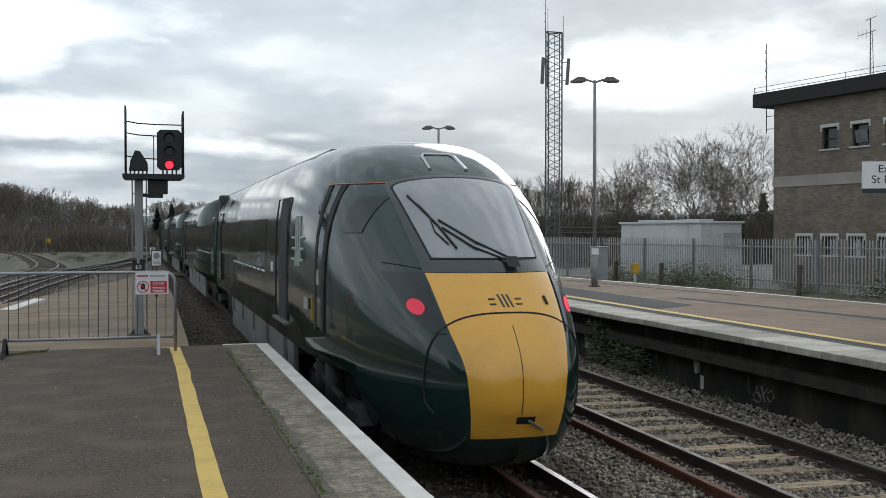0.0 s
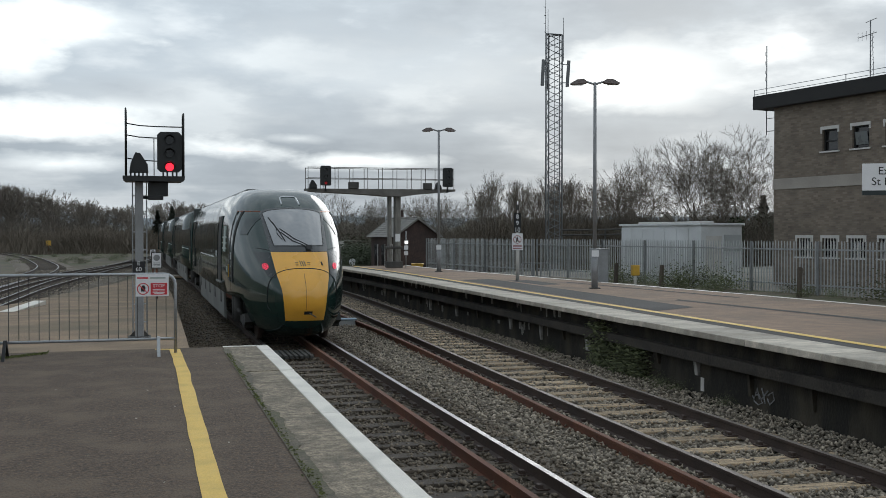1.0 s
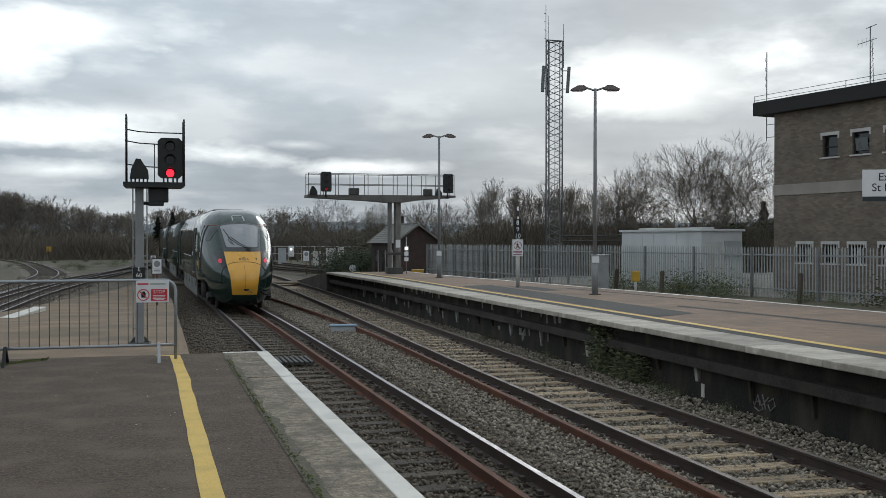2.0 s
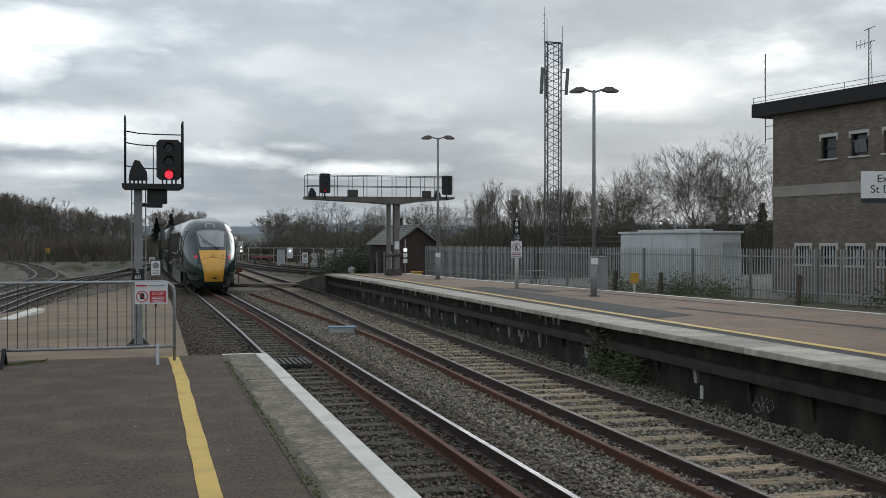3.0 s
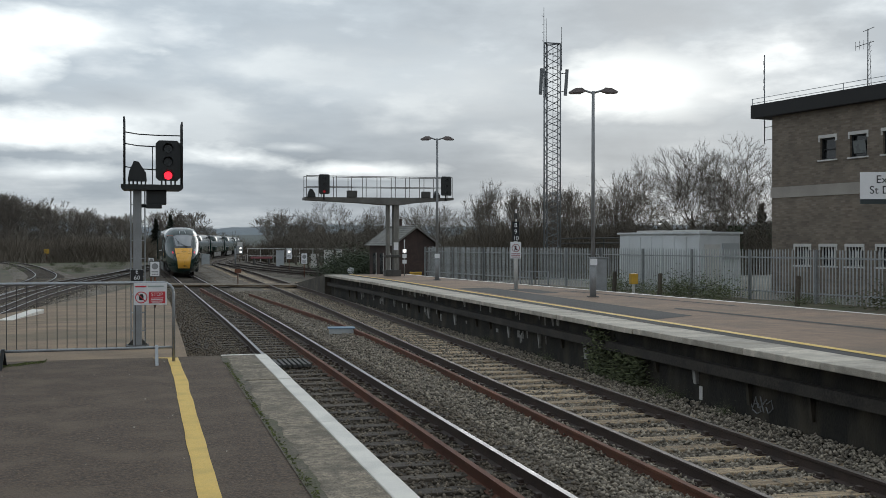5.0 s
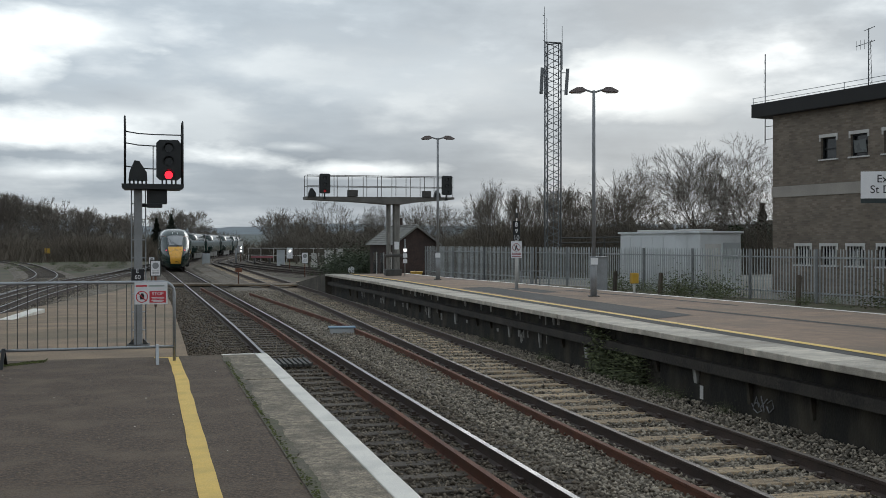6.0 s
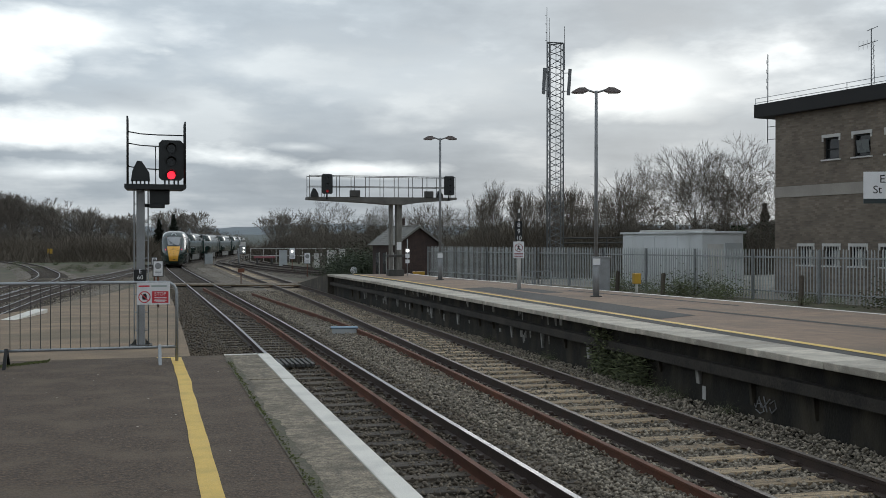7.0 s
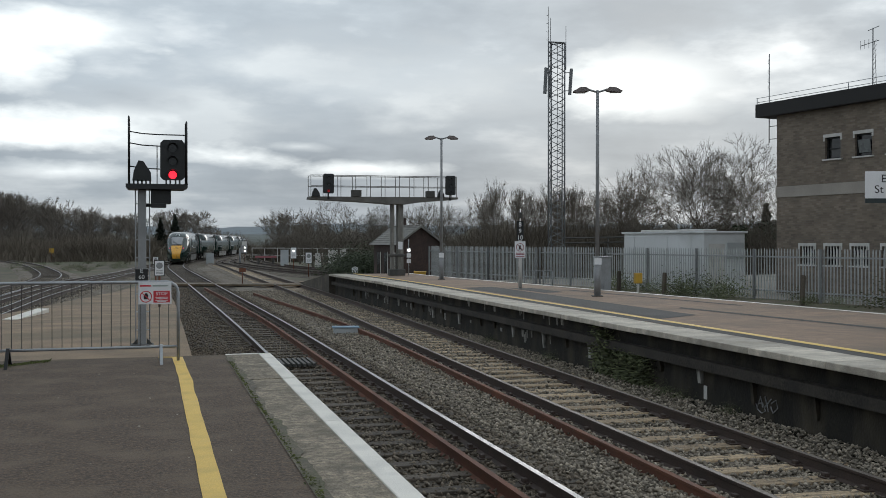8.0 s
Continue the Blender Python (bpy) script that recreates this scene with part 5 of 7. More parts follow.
def car_stop_sign():
    root = empty("stop_sign", "white post with black 8 9 10 plate and no-entry notice", "sign")
    bm = bmesh.new()
    tube(bm, [(0, 0, 0), (0, 0, 1.7)], 0.062, n=10)
    tube(bm, [(0, 0.05, 1.6), (0, 0.05, 2.75)], 0.02, n=6)
    part("post", bm, M["frame_white"], root)
    bm = bmesh.new()
    box(bm, -0.12, 0.12, -0.075, -0.06, 1.66, 2.33, bevel=0.004)
    pl = part("number_plate", bm, M["plate_black"], root, "black plate with white numbers")
    for k, tx in enumerate(("8", "9", "10")):
        words("lettering", tx, 0.21, M["plate_white"], pl, pose(0, -0.079, 2.2 - 0.225 * k) @ pose(0, 0, 0, 90), 0.001)
    bm = bmesh.new()
    box(bm, -0.185, 0.185, -0.08, -0.065, 1.06, 1.63, bevel=0.004)
    pl = part("notice", bm, M["plate_white"], root, "white no-entry notice")
    bm = bmesh.new()
    tube(bm, [(0.13 * cos(2 * pi * i / 24), -0.083, 1.42 + 0.13 * sin(2 * pi * i / 24)) for i in range(25)], 0.011, n=4, caps=False)
    tube(bm, [(-0.09, -0.083, 1.51), (0.09, -0.083, 1.33)], 0.01, n=4)
    part("prohibition_ring", bm, M["mark_red"], pl)
    bm = bmesh.new()
    prism(bm, [(-0.05, 1.33), (-0.02, 1.33), (0.0, 1.39), (0.03, 1.33), (0.055, 1.33), (0.02, 1.42), (0.03, 1.47), (0.0, 1.51), (-0.03, 1.47)], -0.082, -0.0805, "y")
    part("pictogram", bm, M["plate_black"], pl)
    for z in (1.22, 1.17, 1.11):
        bm = bmesh.new()
        box(bm, -0.15, 0.15, -0.083, -0.0805, z - 0.014, z + 0.014)
        part("text_bar", bm, M["mark_red"], pl)
    bm = bmesh.new()
    box(bm, -0.06, 0.06, -0.03, 0.1, 2.42, 2.62, bevel=0.01)
    part("speaker", bm, M["dark_steel"], root)
    set_down(root, 11.85, 22.72, 0, -24)


M["mark_red"] = material("faded_red_marking", (0.30, 0.10, 0.11), 0.5, var=0.05)
car_stop_sign()


def signal_gantry():
    root = empty("signal_gantry", "weathered steel cantilever gantry carrying two signals", "signal gantry")
    # two-legged concrete post
    for x in (-0.24, 0.14):
        bm = bmesh.new()
        box(bm, x - (0.07 if x < 0 else 0.14), x + (0.07 if x < 0 else 0.14), -0.2, 0.2, 0, 3.55, bevel=0.03)
        part("leg", bm, M["gantry_leg"], root)
    for z in (0.0, 0.9):
        bm = bmesh.new()
        box(bm, -0.4, 0.36, -0.26, 0.26, z, z + (0.3 if z == 0 else 0.12), bevel=0.02)
        part("collar", bm, M["dark_steel"], root)
    bm = bmesh.new()
    prism(bm, [(-4.27, 3.72), (-4.27, 3.60), (-1.5, 3.48), (-0.4, 3.40), (0.4, 3.40), (1.2, 3.52), (2.92, 3.66), (2.92, 3.76)], -0.45, 0.45, "y")
    part("beam", bm, M["gantry"], root)
    # walkway railings
    for y in (-0.42, 0.42):
        bm = bmesh.new()
        for z in (4.72, 4.22):
            tube(bm, [(-4.2, y, z), (2.85, y, z + 0.02)], 0.016, n=5)
        r = part("guard_rail", bm, M["gantry"], root)
        for i in range(11):
            x = -4.2 + i * 0.705
            bm = bmesh.new()
            tube(bm, [(x, y, 3.70), (x, y, 4.74)], 0.016, n=5)
            part("stanchion", bm, M["gantry"], r)
    for k, x in enumerate((-3.40, 2.50)):
        signal_head(root, x, -0.6, 3.86, 0.5, 0.92, lit="dim_red" if k == 0 else None)
        bm = bmesh.new()
        tube(bm, [(x, -0.5, 3.6), (x, -0.5, 3.88)], 0.04, n=8)
        box(bm, x - 0.05, x + 0.05, -0.55, -0.35, 3.60, 3.68)
        part("bracket", bm, M["black_steel"], root)
    shunt_signal(root, -3.98, -0.45, 3.72, 1.3)
    shunt_signal(root, 2.05, -0.45, 3.75, 1.1)
    for x, w in ((-2.05, 0.46), (1.55, 0.4)):
        bm = bmesh.new()
        box(bm, x - w / 2, x + w / 2, -0.5, -0.2, 3.74, 4.05, bevel=0.02)
        part("equipment_box", bm, M["dark_steel"], root)
    bm = bmesh.new()
    box(bm, 0.0, 0.22, -0.24, -0.205, 1.25, 1.62)
    part("number_plate", bm, M["plate_white"], root)
    bm = bmesh.new()
    for z0, z1 in ((0.6, 0.78), (0.86, 1.06), (1.12, 1.3)):
        box(bm, 0.46, 0.66, -0.1, -0.08, z0, z1)
    n_ = part("notice", bm, M["plate_white"], root)
    bm = bmesh.new()
    tube(bm, [(0.56, -0.06, 0), (0.56, -0.06, 1.75)], 0.025, n=6)
    part("notice_post", bm, M["galv"], root)
    bm = bmesh.new()
    tube(bm, [(0.56, -0.105, 1.21), (0.56, -0.12, 1.21)], 0.06, n=12)
    part("marker_lamp", bm, M["lamp_white"], root, "small lit white lamp")
    set_down(root, 11.0, 33.8, 0, 0)


M["gantry_leg"] = material("streaked_concrete_post", (0.21, 0.20, 0.18), 0.85, var=0.3, scale=3, fine=30, bump=0.3, dirt=(0.10, 0.095, 0.085), dirt_amount=0.7, dirt_scale=2.0, stretch=(3, 3, 0.6))
M["gantry"] = material("streaked_grey_gantry_steel", (0.115, 0.108, 0.098), 0.8, var=0.25, scale=2, fine=30, bump=0.2, dirt=(0.20, 0.19, 0.175), dirt_amount=0.5, dirt_scale=1.5)
signal_gantry()


def grit_bin():
    root = empty("grit_bin", "yellow plastic grit bin on the platform", "grit bin")
    bm = bmesh.new()
    prism(bm, [(-0.26, 0), (0.26, 0), (0.30, 0.2), (-0.30, 0.2)], -0.2, 0.2, "y")
    part("body", bm, M["bin_yellow"], root)
    bm = bmesh.new()
    box(bm, -0.32, 0.32, -0.22, 0.22, 0.201, 0.26, bevel=0.02)
    part("lid", bm, M["bin_yellow"], root)
    set_down(root, 12.72, 35.3, -0.29 + 0.15, -15)


grit_bin()


def steel_cabinet(x, y, z, w, d, h, rz, label="grey steel equipment cabinet standing behind the platform", mat="cabinet", name="equipment_cabinet"):
    root = empty(name, label, "cabinet", group="trackside cabinets")
    bm = bmesh.new()
    box(bm, -w / 2, w / 2, -d / 2, d / 2, 0, h, bevel=0.015)
    body = part("body", bm, M[mat], root)
    for s in (-1, 1):
        bm = bmesh.new()
        box(bm, min(s * 0.01, s * (w / 2 - 0.03)), max(s * 0.01, s * (w / 2 - 0.03)), -d / 2 - 0.012, -d / 2 - 0.001, 0.08, h - 0.06)
        part("door", bm, M[mat], root)
    bm = bmesh.new()
    box(bm, -w / 2 - 0.03, w / 2 + 0.03, -d / 2 - 0.03, d / 2 + 0.03, h + 0.001, h + 0.04, bevel=0.01)
    part("roof", bm, M[mat], root)
    set_down(root, x, y, z, rz)


steel_cabinet(14.5, 21.7, -0.35, 0.55, 0.45, 1.42, -18, mat="post_grey")
steel_cabinet(18.3, 85.5, -1.32, 0.9, 0.6, 1.6, -10, "white trackside equipment cabinet", "frame_white")
steel_cabinet(19.6, 84.0, -1.32, 1.1, 0.6, 2.0, -10, "tall white trackside equipment cabinet", "frame_white")
steel_cabinet(20.6, 83.2, -1.32, 0.7, 0.6, 2.1, -10, "tall white trackside equipment cabinet", "frame_white")
steel_cabinet(14.4, 86.0, -1.32, 0.9, 0.6, 2.0, -10, "pale grey trackside equipment cabinet")
steel_cabinet(7.2, 100.0, -1.3, 1.0, 0.6, 1.4, 0, "grey relay cabinet beside the track")
steel_cabinet(26.1, 22.6, -0.6, 2.3, 1.0, 2.0, -78, "grey steel container behind the fence")


def hydrant_post(x, y):
    root = empty("marker_box", "small yellow box on a post behind the platform", "marker box")
    bm = bmesh.new()
    tube(bm, [(0, 0, 0), (0, 0, 0.55)], 0.05, n=8)
    part("post", bm, M["frame_white"], root)
    bm = bmesh.new()
    box(bm, -0.13, 0.13, -0.1, 0.1, 0.45, 0.82, bevel=0.02)
    part("head", bm, M["bin_yellow"], root)
    set_down(root, x, y, -0.3)


hydrant_post(15.9, 21.6)


def yard_frame(x, y):
    root = empty("yard_frame", "low pale steel frame standing in the yard", "frame")
    for z in (0.15, 0.75):
        bm = bmesh.new()
        tube(bm, [(-0.6, 0, z), (0.6, 0, z)], 0.025, n=6)
        part("rail", bm, M["post_grey"], root)
    for sx in (-0.6, -0.2, 0.2, 0.6):
        bm = bmesh.new()
        tube(bm, [(sx, 0, 0), (sx, 0, 0.75)], 0.025, n=6)
        part("post", bm, M["post_grey"], root)
    set_down(root, x, y, -0.4, -15)


yard_frame(15.6, 28.2)


def name_sign():
    root = empty("station_sign", "white station name sign with dark lettering", "station sign")
    bm = bmesh.new()
    box(bm, 0, 1.25, -0.02, 0.02, 0.09, 0.60, bevel=0.004)
    b = part("board", bm, M["plate_white"], root)
    words("lettering", "Exeter", 0.21, M["plate_black"], b, pose(0.56, -0.0225, 0.455) @ pose(0, 0, 0, 90), 0.001)
    words("lettering", "St Davids", 0.21, M["plate_black"], b, pose(0.56, -0.0225, 0.255) @ pose(0, 0, 0, 90), 0.001)
    bm = bmesh.new()
    box(bm, 0, 1.25, -0.022, 0.022, 0.0, 0.088)
    part("base_strip", bm, M["dark_strip"], root, "dark green strip under the sign")
    bm = bmesh.new()
    for x in (0.95, 1.15):
        tube(bm, [(x, 0.05, -2.34), (x, 0.05, 0.6)], 0.04, n=8)
    part("post", bm, M["post_grey"], root)
    set_down(root, 12.57, 10.07, 2.335, -24)


M["dark_strip"] = material("dark_green_strip", (0.02, 0.03, 0.032), 0.5, var=0.05)
name_sign()


# ---- palisade fence ----
def pale_mesh():
    bm = bmesh.new()
    h = 1.8
    o = [(-0.024, 0), (0.024, 0), (0.024, h - 0.08), (0.012, h - 0.02), (0.0, h), (-0.012, h - 0.02), (-0.024, h - 0.08)]
    prism(bm, o, -0.006, 0.006, "y")
    box(bm, -0.008, 0.008, -0.022, -0.006, 0.0, h - 0.1)
    me = bpy.data.meshes.new("pale")
    bm.to_mesh(me)
    bm.free()
    me.materials.append(M["galv_dull"])
    return me


PALE = pale_mesh()


def palisade(p0, p1, z, name="palisade_fence", spacing=0.142):
    root = empty(name, "grey galvanised palisade fence behind the platform", "fence", group="palisade fence panels")
    a, b = Vector((*spot(*p0), z)), Vector((*spot(*p1), z))
    d = b - a
    ln = d.length
    ang = math.degrees(atan2(d.y, d.x))
    root.matrix_world = Matrix.Translation(a) @ pose(0, 0, 0, 0, 0, ang)
    rnd = random.Random(int(ln * 100))
    k = 0
    while k * spacing < ln - 0.05:
        ob = new("pale", PALE)
        ob.parent = root
        ob.matrix_basis = pose(k * spacing + 0.06, 0, rnd.uniform(-0.012, 0.012), 0, rnd.uniform(-0.7, 0.7), rnd.uniform(-3, 3))
        k += 1
    for zz in (0.28, 1.48):
        bm = bmesh.new()
        box(bm, 0, ln, 0.012, 0.055, zz, zz + 0.05)
        part("rail", bm, M["galv_dull"], root)
    n = max(1, int(ln / 2.75))
    for i in range(n + 1):
        bm = bmesh.new()
        box(bm, ln * i / n - 0.032, ln * i / n + 0.032, 0.06, 0.14, -0.3, 1.78, bevel=0.004)
        part("post", bm, M["dark_galv"], root)


def yard():
    V, Fc = [], []
    for i in range(9):
        y = 1.0 + 4.6 * i
        x = 26.45 - 0.235 * y
        V += [(*spot(x + 0.1, y), -0.53), (*spot(x + 34.0, y), -0.53)]
        if i:
            Fc.append((2 * i - 2, 2 * i - 1, 2 * i + 1, 2 * i))
    W, Fw = [], []
    for i in range(9):
        y = 1.0 + 4.6 * i
        x = 26.45 - 0.235 * y
        W += [(*spot(x - 7.5, y), -0.49), (*spot(x + 0.12, y), -0.51)]
        if i:
            Fw.append((2 * i - 2, 2 * i - 1, 2 * i + 1, 2 * i))
    tagged(mesh_from("verge", W, Fw, M["verge"]), "weedy brown verge between platform and fence", "verge", kind="structure")
    tagged(mesh_from("yard", V, Fc, M["yard"]), "worn grey concrete yard behind the fence", "yard", kind="structure")


def short_post(x, y, h):
    bm = bmesh.new()
    prism(bm, [(-0.06, -0.06), (0.06, -0.06), (0.06, 0.06), (-0.06, 0.06)], 0.0, h, "z")
    box(bm, -0.05, 0.05, -0.05, 0.05, h, h + 0.03, bevel=0.012)
    ob = tagged(part("fence_stump", bm, M["sleeper_dark"]), "short dark timber post standing before the fence", "post", group="short posts by the fence")
    ob.matrix_world = pose(*spot(x, y), -0.55, 0, 3, 20)


M["verge"] = material("weedy_verge", (0.120, 0.100, 0.066), 0.95, var=0.4, scale=1.5, fine=25, bump=0.8, dirt=(0.070, 0.080, 0.032), dirt_amount=0.9, dirt_scale=0.7)
M["yard"] = material("worn_yard_concrete", (0.22, 0.20, 0.17), 0.92, var=0.3, scale=0.8, fine=30, bump=0.4, dirt=(0.11, 0.105, 0.075), dirt_amount=0.8, dirt_scale=0.35)
yard()
for x_, y_, h_ in ((20.3, 18.6, 1.0), (21.4, 14.6, 1.1), (22.6, 10.7, 1.15), (18.3, 26.2, 0.9), (18.9, 24.0, 0.9)):
    short_post(x_, y_, h_)
M["dark_galv"] = material("dark_galvanised_post", (0.22, 0.225, 0.225), 0.6, metal=0.2, var=0.2)
FENCE = [(25.6, 4.0), (24.2, 9.0), (22.9, 14.0), (21.7, 19.0), (20.6, 24.0), (19.6, 29.0), (18.7, 33.5)]
for a_, b_ in zip(FENCE, FENCE[1:]):
    palisade(a_, b_, -0.48)
for a_, b_ in (((18.2, 33.0), (17.4, 37.0)), ((17.4, 37.0), (16.2, 43.0))):
    palisade(a_, b_, -0.48, spacing=0.15)


# ---- cabin behind the fence ----
def relay_cabin():
    root = empty("relay_cabin", "pale grey flat-roofed relay cabin behind the fence", "cabin")
    L_, D_, H_ = 4.62, 2.2, 2.7
    bm = bmesh.new()
    box(bm, 0, L_, 0, D_, 0, H_, bevel=0.01)
    part("wall", bm, M["cabin"], root)
    for i in range(7):
        bm = bmesh.new()
        x = i * L_ / 7
        box(bm, x + 0.015, x + L_ / 7 - 0.015, -0.018, -0.001, 0.06, H_ - 0.12, bevel=0.003)
        part("panel", bm, M["cabin"], root)
    bm = bmesh.new()
    box(bm, -0.08, L_ + 0.08, -0.09, D_ + 0.09, H_ + 0.001, H_ + 0.09, bevel=0.01)
    rf = part("roof", bm, M["cabin"], root)
    for x in (1.0, 3.1):
        bm = bmesh.new()
        box(bm, x, x + 1.4, 0.05, 0.8, H_ + 0.091, H_ + 0.17, bevel=0.02)
        part("roof_vent", bm, M["frame_white"], rf)
    bm = bmesh.new()
    box(bm, L_ + 0.001, L_ + 0.02, 0.25, 1.1, 0.1, 2.25)
    part("door", bm, M["frame_white"], root)
    bm = bmesh.new()
    box(bm, L_ + 0.001, L_ + 0.06, 1.2, 2.1, 1.6, 2.3, bevel=0.01)
    part("louvre", bm, M["cabinet"], root)
    resize(root, 1.243, 1.0, 1.0)
    set_down(root, 20.84, 29.37, -0.72, -80.4)


relay_cabin()


# ---- brick control building ----
def brick_wall_material():
    mt = bpy.data.materials.new("brown_brick_courses")
    mt.use_nodes = True
    nt = mt.node_tree
    N, L = nt.nodes.new, nt.links.new
    b = nt.nodes["Principled BSDF"]
    b.inputs["Roughness"].default_value = 0.92
    tc = N("ShaderNodeTexCoord")
    sep = N("ShaderNodeSeparateXYZ")
    L(tc.outputs["Object"], sep.inputs[0])
    add = N("ShaderNodeMath")
    L(sep.outputs[0], add.inputs[0])
    L(sep.outputs[1], add.inputs[1])
    cmb = N("ShaderNodeCombineXYZ")
    L(add.outputs[0], cmb.inputs[0])
    L(sep.outputs[2], cmb.inputs[1])
    br = N("ShaderNodeTexBrick")
    br.inputs["Scale"].default_value = 1.0
    br.inputs["Brick Width"].default_value = 0.225
    br.inputs["Row Height"].default_value = 0.075
    br.inputs["Mortar Size"].default_value = 0.006
    br.inputs["Color1"].default_value = (0.148, 0.117, 0.091, 1)
    br.inputs["Color2"].default_value = (0.225, 0.184, 0.143, 1)
    br.inputs["Mortar"].default_value = (0.165, 0.145, 0.125, 1)
    L(cmb.outputs[0], br.inputs["Vector"])
    nz = N("ShaderNodeTexNoise")
    nz.inputs["Scale"].default_value = 0.9
    nz.inputs["Detail"].default_value = 5.0
    L(tc.outputs["Object"], nz.inputs["Vector"])
    mr = N("ShaderNodeMapRange")
    mr.inputs[1].default_value, mr.inputs[2].default_value, mr.inputs[3].default_value, mr.inputs[4].default_value = 0.3, 0.7, 0.78, 1.18
    L(nz.outputs[0], mr.inputs[0])
    hs = N("ShaderNodeHueSaturation")
    L(br.outputs[0], hs.inputs["Color"])
    L(mr.outputs[0], hs.inputs["Value"])
    L(hs.outputs[0], b.inputs["Base Color"])
    bp = N("ShaderNodeBump")
    bp.inputs["Strength"].default_value = 0.4
    bp.inputs["Distance"].default_value = 0.01
    L(br.outputs["Fac"], bp.inputs["Height"])
    bp.invert = True
    L(bp.outputs[0], b.inputs["Normal"])
    return mt


M["brick_wall"] = brick_wall_material()
M["pane"] = material("dark_window_pane", (0.018, 0.019, 0.02), 0.12, var=0.05, spec=0.6)


def control_building():
    """Local x runs along the front towards the camera, y into the building."""
    root = empty("control_building", "two-storey brown brick railway control building with flat roof", "building")
    LEN, DEP, Z0, ZT = 16.0, 9.0, -0.8, 6.95
    x0 = 0.71
    upper = [(2.80, 4.92, 0.62, 0.86), (3.98, 4.92, 0.64, 0.86)] + [(5.2 + 1.22 * i, 4.92, 0.63, 0.86) for i in range(7)]
    lower = [(1.76, 0.68, 0.62, 0.76), (2.82, 0.68, 0.62, 0.76), (3.86, 0.68, 0.62, 0.76)] + [(5.0 + 1.06 * i, 0.68, 0.62, 0.76) for i in range(7)]
    # the front wall in pieces round its openings
    bm = bmesh.new()

    def band(z0, z1, holes):
        xs = [x0]
        for hx, hz, hw, hh in holes:
            xs += [hx, hx + hw]
        xs.append(LEN)
        for a, b in zip(xs[0::2], xs[1::2]):
            box(bm, a, b, 0.0, 0.3, z0, z1)
    band(Z0, 0.68, [])
    band(0.68, 1.44, lower)
    band(1.44, 4.92, [])
    band(4.92, 5.78, upper)
    band(5.78, ZT, [])
    part("wall", bm, M["brick_wall"], root)
    bm = bmesh.new()
    box(bm, x0, x0 + 0.3, 0.301, DEP, Z0, ZT)
    part("wall", bm, M["brick_wall"], root)
    bm = bmesh.new()
    box(bm, LEN - 0.3, LEN, 0.301, DEP, Z0, ZT)
    part("wall", bm, M["brick_wall"], root)
    bm = bmesh.new()
    box(bm, x0 + 0.301, LEN - 0.301, DEP - 0.3, DEP, Z0, ZT)
    part("wall", bm, M["brick_wall"], root)
    bm = bmesh.new()
    box(bm, x0 - 0.02, LEN, -0.03, 0.0, 3.49, 3.94, bevel=0.004)
    part("concrete_band", bm, M["concrete"], root, "pale concrete band")
    bm = bmesh.new()
    box(bm, x0 + 0.3, LEN - 0.3, 0.3, DEP - 0.3, 3.3, 3.5)
    part("floor_slab", bm, M["concrete"], root)
    bm = bmesh.new()
    box(bm, 0.0, LEN + 0.6, -0.35, DEP + 0.5, ZT + 0.001, 7.52, bevel=0.01)
    rf = part("roof", bm, M["fascia"], root, "deep black roof fascia")
    bm = bmesh.new()
    for z in (7.60, 7.78):
        tube(bm, [(0.02, -0.3, z), (LEN, -0.3, z)], 0.012, n=5)
    for i in range(5):
        tube(bm, [(0.05 + 3.9 * i, -0.3, 7.5), (0.05 + 3.9 * i, -0.3, 7.8)], 0.014, n=5)
    part("roof_rail", bm, M["galv"], rf)
    for holes, tall in ((upper, True), (lower, False)):
        for hx, hz, hw, hh in holes:
            bm = bmesh.new()
            box(bm, hx - 0.06, hx + hw + 0.06, -0.035, -0.001, hz + hh, hz + hh + (0.13 if tall else 0.12))
            box(bm, hx - 0.06, hx - 0.001, -0.03, -0.001, hz + hh - 0.14, hz + hh - 0.001)
            box(bm, hx + hw + 0.001, hx + hw + 0.06, -0.03, -0.001, hz + hh - 0.14, hz + hh - 0.001)
            w = part("window", bm, M["frame_white"], root)
            bm = bmesh.new()
            box(bm, hx - 0.08, hx + hw + 0.08, -0.06, -0.001, hz - 0.06, hz - 0.002)
            part("sill", bm, M["frame_white"], w)
            bm = bmesh.new()
            for a, b, c, d in ((0, hw, 0, 0.05), (0, hw, hh - 0.05, hh), (0, 0.05, 0.05, hh - 0.05), (hw - 0.05, hw, 0.05, hh - 0.05), (0.05, hw - 0.05, hh * 0.45, hh * 0.45 + 0.04)):
                box(bm, hx + a, hx + b, 0.10, 0.15, hz + c, hz + d)
            part("frame", bm, M["black_steel"] if tall else M["dark_steel"], w)
            bm = bmesh.new()
            box(bm, hx + 0.01, hx + hw - 0.01, 0.17, 0.185, hz + 0.01, hz + hh - 0.01)
            part("pane", bm, M["pane"], w)
            if not tall:
                for i in range(5):
                    bm = bmesh.new()
                    xx = hx + 0.08 + i * (hw - 0.16) / 4
                    box(bm, xx - 0.014, xx + 0.014, 0.02, 0.05, hz, hz + hh)
                    part("bar", bm, M["frame_white"], w)
            elif hx == 3.98:
                bm = bmesh.new()
                box(bm, hx + 0.09, hx + hw - 0.09, -0.012, 0.0, 0, 0.50)
                o = part("open_sash", bm, M["sash"], w, "pale open sash")
                o.matrix_basis = pose(0, 0.10, hz + 0.14, 9, 0, 0)
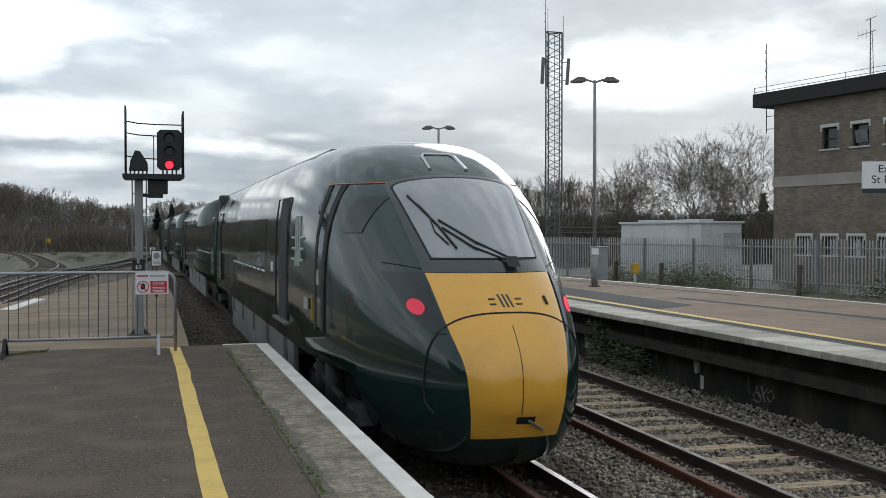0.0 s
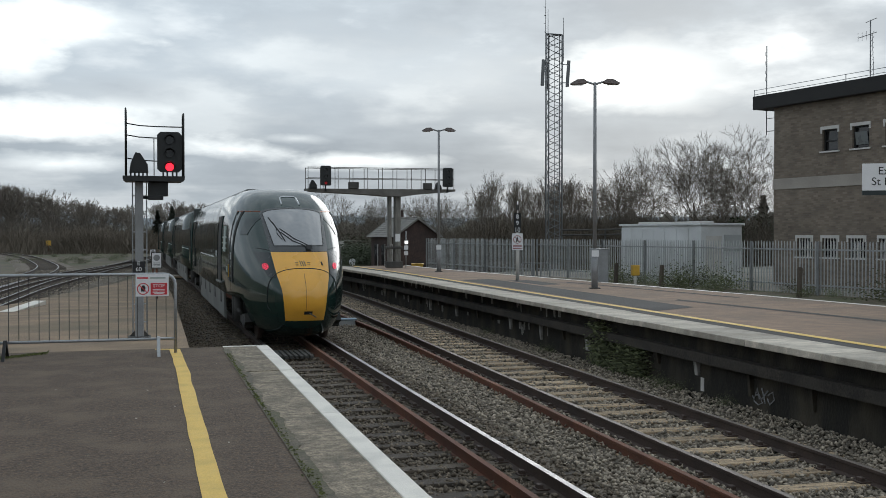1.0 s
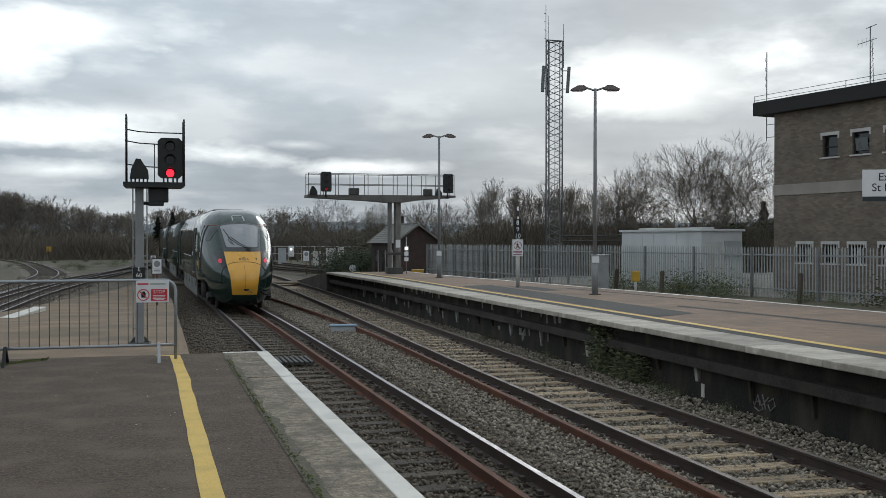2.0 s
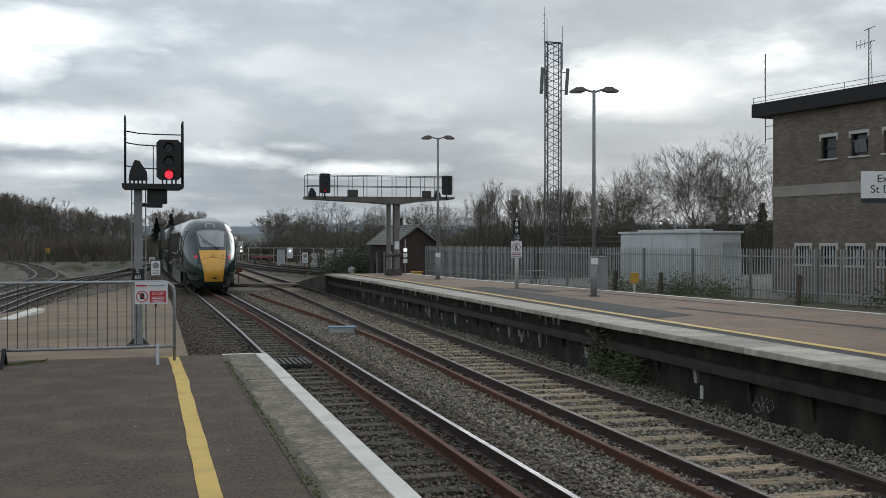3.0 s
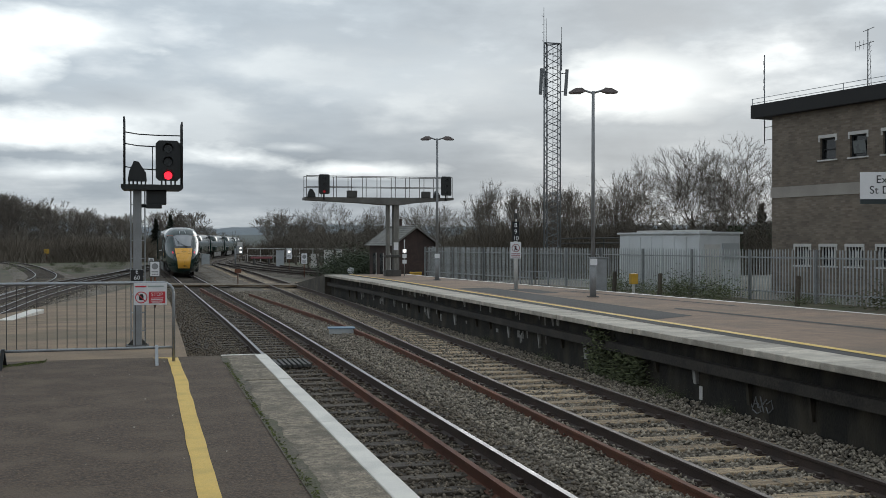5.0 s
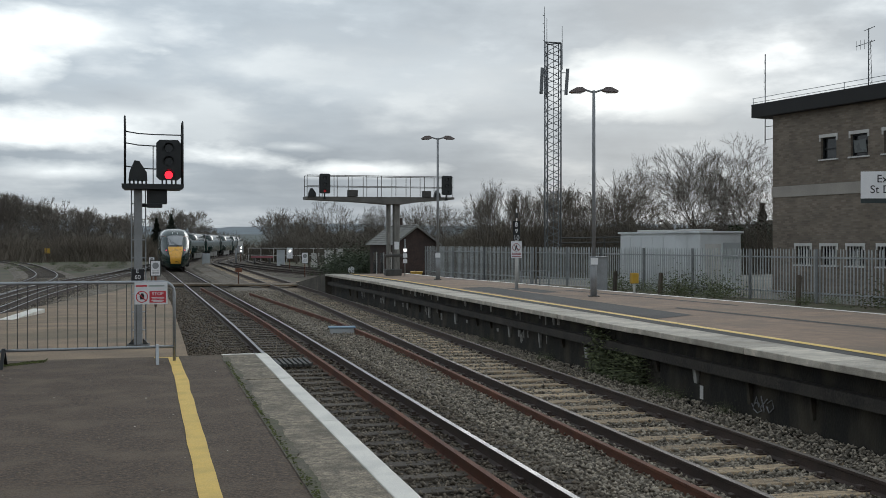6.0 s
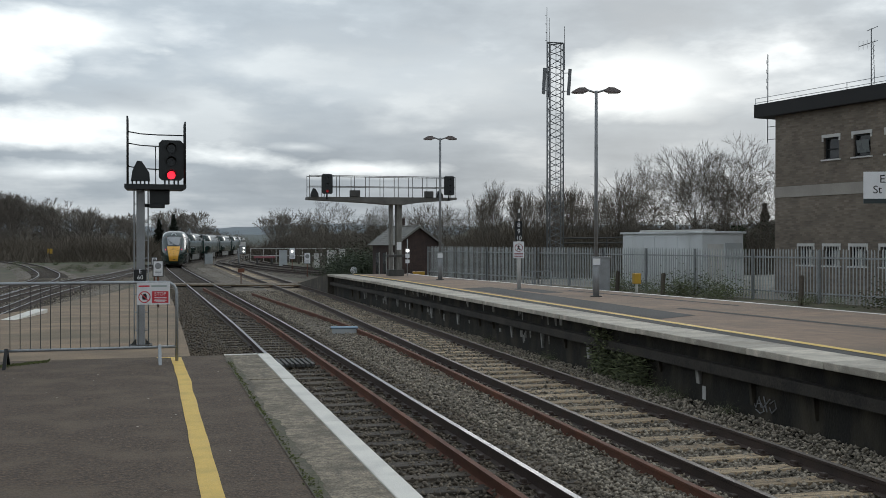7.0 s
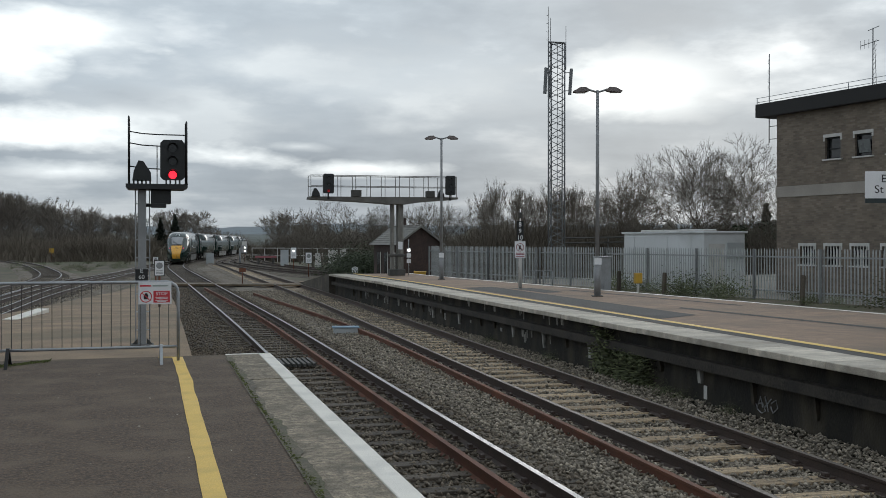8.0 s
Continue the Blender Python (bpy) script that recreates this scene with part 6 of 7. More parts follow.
    resize(root, 1.243, 1.0, 0.966)
    root.matrix_world = pose(*spot(24.6, 24.7), 0, 0, 0, -80.4)
    # aerials
    for k, (x, y, z0, z1, dip) in enumerate(((0.05, 0.35, 5.9, 9.75, True), (4.35, 0.4, 7.52, 9.85, False))):
        an = empty("roof_aerial", "thin radio aerial mast on the control building", "aerial")
        bm = bmesh.new()
        tube(bm, [(0, 0, z0), (0, 0, z1)], 0.022, n=6)
        if dip:
            for z in (9.3, 8.9, 8.5, 8.2):
                tube(bm, [(0, 0, z), (-0.07, 0, z + 0.05), (-0.07, 0, z + 0.2)], 0.012, n=4)
            for z in (6.05, 6.6):
                tube(bm, [(0, 0, z), (0.45, 0, z)], 0.015, n=4)
        else:
            for dx in (-0.09, 0.09):
                tube(bm, [(dx, 0.1, z0), (dx * 0.4, 0.05, z1 - 0.5)], 0.014, n=4)
            for i in range(9):
                z = z0 + 0.1 + i * 0.2
                tube(bm, [(-0.08, 0.1, z), (0.08, 0.1, z + 0.2)], 0.008, n=4)
            for z, ln in ((9.3, 0.6), (9.84, 0.22)):
                tube(bm, [(-ln, 0, z - 0.05), (0.3, 0, z + 0.03)], 0.014, n=4)
                for i in range(4):
                    xx = -ln + i * 0.2
                    if z < 9.5:
                        tube(bm, [(xx, 0, z - 0.2), (xx, 0, z + 0.15)], 0.009, n=4)
        part("mast", bm, M["mast_steel"], an)
        resize(an, 0.966)
        an.matrix_world = root.matrix_world @ pose(x * 1.243, y, 0)


M["sash"] = material("pale_sash", (0.16, 0.17, 0.17), 0.3, var=0.05)
control_building()


# ---- radio mast ----
def lattice_mast():
    root = empty("radio_mast", "tall galvanised lattice radio mast with panel antennas", "radio mast")
    H, z0 = 13.72, -0.7
    r = 0.56
    legs = [Vector((r * cos(a), r * sin(a))) for a in (radians(200), radians(340), radians(95))]
    for lx, ly in legs:
        bm = bmesh.new()
        tube(bm, [(lx, ly, z0), (lx, ly, H)], 0.05, n=6)
        part("leg", bm, M["mast_steel"], root)
    n = 17
    step = (H - z0) / n
    for f in range(3):
        a, b = legs[f], legs[(f + 1) % 3]
        bm = bmesh.new()
        for i in range(n):
            z = z0 + i * step
            m_ = z + step / 2
            tube(bm, [(a.x, a.y, z), (b.x, b.y, m_)], 0.022, n=4)
            tube(bm, [(b.x, b.y, m_), (a.x, a.y, z + step)], 0.022, n=4)
        tube(bm, [(a.x, a.y, H), (b.x, b.y, H)], 0.04, n=4)
        part("bracing", bm, M["mast_steel"], root)
    for ang in (200, 340, 95):
        c, s = cos(radians(ang)), sin(radians(ang))
        bm = bmesh.new()
        box(bm, -0.10, 0.10, -0.06, 0.06, 0, 1.6, bevel=0.02)
        an = part("panel_antenna", bm, M["mast_steel"], root)
        an.matrix_basis = pose(c * 0.86, s * 0.86, 10.55, 0, 4 * c, ang)
        bm = bmesh.new()
        for z in (10.8, 11.9):
            tube(bm, [(c * 0.5, s * 0.5, z), (c * 0.85, s * 0.85, z)], 0.025, n=4)
        part("antenna_bracket", bm, M["mast_steel"], root)
    for x, y, za, zb in ((-0.55, -0.2, 13.0, 15.85), (-0.2, 0.3, 12.0, 15.3), (0.62, -0.15, 12.1, 14.75)):
        bm = bmesh.new()
        tube(bm, [(x, y, za), (x, y, zb)], 0.03, n=5, r_end=0.015)
        if x < -0.5:
            for z in (13.8, 14.3, 14.8, 15.3):
                tube(bm, [(x, y, z), (x - 0.12, y, z + 0.03)], 0.015, n=4)
        part("whip_aerial", bm, M["mast_steel"], root)
    bm = bmesh.new()
    for i in range(40):
        tube(bm, [(0.12, 0.0, z0 + 0.35 * i), (0.4, -0.1, z0 + 0.35 * i)], 0.012, n=4)
    tube(bm, [(0.12, 0.0, z0), (0.12, 0.0, H)], 0.02, n=4)
    tube(bm, [(0.4, -0.1, z0), (0.4, -0.1, H)], 0.035, n=4)
    part("ladder", bm, M["mast_steel"], root)
    set_down(root, 22.95, 39.4, 0, 0)
    tray = empty("cable_tray", "dark raised cable tray leading to the mast", "cable tray")
    bm = bmesh.new()
    for z in (1.55, 1.85):
        tube(bm, [(0.4, 0, z), (2.5, -1.6, z + 0.03), (6.0, -6.0, z + 0.12)], 0.05, n=5)
    part("rail", bm, M["dark_steel"], tray)
    for i in range(5):
        bm = bmesh.new()
        t_ = i / 4
        tube(bm, [(2.5 + 3.5 * t_, -1.6 - 4.4 * t_, -0.65), (2.5 + 3.5 * t_, -1.6 - 4.4 * t_, 1.9)], 0.05, n=5)
        part("post", bm, M["dark_steel"], tray)
    set_down(tray, 22.95, 39.0, 0, 0)


lattice_mast()


# ---- brick hut ----
def brick_hut():
    root = empty("brick_hut", "small dark red brick hut with a slate gable roof", "hut")
    W, D, Z0, ZE, ZA = 2.75, 5.0, -1.3, 1.6, 2.66
    bm = bmesh.new()
    prism(bm, [(-W / 2, Z0), (W / 2, Z0), (W / 2, ZE), (0, ZA - 0.06), (-W / 2, ZE)], 0.0, 0.25, "y")
    part("gable_wall", bm, M["hut_wall"], root)
    bm = bmesh.new()
    prism(bm, [(-W / 2, Z0), (W / 2, Z0), (W / 2, ZE), (0, ZA - 0.06), (-W / 2, ZE)], D - 0.25, D, "y")
    part("gable_wall", bm, M["hut_wall"], root)
    for s in (-1, 1):
        bm = bmesh.new()
        xa, xb = sorted((s * W / 2, s * (W / 2 - 0.25)))
        box(bm, xa, xb, 0.251, D - 0.251, Z0, ZE)
        part("wall", bm, M["hut_wall"], root)
    for s in (-1, 1):
        rows = 9
        for i in range(rows):
            u0, u1 = i / rows, (i + 1) / rows + 0.03
            xe, ze = s * (W / 2 + 0.28), ZE - 0.20
            pa = (xe * (1 - u0), ze + (ZA - ze) * u0 + 0.012)
            pb = (xe * (1 - min(1, u1)), ze + (ZA - ze) * min(1, u1))
            bm = bmesh.new()
            k = 1
            for j in range(k):
                y0 = -0.25 + (D + 0.5) * j / k
                y1 = y0 + (D + 0.5) / k - 0.012
                V = [bm.verts.new(q) for q in ((pa[0], y0, pa[1] + 0.02), (pa[0], y1, pa[1] + 0.02), (pb[0], y1, pb[1] + 0.01), (pb[0], y0, pb[1] + 0.01), (pa[0], y0, pa[1]), (pa[0], y1, pa[1]))]
                bm.faces.new(V[:4])
                bm.faces.new((V[0], V[1], V[5], V[4]))
            part("slate_course", bm, M["slate"], root)
        for yy in (-0.26, D + 0.2):
            bm = bmesh.new()
            prism(bm, [(s * (W / 2 + 0.3), ZE - 0.24), (s * (W / 2 + 0.3), ZE - 0.12), (0, ZA + 0.02), (0, ZA - 0.12)], yy, yy + 0.05, "y")
            part("barge_board", bm, M["slate"], root)
    bm = bmesh.new()
    box(bm, -0.09, 0.09, -0.26, D + 0.26, ZA - 0.03, ZA + 0.06, bevel=0.02)
    part("ridge", bm, M["slate"], root)
    bm = bmesh.new()
    box(bm, -0.22, 0.22, 3.0, 3.5, ZA - 0.2, ZA + 0.55, bevel=0.02)
    part("chimney", bm, M["hut_wall"], root)
    for y in (0.8, 2.2, 3.6):
        bm = bmesh.new()
        box(bm, -W / 2 - 0.02, -W / 2 - 0.001, y, y + 0.7, -0.5, 0.9)
        w = part("window", bm, M["pane"], root)
        bm = bmesh.new()
        box(bm, -W / 2 - 0.05, -W / 2 - 0.021, y - 0.07, y - 0.001, -0.55, 0.95)
        box(bm, -W / 2 - 0.07, -W / 2 - 0.021, y - 0.07, y + 0.77, -0.6, -0.52)
        part("frame", bm, M["frame_white"], w)
    set_down(root, 16.05, 44.6, 0, 7)


brick_hut()


# ---- far trackside things ----
def railing(p0, p1, z, h, label, name="white_railing", mat="frame_white", every=2.2):
    root = empty(name, label, "railing")
    a, b = Vector((*spot(*p0), z)), Vector((*spot(*p1), z))
    ln = (b - a).length
    for zz in (h, h * 0.5):
        bm = bmesh.new()
        tube(bm, [(0, 0, zz), (ln, 0, zz)], 0.05, n=5)
        part("rail", bm, M[mat], root)
    k = int(ln / every)
    for i in range(k + 1):
        bm = bmesh.new()
        tube(bm, [(ln * i / k, 0, 0), (ln * i / k, 0, h)], 0.05, n=5)
        part("post", bm, M[mat], root)
    root.matrix_world = Matrix.Translation(a) @ pose(0, 0, 0, 0, 0, math.degrees(atan2((b - a).y, (b - a).x)))


railing((14.0, 112.0), (30.0, 96.0), -1.3, 2.0, "white handrail on posts beside the far sidings")


def buffer_stop():
    root = empty("buffer_stop", "red painted buffer stop at the end of a siding", "buffer stop")
    bm = bmesh.new()
    box(bm, -1.3, 1.3, -0.15, 0.15, 0.95, 1.2, bevel=0.03)
    part("beam", bm, M["mark_red"], root)
    for s in (-1, 1):
        bm = bmesh.new()
        prism(bm, [(-0.15, 0), (0.15, 0), (0.15, 1.0), (-0.15, 1.0)], s * 0.9 - 0.1, s * 0.9 + 0.1, "x")
        prism(bm, [(0.15, 1.0), (0.15, 0.8), (1.6, 0), (1.9, 0)], s * 0.9 - 0.08, s * 0.9 + 0.08, "x")
        part("strut", bm, M["dark_steel"], root)
    set_down(root, 13.2, 92.5, -1.3, -12)


buffer_stop()


def roundel(x, y, z, text, d, h):
    root = empty("speed_roundel", "round white speed board low beside the track", "speed sign")
    bm = bmesh.new()
    tube(bm, [(0, 0, 0), (0, 0, h)], 0.03, n=6)
    part("post", bm, M["dark_steel"], root)
    bm = bmesh.new()
    tube(bm, [(0, -0.06, h), (0, -0.04, h)], d / 2, n=20)
    pl = part("plate", bm, M["plate_white"], root)
    words("lettering", text, d * 0.6, M["mark_grey"], pl, pose(0, -0.065, h) @ pose(0, 0, 0, 90), 0.002)
    set_down(root, x, y, z, -15)


roundel(14.9, 56.3, -1.32, "20", 0.55, 0.75)


def marker_post(x, y, z, h, label, mat, w=0.28, hh=0.28):
    root = empty("marker_post", label, "marker post")
    bm = bmesh.new()
    tube(bm, [(0, 0, 0), (0, 0, h)], 0.03, n=6)
    part("post", bm, M["rust"], root)
    bm = bmesh.new()
    box(bm, -w / 2, w / 2, -0.05, -0.03, h - hh, h + 0.02, bevel=0.005)
    part("plate", bm, M[mat], root)
    set_down(root, x, y, z, 0)


marker_post(5.2, 46.2, -0.95, 0.95, "rusty marker post beside the crossing", "rust", 0.4, 0.22)
marker_post(-13.2, 120.0, -1.32, 2.0, "small yellow marker board beside the branch line", "bin_yellow", 0.7, 0.7)
marker_post(12.2, 106.0, -1.32, 3.0, "white distance board on a post", "frame_white", 0.7, 0.8)


def far_signal():
    root = empty("position_light", "low grey post with two lit white signal lamps", "railway signal")
    bm = bmesh.new()
    tube(bm, [(0, 0, 0), (0, 0, 2.2)], 0.12, n=8)
    box(bm, 0.1, 0.9, -0.15, 0.15, 1.5, 2.5, bevel=0.05)
    part("post", bm, M["post_grey"], root)
    for z in (1.8, 2.25):
        bm = bmesh.new()
        tube(bm, [(0.6, -0.16, z), (0.6, -0.2, z)], 0.10, n=12)
        part("lamp", bm, M["lamp_white"], root, "lit white lamp")
    set_down(root, 10.4, 95.0, -1.32, 0)


far_signal()


# ---- on the platform wall ----
def wall_marks():
    sign = empty("wall_plate", "small pale metal plate fixed to the platform wall", "plate")
    bm = bmesh.new()
    box(bm, -0.012, 0.0, -0.05, 0.05, -0.11, 0.11, bevel=0.003)
    part("plate", bm, M["frame_white"], sign)
    sign.matrix_world = pose(at_y(EDGE2, 15.0) + 0.292, 15.0, -0.90)
    g = empty("graffiti_tag", "white sprayed scribble on the platform wall", "graffiti", kind="structure")
    x = at_y(EDGE2, 13.2) + 0.285
    for k, pts in enumerate(([(0.26, 0.02), (0.20, -0.10), (0.14, 0.06), (0.10, -0.08)], [(0.20, -0.12), (0.12, -0.16), (0.05, -0.12), (0.10, -0.02), (0.18, -0.04)],
                             [(0.06, 0.08), (0.0, -0.12)], [(0.07, -0.08), (-0.05, 0.06)], [(-0.05, 0.0), (-0.13, 0.06), (-0.16, -0.04), (-0.08, -0.12), (-0.04, -0.04)])):
        bm = bmesh.new()
        tube(bm, [(0, a, b) for a, b in pts], 0.009, n=5)
        part("stroke", bm, M["graffiti"], g)
    resize(g, 1.0, 1.45, 1.1)
    g.matrix_world = pose(x, 13.2, -0.80)


M["graffiti"] = material("faded_white_spray", (0.22, 0.22, 0.22), 0.8, var=0.3, scale=20)
wall_marks()

# ---- ballast stones ----
def stones(name, spots, mat, size, label, seed):
    """Loose broken stones at (x, y, z) spots, joined into one heap."""
    rng = np.random.default_rng(seed)
    n = len(spots)
    base = np.array([(1, 0, 0), (-1, 0, 0), (0, 1, 0), (0, -1, 0), (0, 0, 0.8), (0, 0, -0.8)], float)
    tri = np.array([(0, 2, 4), (2, 1, 4), (1, 3, 4), (3, 0, 4), (2, 0, 5), (1, 2, 5), (3, 1, 5), (0, 3, 5)])
    sp = np.array(spots, float)
    v = base[None] * rng.uniform(0.55, 1.25, (n, 6, 1)) * (size * rng.uniform(0.6, 1.35, (n, 1, 1)))
    v += rng.normal(0, 0.18 * size, v.shape)
    a, b = rng.uniform(0, 2 * pi, n), rng.uniform(-0.7, 0.7, n)
    ca, sa, cb, sb = np.cos(a), np.sin(a), np.cos(b), np.sin(b)
    x = v[..., 0] * ca[:, None] - v[..., 1] * sa[:, None]
    y = v[..., 0] * sa[:, None] + v[..., 1] * ca[:, None]
    z = v[..., 2] * cb[:, None] + y * sb[:, None] * 0.6
    out = np.stack([x, y, z], -1) + sp[:, None]
    faces = (tri[None] + 6 * np.arange(n)[:, None, None]).reshape(-1, 3)
    me = bpy.data.meshes.new(name)
    me.vertices.add(n * 6)
    me.vertices.foreach_set("co", out.reshape(-1))
    me.loops.add(faces.size)
    me.loops.foreach_set("vertex_index", faces.reshape(-1).astype(np.int32))
    me.polygons.add(len(faces))
    me.polygons.foreach_set("loop_start", np.arange(0, faces.size, 3, dtype=np.int32))
    me.update(calc_edges=True)
    me.materials.append(mat)
    return tagged(new(name, me), label, "ballast", kind="stuff")


def scatter(y0, y1, lo, hi, density, z, seed, skip=None):
    rng = np.random.default_rng(seed)
    out = []
    y = y0
    while y < y1:
        a, b = lo(y), hi(y)
        for _ in range(int((b - a) * density * 0.25 + rng.random())):
            px, py = a + (b - a) * rng.random(), y + 0.25 * rng.random()
            if skip and skip(px, py):
                continue
            out.append((px, py, z + rng.uniform(-0.02, 0.03)))
        y += 0.25
    return out


t1, t2, e2 = (lambda y: at_y(T1, y)), (lambda y: at_y(T2, y)), (lambda y: at_y(EDGE2, y))
grey, oily = [], []
for ya, yb, dens, sd in ((4.6, 10, 520, 1), (10, 17, 440, 2), (17, 28, 260, 3), (28, 56, 110, 4)):
    grey += scatter(ya, yb, lambda y: t1(y) + 1.30, lambda y: t2(y) - 0.84, dens, -1.06, sd)
    grey += scatter(ya, yb, lambda y: t2(y) - 0.70, lambda y: t2(y) + 0.70, dens * 0.9, -1.093, sd + 10)
    grey += scatter(ya, yb, lambda y: t2(y) + 0.84, lambda y: e2(y) + 0.28, dens * 0.9, -1.07, sd + 20)
    oily += scatter(ya, yb, lambda y: t1(y) - 0.70, lambda y: t1(y) + 0.70, dens * 0.7, -1.086, sd + 30)
    oily += scatter(ya, yb, lambda y: t1(y) + 0.84, lambda y: t1(y) + 1.32, dens, -1.07, sd + 40)
for ya, yb, dens, sd in ((14.5, 26, 260, 51), (26, 60, 90, 52)):
    oily += scatter(ya, yb, lambda y: 0.62, lambda y: t1(y) - 0.84, dens, -1.07, sd)
for path_, sd in ((LEFT_A, 61), (LEFT_B, 62)):
    grey += scatter(34, 80, lambda y: at_y(path_, y) - 1.9, lambda y: at_y(path_, y) + 1.9, 34, -1.07, sd)
stones("ballast_stones", grey, M["stones"], 0.030, "loose grey granite ballast stones", 5)
stones("ballast_stones", oily, M["stones_dark"], 0.030, "dark oily ballast stones round the rails", 6)


# ---- bare trees ----
def bare_tree_mesh(name, seed, height, wide, levels, mat="bark", up=0.06, min_r=0.008, twigs=3):
    """A leafless crown: forking limbs with side shoots and a fringe of fine twigs; wide is the fork angle in degrees."""
    rnd = random.Random(seed)
    V, Fc = [], []

    def turn(d, deg):
        a = d.orthogonal().normalized()
        b = d.cross(a)
        w = rnd.uniform(0, 2 * pi)
        return (d * cos(radians(deg)) + (a * cos(w) + b * sin(w)) * sin(radians(deg))).normalized()

    def seg(p, q, r0, r1):
        d = (q - p).normalized()
        a = d.orthogonal().normalized()
        b = d.cross(a)
        o = len(V)
        for c, r in ((p, r0), (q, r1)):
            for k in range(3):
                w = 2 * pi * k / 3
                V.append(tuple(c + (a * cos(w) + b * sin(w)) * r))
        for k in range(3):
            j = (k + 1) % 3
            Fc.append((o + k, o + j, o + 3 + j, o + 3 + k))

    def twig(p, q, r):
        d = (q - p).normalized()
        a = d.orthogonal().normalized()
        b = d.cross(a)
        o = len(V)
        V.extend(tuple(p + (a * cos(w) + b * sin(w)) * r) for w in (0, 2.1, 4.2))
        V.append(tuple(q))
        Fc.extend(((o, o + 1, o + 3), (o + 1, o + 2, o + 3), (o + 2, o, o + 3)))

    def grow(p, d, ln, r, lev):
        n = 3 if lev > 2 else 2
        for i in range(n):
            d = (turn(d, rnd.uniform(2, 11)) + Vector((0, 0, up))).normalized()
            q = p + d * (ln / n)
            r2 = max(min_r, r * 0.88)
            seg(p, q, max(r, min_r), r2)
            p, r = q, r2
            if lev > 1 and i < n - 1:
                if rnd.random() < 0.8:
                    grow(p, turn(d, rnd.uniform(30, 55)), ln * rnd.uniform(0.5, 0.75), r * 0.5, lev - 2)
            elif lev <= 1:
                twig(p, p + turn(d, rnd.uniform(20, 60)) * ln * rnd.uniform(0.4, 0.8), min_r * 0.8)
        if lev <= 0:
            for _ in range(twigs):
                twig(p, p + (turn(d, rnd.uniform(8, 45)) + Vector((0, 0, up))).normalized() * ln * rnd.uniform(0.5, 1.0), min_r * 0.8)
            return
        for _ in range(rnd.choice((2, 2, 3))):
            grow(p, turn(d, rnd.uniform(0.45, 1.1) * wide), ln * rnd.uniform(0.70, 0.88), r * rnd.uniform(0.62, 0.76), lev - 1)
    grow(Vector((0, 0, -0.3)), Vector((rnd.gauss(0, 0.04), rnd.gauss(0, 0.04), 1)).normalized(), height * 0.25, height * 0.017, levels)
    top = max(v[2] for v in V)
    k = height / top
    V = [(x * k, y * k, z * k) for x, y, z in V]
    me = bpy.data.meshes.new(name)
    me.from_pydata(V, [], Fc)
    me.update()
    me.materials.append(M[mat])
    return me


def leaf_cloud_mesh(name, seed, count, shape, leaf, mat, flat=0.6):
    """Many small leaves or twig tufts in a rough lump; shape(rnd) gives a place."""
    rnd = random.Random(seed)
    V, Fc = [], []
    for _ in range(count):
        p = Vector(shape(rnd))
        d = Vector((rnd.gauss(0, 1), rnd.gauss(0, 1), rnd.gauss(0, flat))).normalized()
        a = d.orthogonal().normalized()
        s = leaf * rnd.uniform(0.6, 1.5)
        o = len(V)
        V += [tuple(p - d * s), tuple(p + a * s * 0.45), tuple(p + d * s), tuple(p - a * s * 0.45)]
        Fc.append((o, o + 1, o + 2, o + 3))
    me = bpy.data.meshes.new(name)
    me.from_pydata(V, [], Fc)
    me.update()
    me.materials.append(M[mat])
    return me


def twig_clump_mesh(name, seed, count, w, h, mat, r=0.012):
    """A thicket: many upright bending stems."""
    rnd = random.Random(seed)
    V, Fc = [], []
    for _ in range(count):
        x, y = rnd.gauss(0, w * 0.5), rnd.gauss(0, w * 0.5)
        p = Vector((x, y, 0))
        d = Vector((rnd.gauss(0, 0.28), rnd.gauss(0, 0.28), 1)).normalized()
        hh = h * rnd.uniform(0.35, 1.0) * max(0.35, 1 - (x * x + y * y) / (w * w * 2.2))
        rr = r * rnd.uniform(0.7, 1.5)
        n = 3
        prev = None
        for i in range(n + 1):
            k = rr * (1 - 0.75 * i / n)
            o = len(V)
            V += [tuple(p + Vector((k, 0, 0))), tuple(p + Vector((-k * 0.5, k * 0.87, 0))), tuple(p + Vector((-k * 0.5, -k * 0.87, 0)))]
            if i:
                for j in range(3):
                    Fc.append((o - 3 + j, o - 3 + (j + 1) % 3, o + (j + 1) % 3, o + j))
            d = (d + Vector((rnd.gauss(0, 0.25), rnd.gauss(0, 0.25), 0.05))).normalized()
            p = p + d * hh / n
    me = bpy.data.meshes.new(name)
    me.from_pydata(V, [], Fc)
    me.update()
    me.materials.append(M[mat])
    return me


def polar(deg, dist):
    return spot(sin(radians(deg)) * dist, cos(radians(deg)) * dist)


GRAND = [bare_tree_mesh("crown", sd, 10.0, w, 7, up=0.05, min_r=0.007, twigs=2) for sd, w in ((43, 36), (44, 40), (47, 38))]
TREES = [bare_tree_mesh("crown", sd, 10.0, w, 6, up=u, min_r=0.010) for sd, w, u in ((11, 36, 0.04), (12, 33, 0.07), (17, 38, 0.03), (19, 34, 0.05))]
FARTREES = [bare_tree_mesh("crown", sd, 9.0, w, 5, "bark_hazed", 0.06, 0.022, 4) for sd, w in ((21, 38), (22, 34), (23, 30))]
POPLARS = [bare_tree_mesh("crown", sd, 9.0, 20, 5, "bark", up=0.16, min_r=0.011, twigs=3) for sd in (31, 33, 36)]


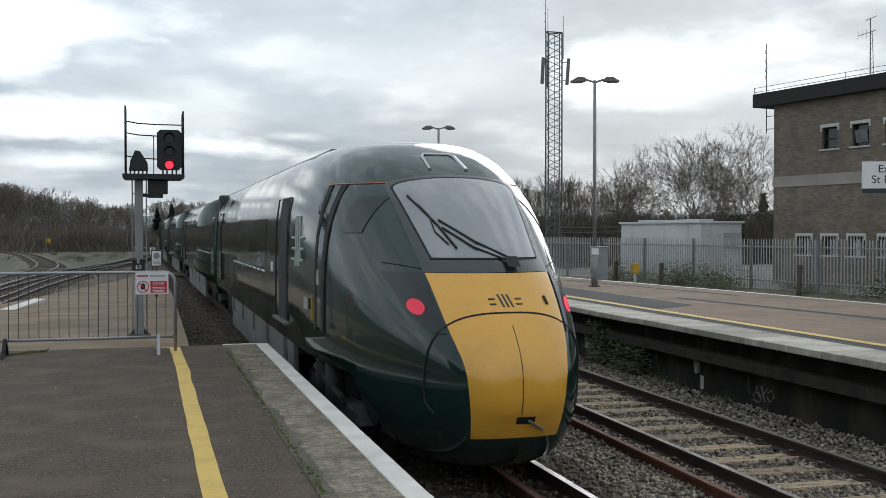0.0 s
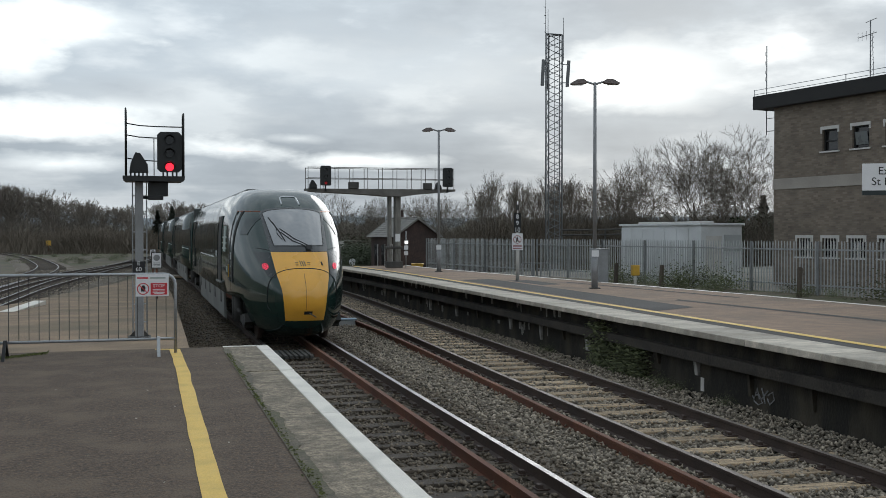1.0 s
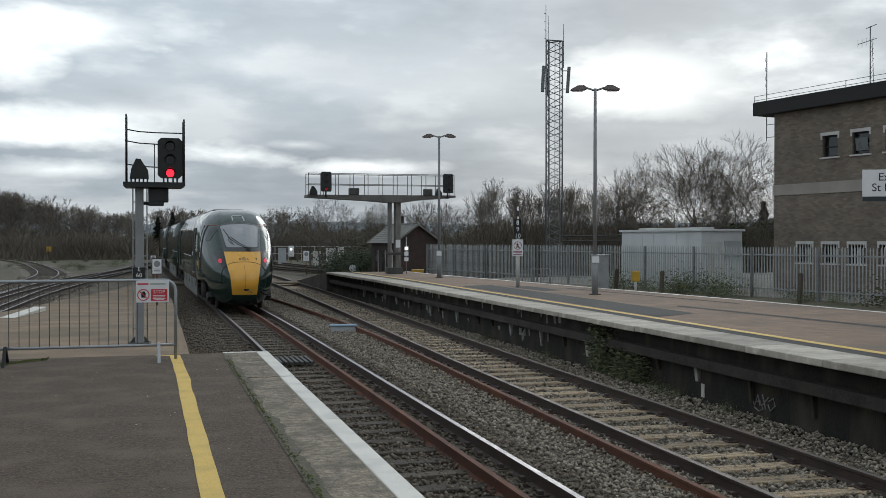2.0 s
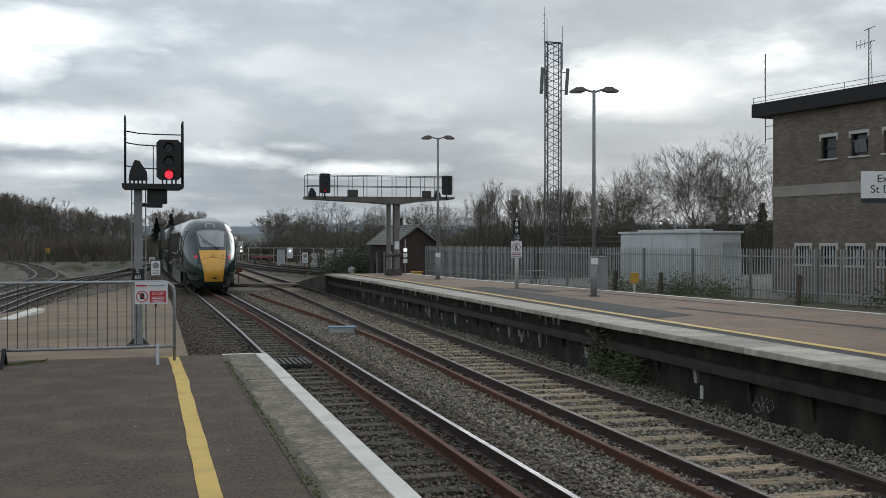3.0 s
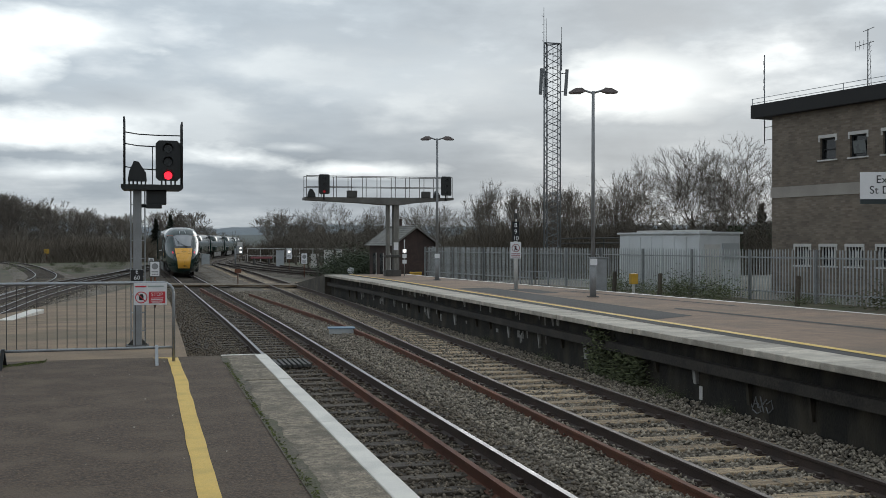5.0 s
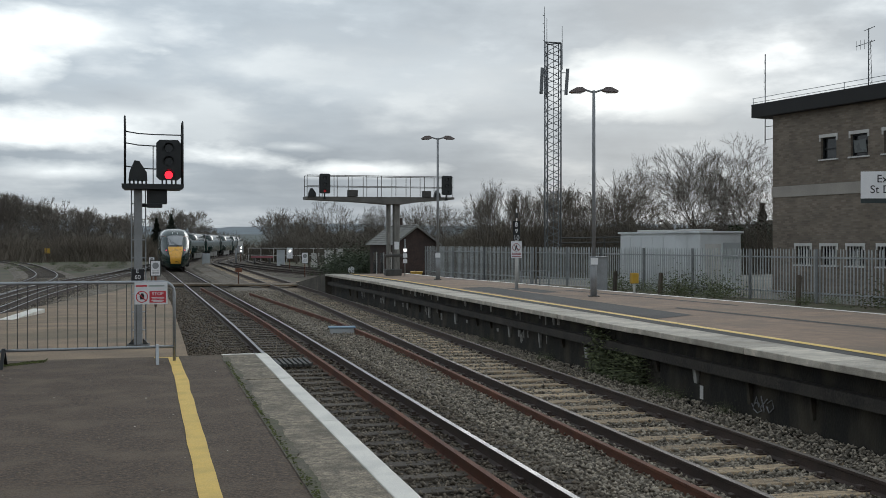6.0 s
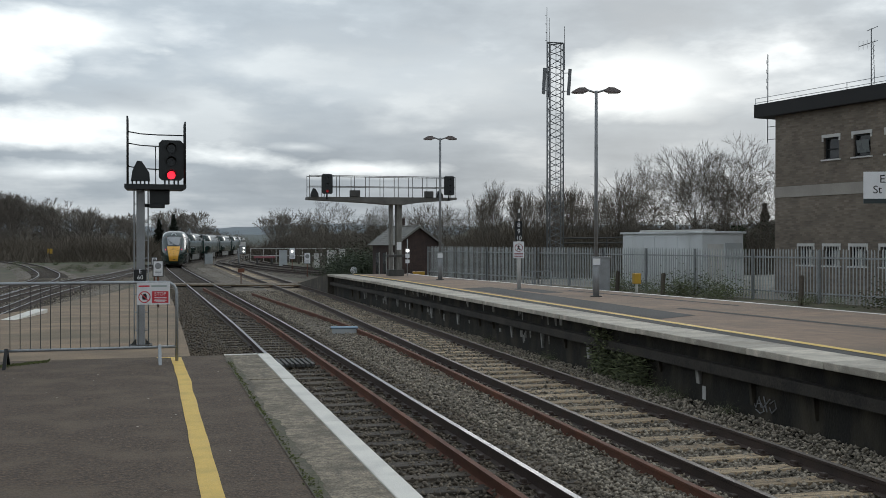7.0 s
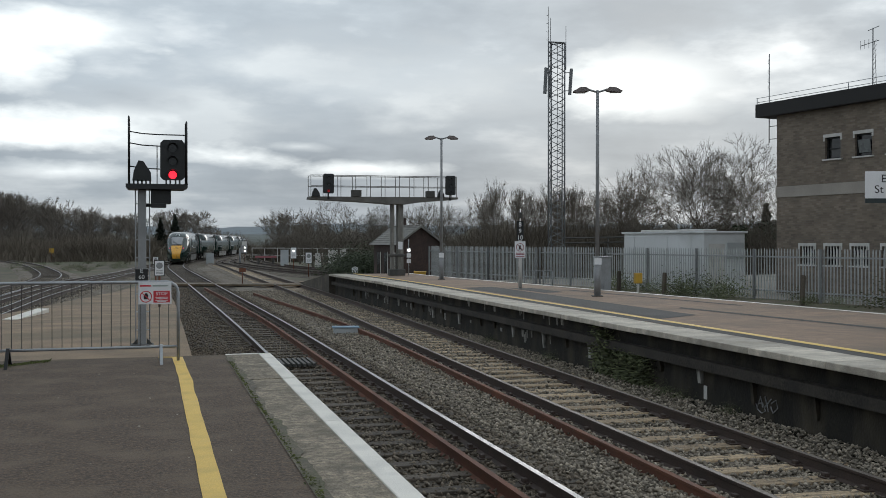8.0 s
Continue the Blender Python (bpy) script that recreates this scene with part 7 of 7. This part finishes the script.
def trunk_mesh(h, r):
    bm = bmesh.new()
    tube(bm, [(0, 0, -0.4), (0.02, 0, h * 0.4), (-0.02, 0.03, h)], r, n=7, r_end=r * 0.7)
    me = bpy.data.meshes.new("trunk")
    bm.to_mesh(me)
    bm.free()
    me.materials.append(M["bark"])
    return me


TRUNK = trunk_mesh(2.0, 0.17)
IVY = leaf_cloud_mesh("ivy", 41, 900, lambda r: ((lambda a, z, q: (cos(a) * q, sin(a) * q, z))(r.uniform(0, 6.28), r.uniform(0, 3.6), abs(r.gauss(0.35, 0.14)))), 0.10, "ivy")


def tree(mesh, x, y, z, s, rz, group, label, ivy=False):
    root = empty("tree", label, "tree", group=group)
    c = new("crown", mesh)
    c.parent = root
    t = new("trunk", TRUNK)
    t.parent = root
    if ivy:
        i = new("ivy", IVY)
        i.parent = root
        tagged(i, "dark green ivy on the trunk")
    root.matrix_world = pose(x, y, z, 0, 0, rz) @ Matrix.Diagonal((s, s, s, 1))


rt = random.Random(77)
GROUND = -1.28
# tall bare trees beside the control building
for k, (deg, dist, s) in enumerate(((35.2, 66, 0.90), (37.2, 62, 1.0), (39.4, 66, 0.92), (41.2, 60, 1.06), (43.4, 60, 1.12), (46.0, 64, 0.98), (47.6, 66, 0.85))):
    x, y = polar(deg, dist)
    tree((GRAND if k in (1, 3, 4) else TREES)[k % 3], x, y, GROUND, s, 77 * k, "bare trees by the building", "bare winter tree with ivy on its trunk", ivy=True)
# slender trees behind the yard
for i in range(34):
    deg = 24.8 + 10.6 * i / 33 + rt.uniform(-0.25, 0.25)
    x, y = polar(deg, rt.uniform(66, 88))
    tree(rt.choice(POPLARS), x, y, GROUND, rt.uniform(0.80, 1.02), rt.uniform(0, 360), "slender trees behind the yard", "slender bare tree with upright twigs")
# trees behind the hut and gantry
for i in range(20):
    deg = 10.6 + 14.0 * i / 19 + rt.uniform(-0.3, 0.3)
    x, y = polar(deg, rt.uniform(84, 112))
    tree(rt.choice(TREES), x, y, GROUND, rt.uniform(0.62, 0.88), rt.uniform(0, 360), "trees behind the hut", "bare spreading winter tree")
# far wood across the branch line
for i in range(44):
    deg = -11.0 + 10.3 * i / 43 + rt.uniform(-0.2, 0.2)
    x, y = polar(deg, rt.uniform(135, 185))
    tree(rt.choice(FARTREES), x, y, GROUND + 0.5, rt.uniform(0.92, 1.12) * (1.22 - 0.42 * i / 43), rt.uniform(0, 360), "far wood", "far bare tree in a brown wood")
for i in range(14):
    deg = 0.2 + 4.6 * i / 13
    x, y = polar(deg, rt.uniform(185, 240))
    tree(rt.choice(FARTREES), x, y, GROUND, rt.uniform(0.9, 1.35) * (1.0 if i < 11 else 0.7), rt.uniform(0, 360), "far wood", "far bare tree in a brown wood")
for i in range(8):
    deg = 8.8 + 2.6 * i / 7
    x, y = polar(deg, rt.uniform(110, 135))
    tree(rt.choice(FARTREES), x, y, GROUND, rt.uniform(0.65, 0.85), rt.uniform(0, 360), "far wood", "far bare tree in a brown wood")


def conifer_shape(r):
    z = r.random() ** 0.8
    q = (1 - z) * 1.5 * r.random() ** 0.5 * (0.75 + 0.25 * sin(z * 40))
    a = r.uniform(0, 2 * pi)
    return cos(a) * q, sin(a) * q, 0.6 + z * 8.5


CONIFER = leaf_cloud_mesh("foliage", 45, 3200, conifer_shape, 0.13, "conifer", 0.3)
for deg, dist, s in ((0.7, 160, 0.95), (1.7, 158, 1.05), (-0.5, 164, 0.9), (47.2, 72, 0.9), (45.2, 74, 0.8), (46.2, 80, 0.85)):
    x, y = polar(deg, dist)
    root_ = empty("conifer", "dark evergreen conifer among the bare trees", "tree", group="conifers")
    f_ = new("foliage", CONIFER)
    f_.parent = root_
    t_ = new("trunk", TRUNK)
    t_.parent = root_
    root_.matrix_world = pose(x, y, GROUND, 0, 0, rt.uniform(0, 360)) @ Matrix.Diagonal((s * 1.9, s * 1.9, s * 0.86, 1))


# ---- scrub and banks ----
THICKETS = [twig_clump_mesh("thicket", 51 + k, 420, 2.3, 3.2, "scrub", 0.02) for k in range(3)]
FARBUSH = [twig_clump_mesh("thicket", 56, 420, 2.3, 3.2, "scrub_hazed", 0.03), twig_clump_mesh("thicket", 58, 520, 2.6, 3.0, "scrub_hazed", 0.03)]
BUSHY = [leaf_cloud_mesh("thicket", 61 + k, 3600, lambda r: (r.gauss(0, 1.0), r.gauss(0, 1.0), abs(r.gauss(0.8, 0.7))), 0.07, "ivy") for k in range(2)]


def bank(name, deg0, deg1, d0, d1, h, mat, label, seed, n=60, rough=0.35):
    """A low overgrown bank of earth along an arc."""
    V, Fc = [], []
    prof = [(0, 0), (0.25, 0.55), (0.5, 0.95), (0.75, 1.0), (1.0, 0.9)]
    for i in range(n + 1):
        deg = deg0 + (deg1 - deg0) * i / n
        fade = min(1, 5 * min(i, n - i) / n + 0.1)
        for u, k in prof:
            x, y = polar(deg, d0 + (d1 - d0) * u)
            V.append((x, y, -1.30 + h * k * fade * (1 + rough * noise.noise((deg * 1.1 + seed, u * 2, 0)) + 0.25 * noise.noise((deg * 6, u * 6, seed)))))
    m = len(prof)
    for i in range(n):
        for j in range(m - 1):
            Fc.append((i * m + j, i * m + j + 1, (i + 1) * m + j + 1, (i + 1) * m + j))
    tagged(mesh_from(name, V, Fc, M[mat], smooth=True), label, "bank", kind="structure")


M["bank"] = material("overgrown_bank", (0.085, 0.070, 0.050), 1.0, var=0.4, scale=0.5, fine=4, bump=0.8, bump_dist=0.1, dirt=(0.075, 0.075, 0.05), dirt_amount=0.8, dirt_scale=0.25)
bank("scrub_bank", 17.5, 56, 84, 96, 4.6, "bank", "bank of brown winter scrub behind the yard", 3)
bank("scrub_bank", 8.6, 19, 118, 132, 4.6, "bank", "bank of brown winter scrub behind the hut", 5)
bank("scrub_bank", -13, -0.4, 172, 200, 5.5, "bank", "wooded brown slope across the branch line", 9)
bank("scrub_bank", -0.6, 6.0, 240, 270, 5.0, "bank", "wooded brown slope far along the line", 12)


def thickets(count, deg0, deg1, d0, d1, s0, s1, label, group, kinds):
    for i in range(count):
        deg = deg0 + (deg1 - deg0) * (i + rt.random()) / count
        x, y = polar(deg, rt.uniform(d0, d1))
        s = rt.uniform(s0, s1)
        ob = tagged(new("thicket", rt.choice(kinds)), label, "scrub", kind="stuff")
        ob.matrix_world = pose(x, y, GROUND, 0, 0, rt.uniform(0, 360)) @ Matrix.Diagonal((s * 1.3, s * 1.3, s, 1))


thickets(120, 24, 48, 62, 84, 1.2, 1.75, "thicket of bare brown stems", "thickets", THICKETS)
thickets(46, 16.0, 25, 86, 112, 1.0, 1.35, "thicket of bare brown stems", "thickets", THICKETS)
thickets(90, -11, -0.3, 122, 172, 1.0, 1.6, "brown thicket on the far slope", "thickets", FARBUSH)
thickets(40, -0.5, 6, 170, 235, 1.1, 1.9, "brown thicket along the line", "thickets", FARBUSH)
thickets(40, 8.8, 16.5, 112, 130, 1.2, 1.6, "thicket of bare brown stems", "thickets", THICKETS)
thickets(10, 42, 48, 66, 74, 1.2, 1.7, "dark ivy-grown undergrowth beneath the trees", "thickets", BUSHY)
thickets(7, 14.3, 16.4, 58, 66, 0.7, 1.0, "dark bramble bush beside the hut", "thickets", BUSHY)

# weeds along the fence and in the platform wall
WEED = [leaf_cloud_mesh("weed", 71 + k, 800, lambda r: (r.gauss(0, 0.42), r.gauss(0, 0.32), abs(r.gauss(0.24, 0.26))), 0.034, "weeds") for k in range(3)]


def weed(x, y, z, s, label="green weeds and brambles at the fence foot"):
    ob = tagged(new("weed", rt.choice(WEED)), label, "weeds", kind="stuff")
    ob.matrix_world = pose(x, y, z, 0, 0, rt.uniform(0, 360)) @ Matrix.Diagonal((s, s, s * 0.9, 1))


for i in range(26):
    y = 6.0 + 24.0 * rt.random()
    fx = 26.5 - 0.235 * y
    weed(*spot(fx - rt.uniform(0.1, 2.0), y), -0.46, rt.choice((0.5, 0.7, 0.9, 1.2)))
for x, y, s in ((21.6, 13.5, 1.3), (22.4, 11.0, 1.4), (19.6, 21.5, 1.0), (18.4, 22.5, 1.1)):
    weed(*spot(x, y), -0.46, s)
IVY_WALL = leaf_cloud_mesh("weed", 81, 620, lambda r: (r.gauss(0, 0.05), r.gauss(0, 0.16), r.uniform(-1.0, 0.0)), 0.035, "weeds")
for y, z, s in ((18.9, -0.1, 1.0), (18.6, -0.25, 0.9), (17.9, -0.45, 0.70), (17.5, -0.48, 0.65), (17.1, -0.5, 0.6)):
    ob = tagged(new("wall_weed", IVY_WALL), "green weeds growing from the platform wall", "weeds", kind="stuff")
    ob.matrix_world = pose(at_y(EDGE2, y) + 0.18, y, z) @ Matrix.Diagonal((1.2, 1.3, s, 1))
for y, s in ((16.1, 0.35), (15.5, 0.3), (14.0, 0.28), (21.5, 0.3), (25.7, 0.3)):
    weed(at_y(EDGE2, y) + 0.1, y, -1.1, s, "small weeds in the ballast by the wall")
for i in range(26):
    x, y = polar(rt.uniform(-9, -1.5), rt.uniform(80, 112))
    weed(x, y, GROUND, rt.uniform(0.5, 1.0), "low grass and weeds beside the branch line")
for i in range(14):
    x, y = polar(rt.uniform(13.5, 17), rt.uniform(46, 62))
    weed(x, y, GROUND, rt.uniform(0.5, 0.9), "low grass and weeds beside the siding")

# moss and grit along the joint of the coping
MOSS_M = material("green_moss", (0.075, 0.085, 0.022), 0.95, var=0.3, scale=20, fine=60, bump=0.3, per_island=0.4)
M["moss"] = MOSS_M


def moss_place(r):
    y = r.uniform(4.0, 13.5)
    patch = max(0.0, noise.noise((y * 1.3, 7.0, 0)))
    return 0.99 + r.gauss(0, 0.010 + 0.03 * patch), y, 0.012 + abs(r.gauss(0, 0.004))


moss = tagged(new("moss", leaf_cloud_mesh("moss", 91, 800, moss_place, 0.011, "moss", 0.3)), "green moss and grit in the coping joint", "moss", kind="stuff")
moss_end = tagged(new("moss", leaf_cloud_mesh("moss", 93, 1500, lambda r: ((lambda u: (-2.3 + 1.05 * u, 13.35 + 0.95 * u + r.gauss(0, 0.06 + 0.05 * (1 - u)), 0.008))(r.random())), 0.014, "moss", 0.3)), "green moss along a crack in the tarmac", "moss", kind="stuff")
GRIT = tagged(new("grit", leaf_cloud_mesh("grit", 92, 130, lambda r: (r.uniform(-4.5, 0.95), 4.2 + 10 * r.random() ** 1.3, 0.004), 0.009, "coping_far", 0.2)), "pale grit and litter scattered on the tarmac", "grit", kind="stuff")

# ---- far hills ----
def hills(name, deg0, deg1, dist, h, mat, label, seed, base=-5):
    V, Fc = [], []
    n = 120
    for i in range(n + 1):
        deg = deg0 + (deg1 - deg0) * i / n
        z = h * (0.75 + 0.35 * noise.noise((deg * 0.09 + seed, 0, 0)) + 0.06 * noise.noise((deg * 0.9, seed, 0)))
        for d, k in ((dist, 0.0), (dist * 1.15, 0.6), (dist * 1.4, 1.0), (dist * 1.8, 0.9)):
            x, y = polar(deg, d)
            V.append((x, y, base + (z - base) * k))
    for i in range(n):
        for j in range(3):
            Fc.append((i * 4 + j, i * 4 + j + 1, (i + 1) * 4 + j + 1, (i + 1) * 4 + j))
    tagged(mesh_from(name, V, Fc, M[mat], smooth=True), label, "hills", kind="structure")


hills("backdrop_hills", -40, 80, 1900, 78, "hill", "far hills coloured blue-grey for haze", 4.2)
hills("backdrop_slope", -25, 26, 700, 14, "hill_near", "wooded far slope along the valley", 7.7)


# ---- what moves ----
def along(s):
    """The point of the main line s metres of y ahead, on the rail heads."""
    return Vector((at_y(T1, s), s, RAIL))


NOSE_START, SPEED, GAIN = 8.66, 13.35, 0.09


def motions():
    steps = [i * 0.25 for i in range(33)]
    for k, car in enumerate(coaches):
        rows = []
        for t in steps:
            s = NOSE_START + SPEED * t + GAIN * t * t + k * CAR
            # the coach follows its bogies; its ends swing out on curves
            a, b = along(s + 3.4), along(s + CAR - 3.2)
            d = (b - a).normalized()
            p = a - d * 3.4
            rows.append((t, pose(p.x, p.y, p.z, 0, 0, -math.degrees(atan2(d.x, d.y)))))
        walk(car, rows)


motions()
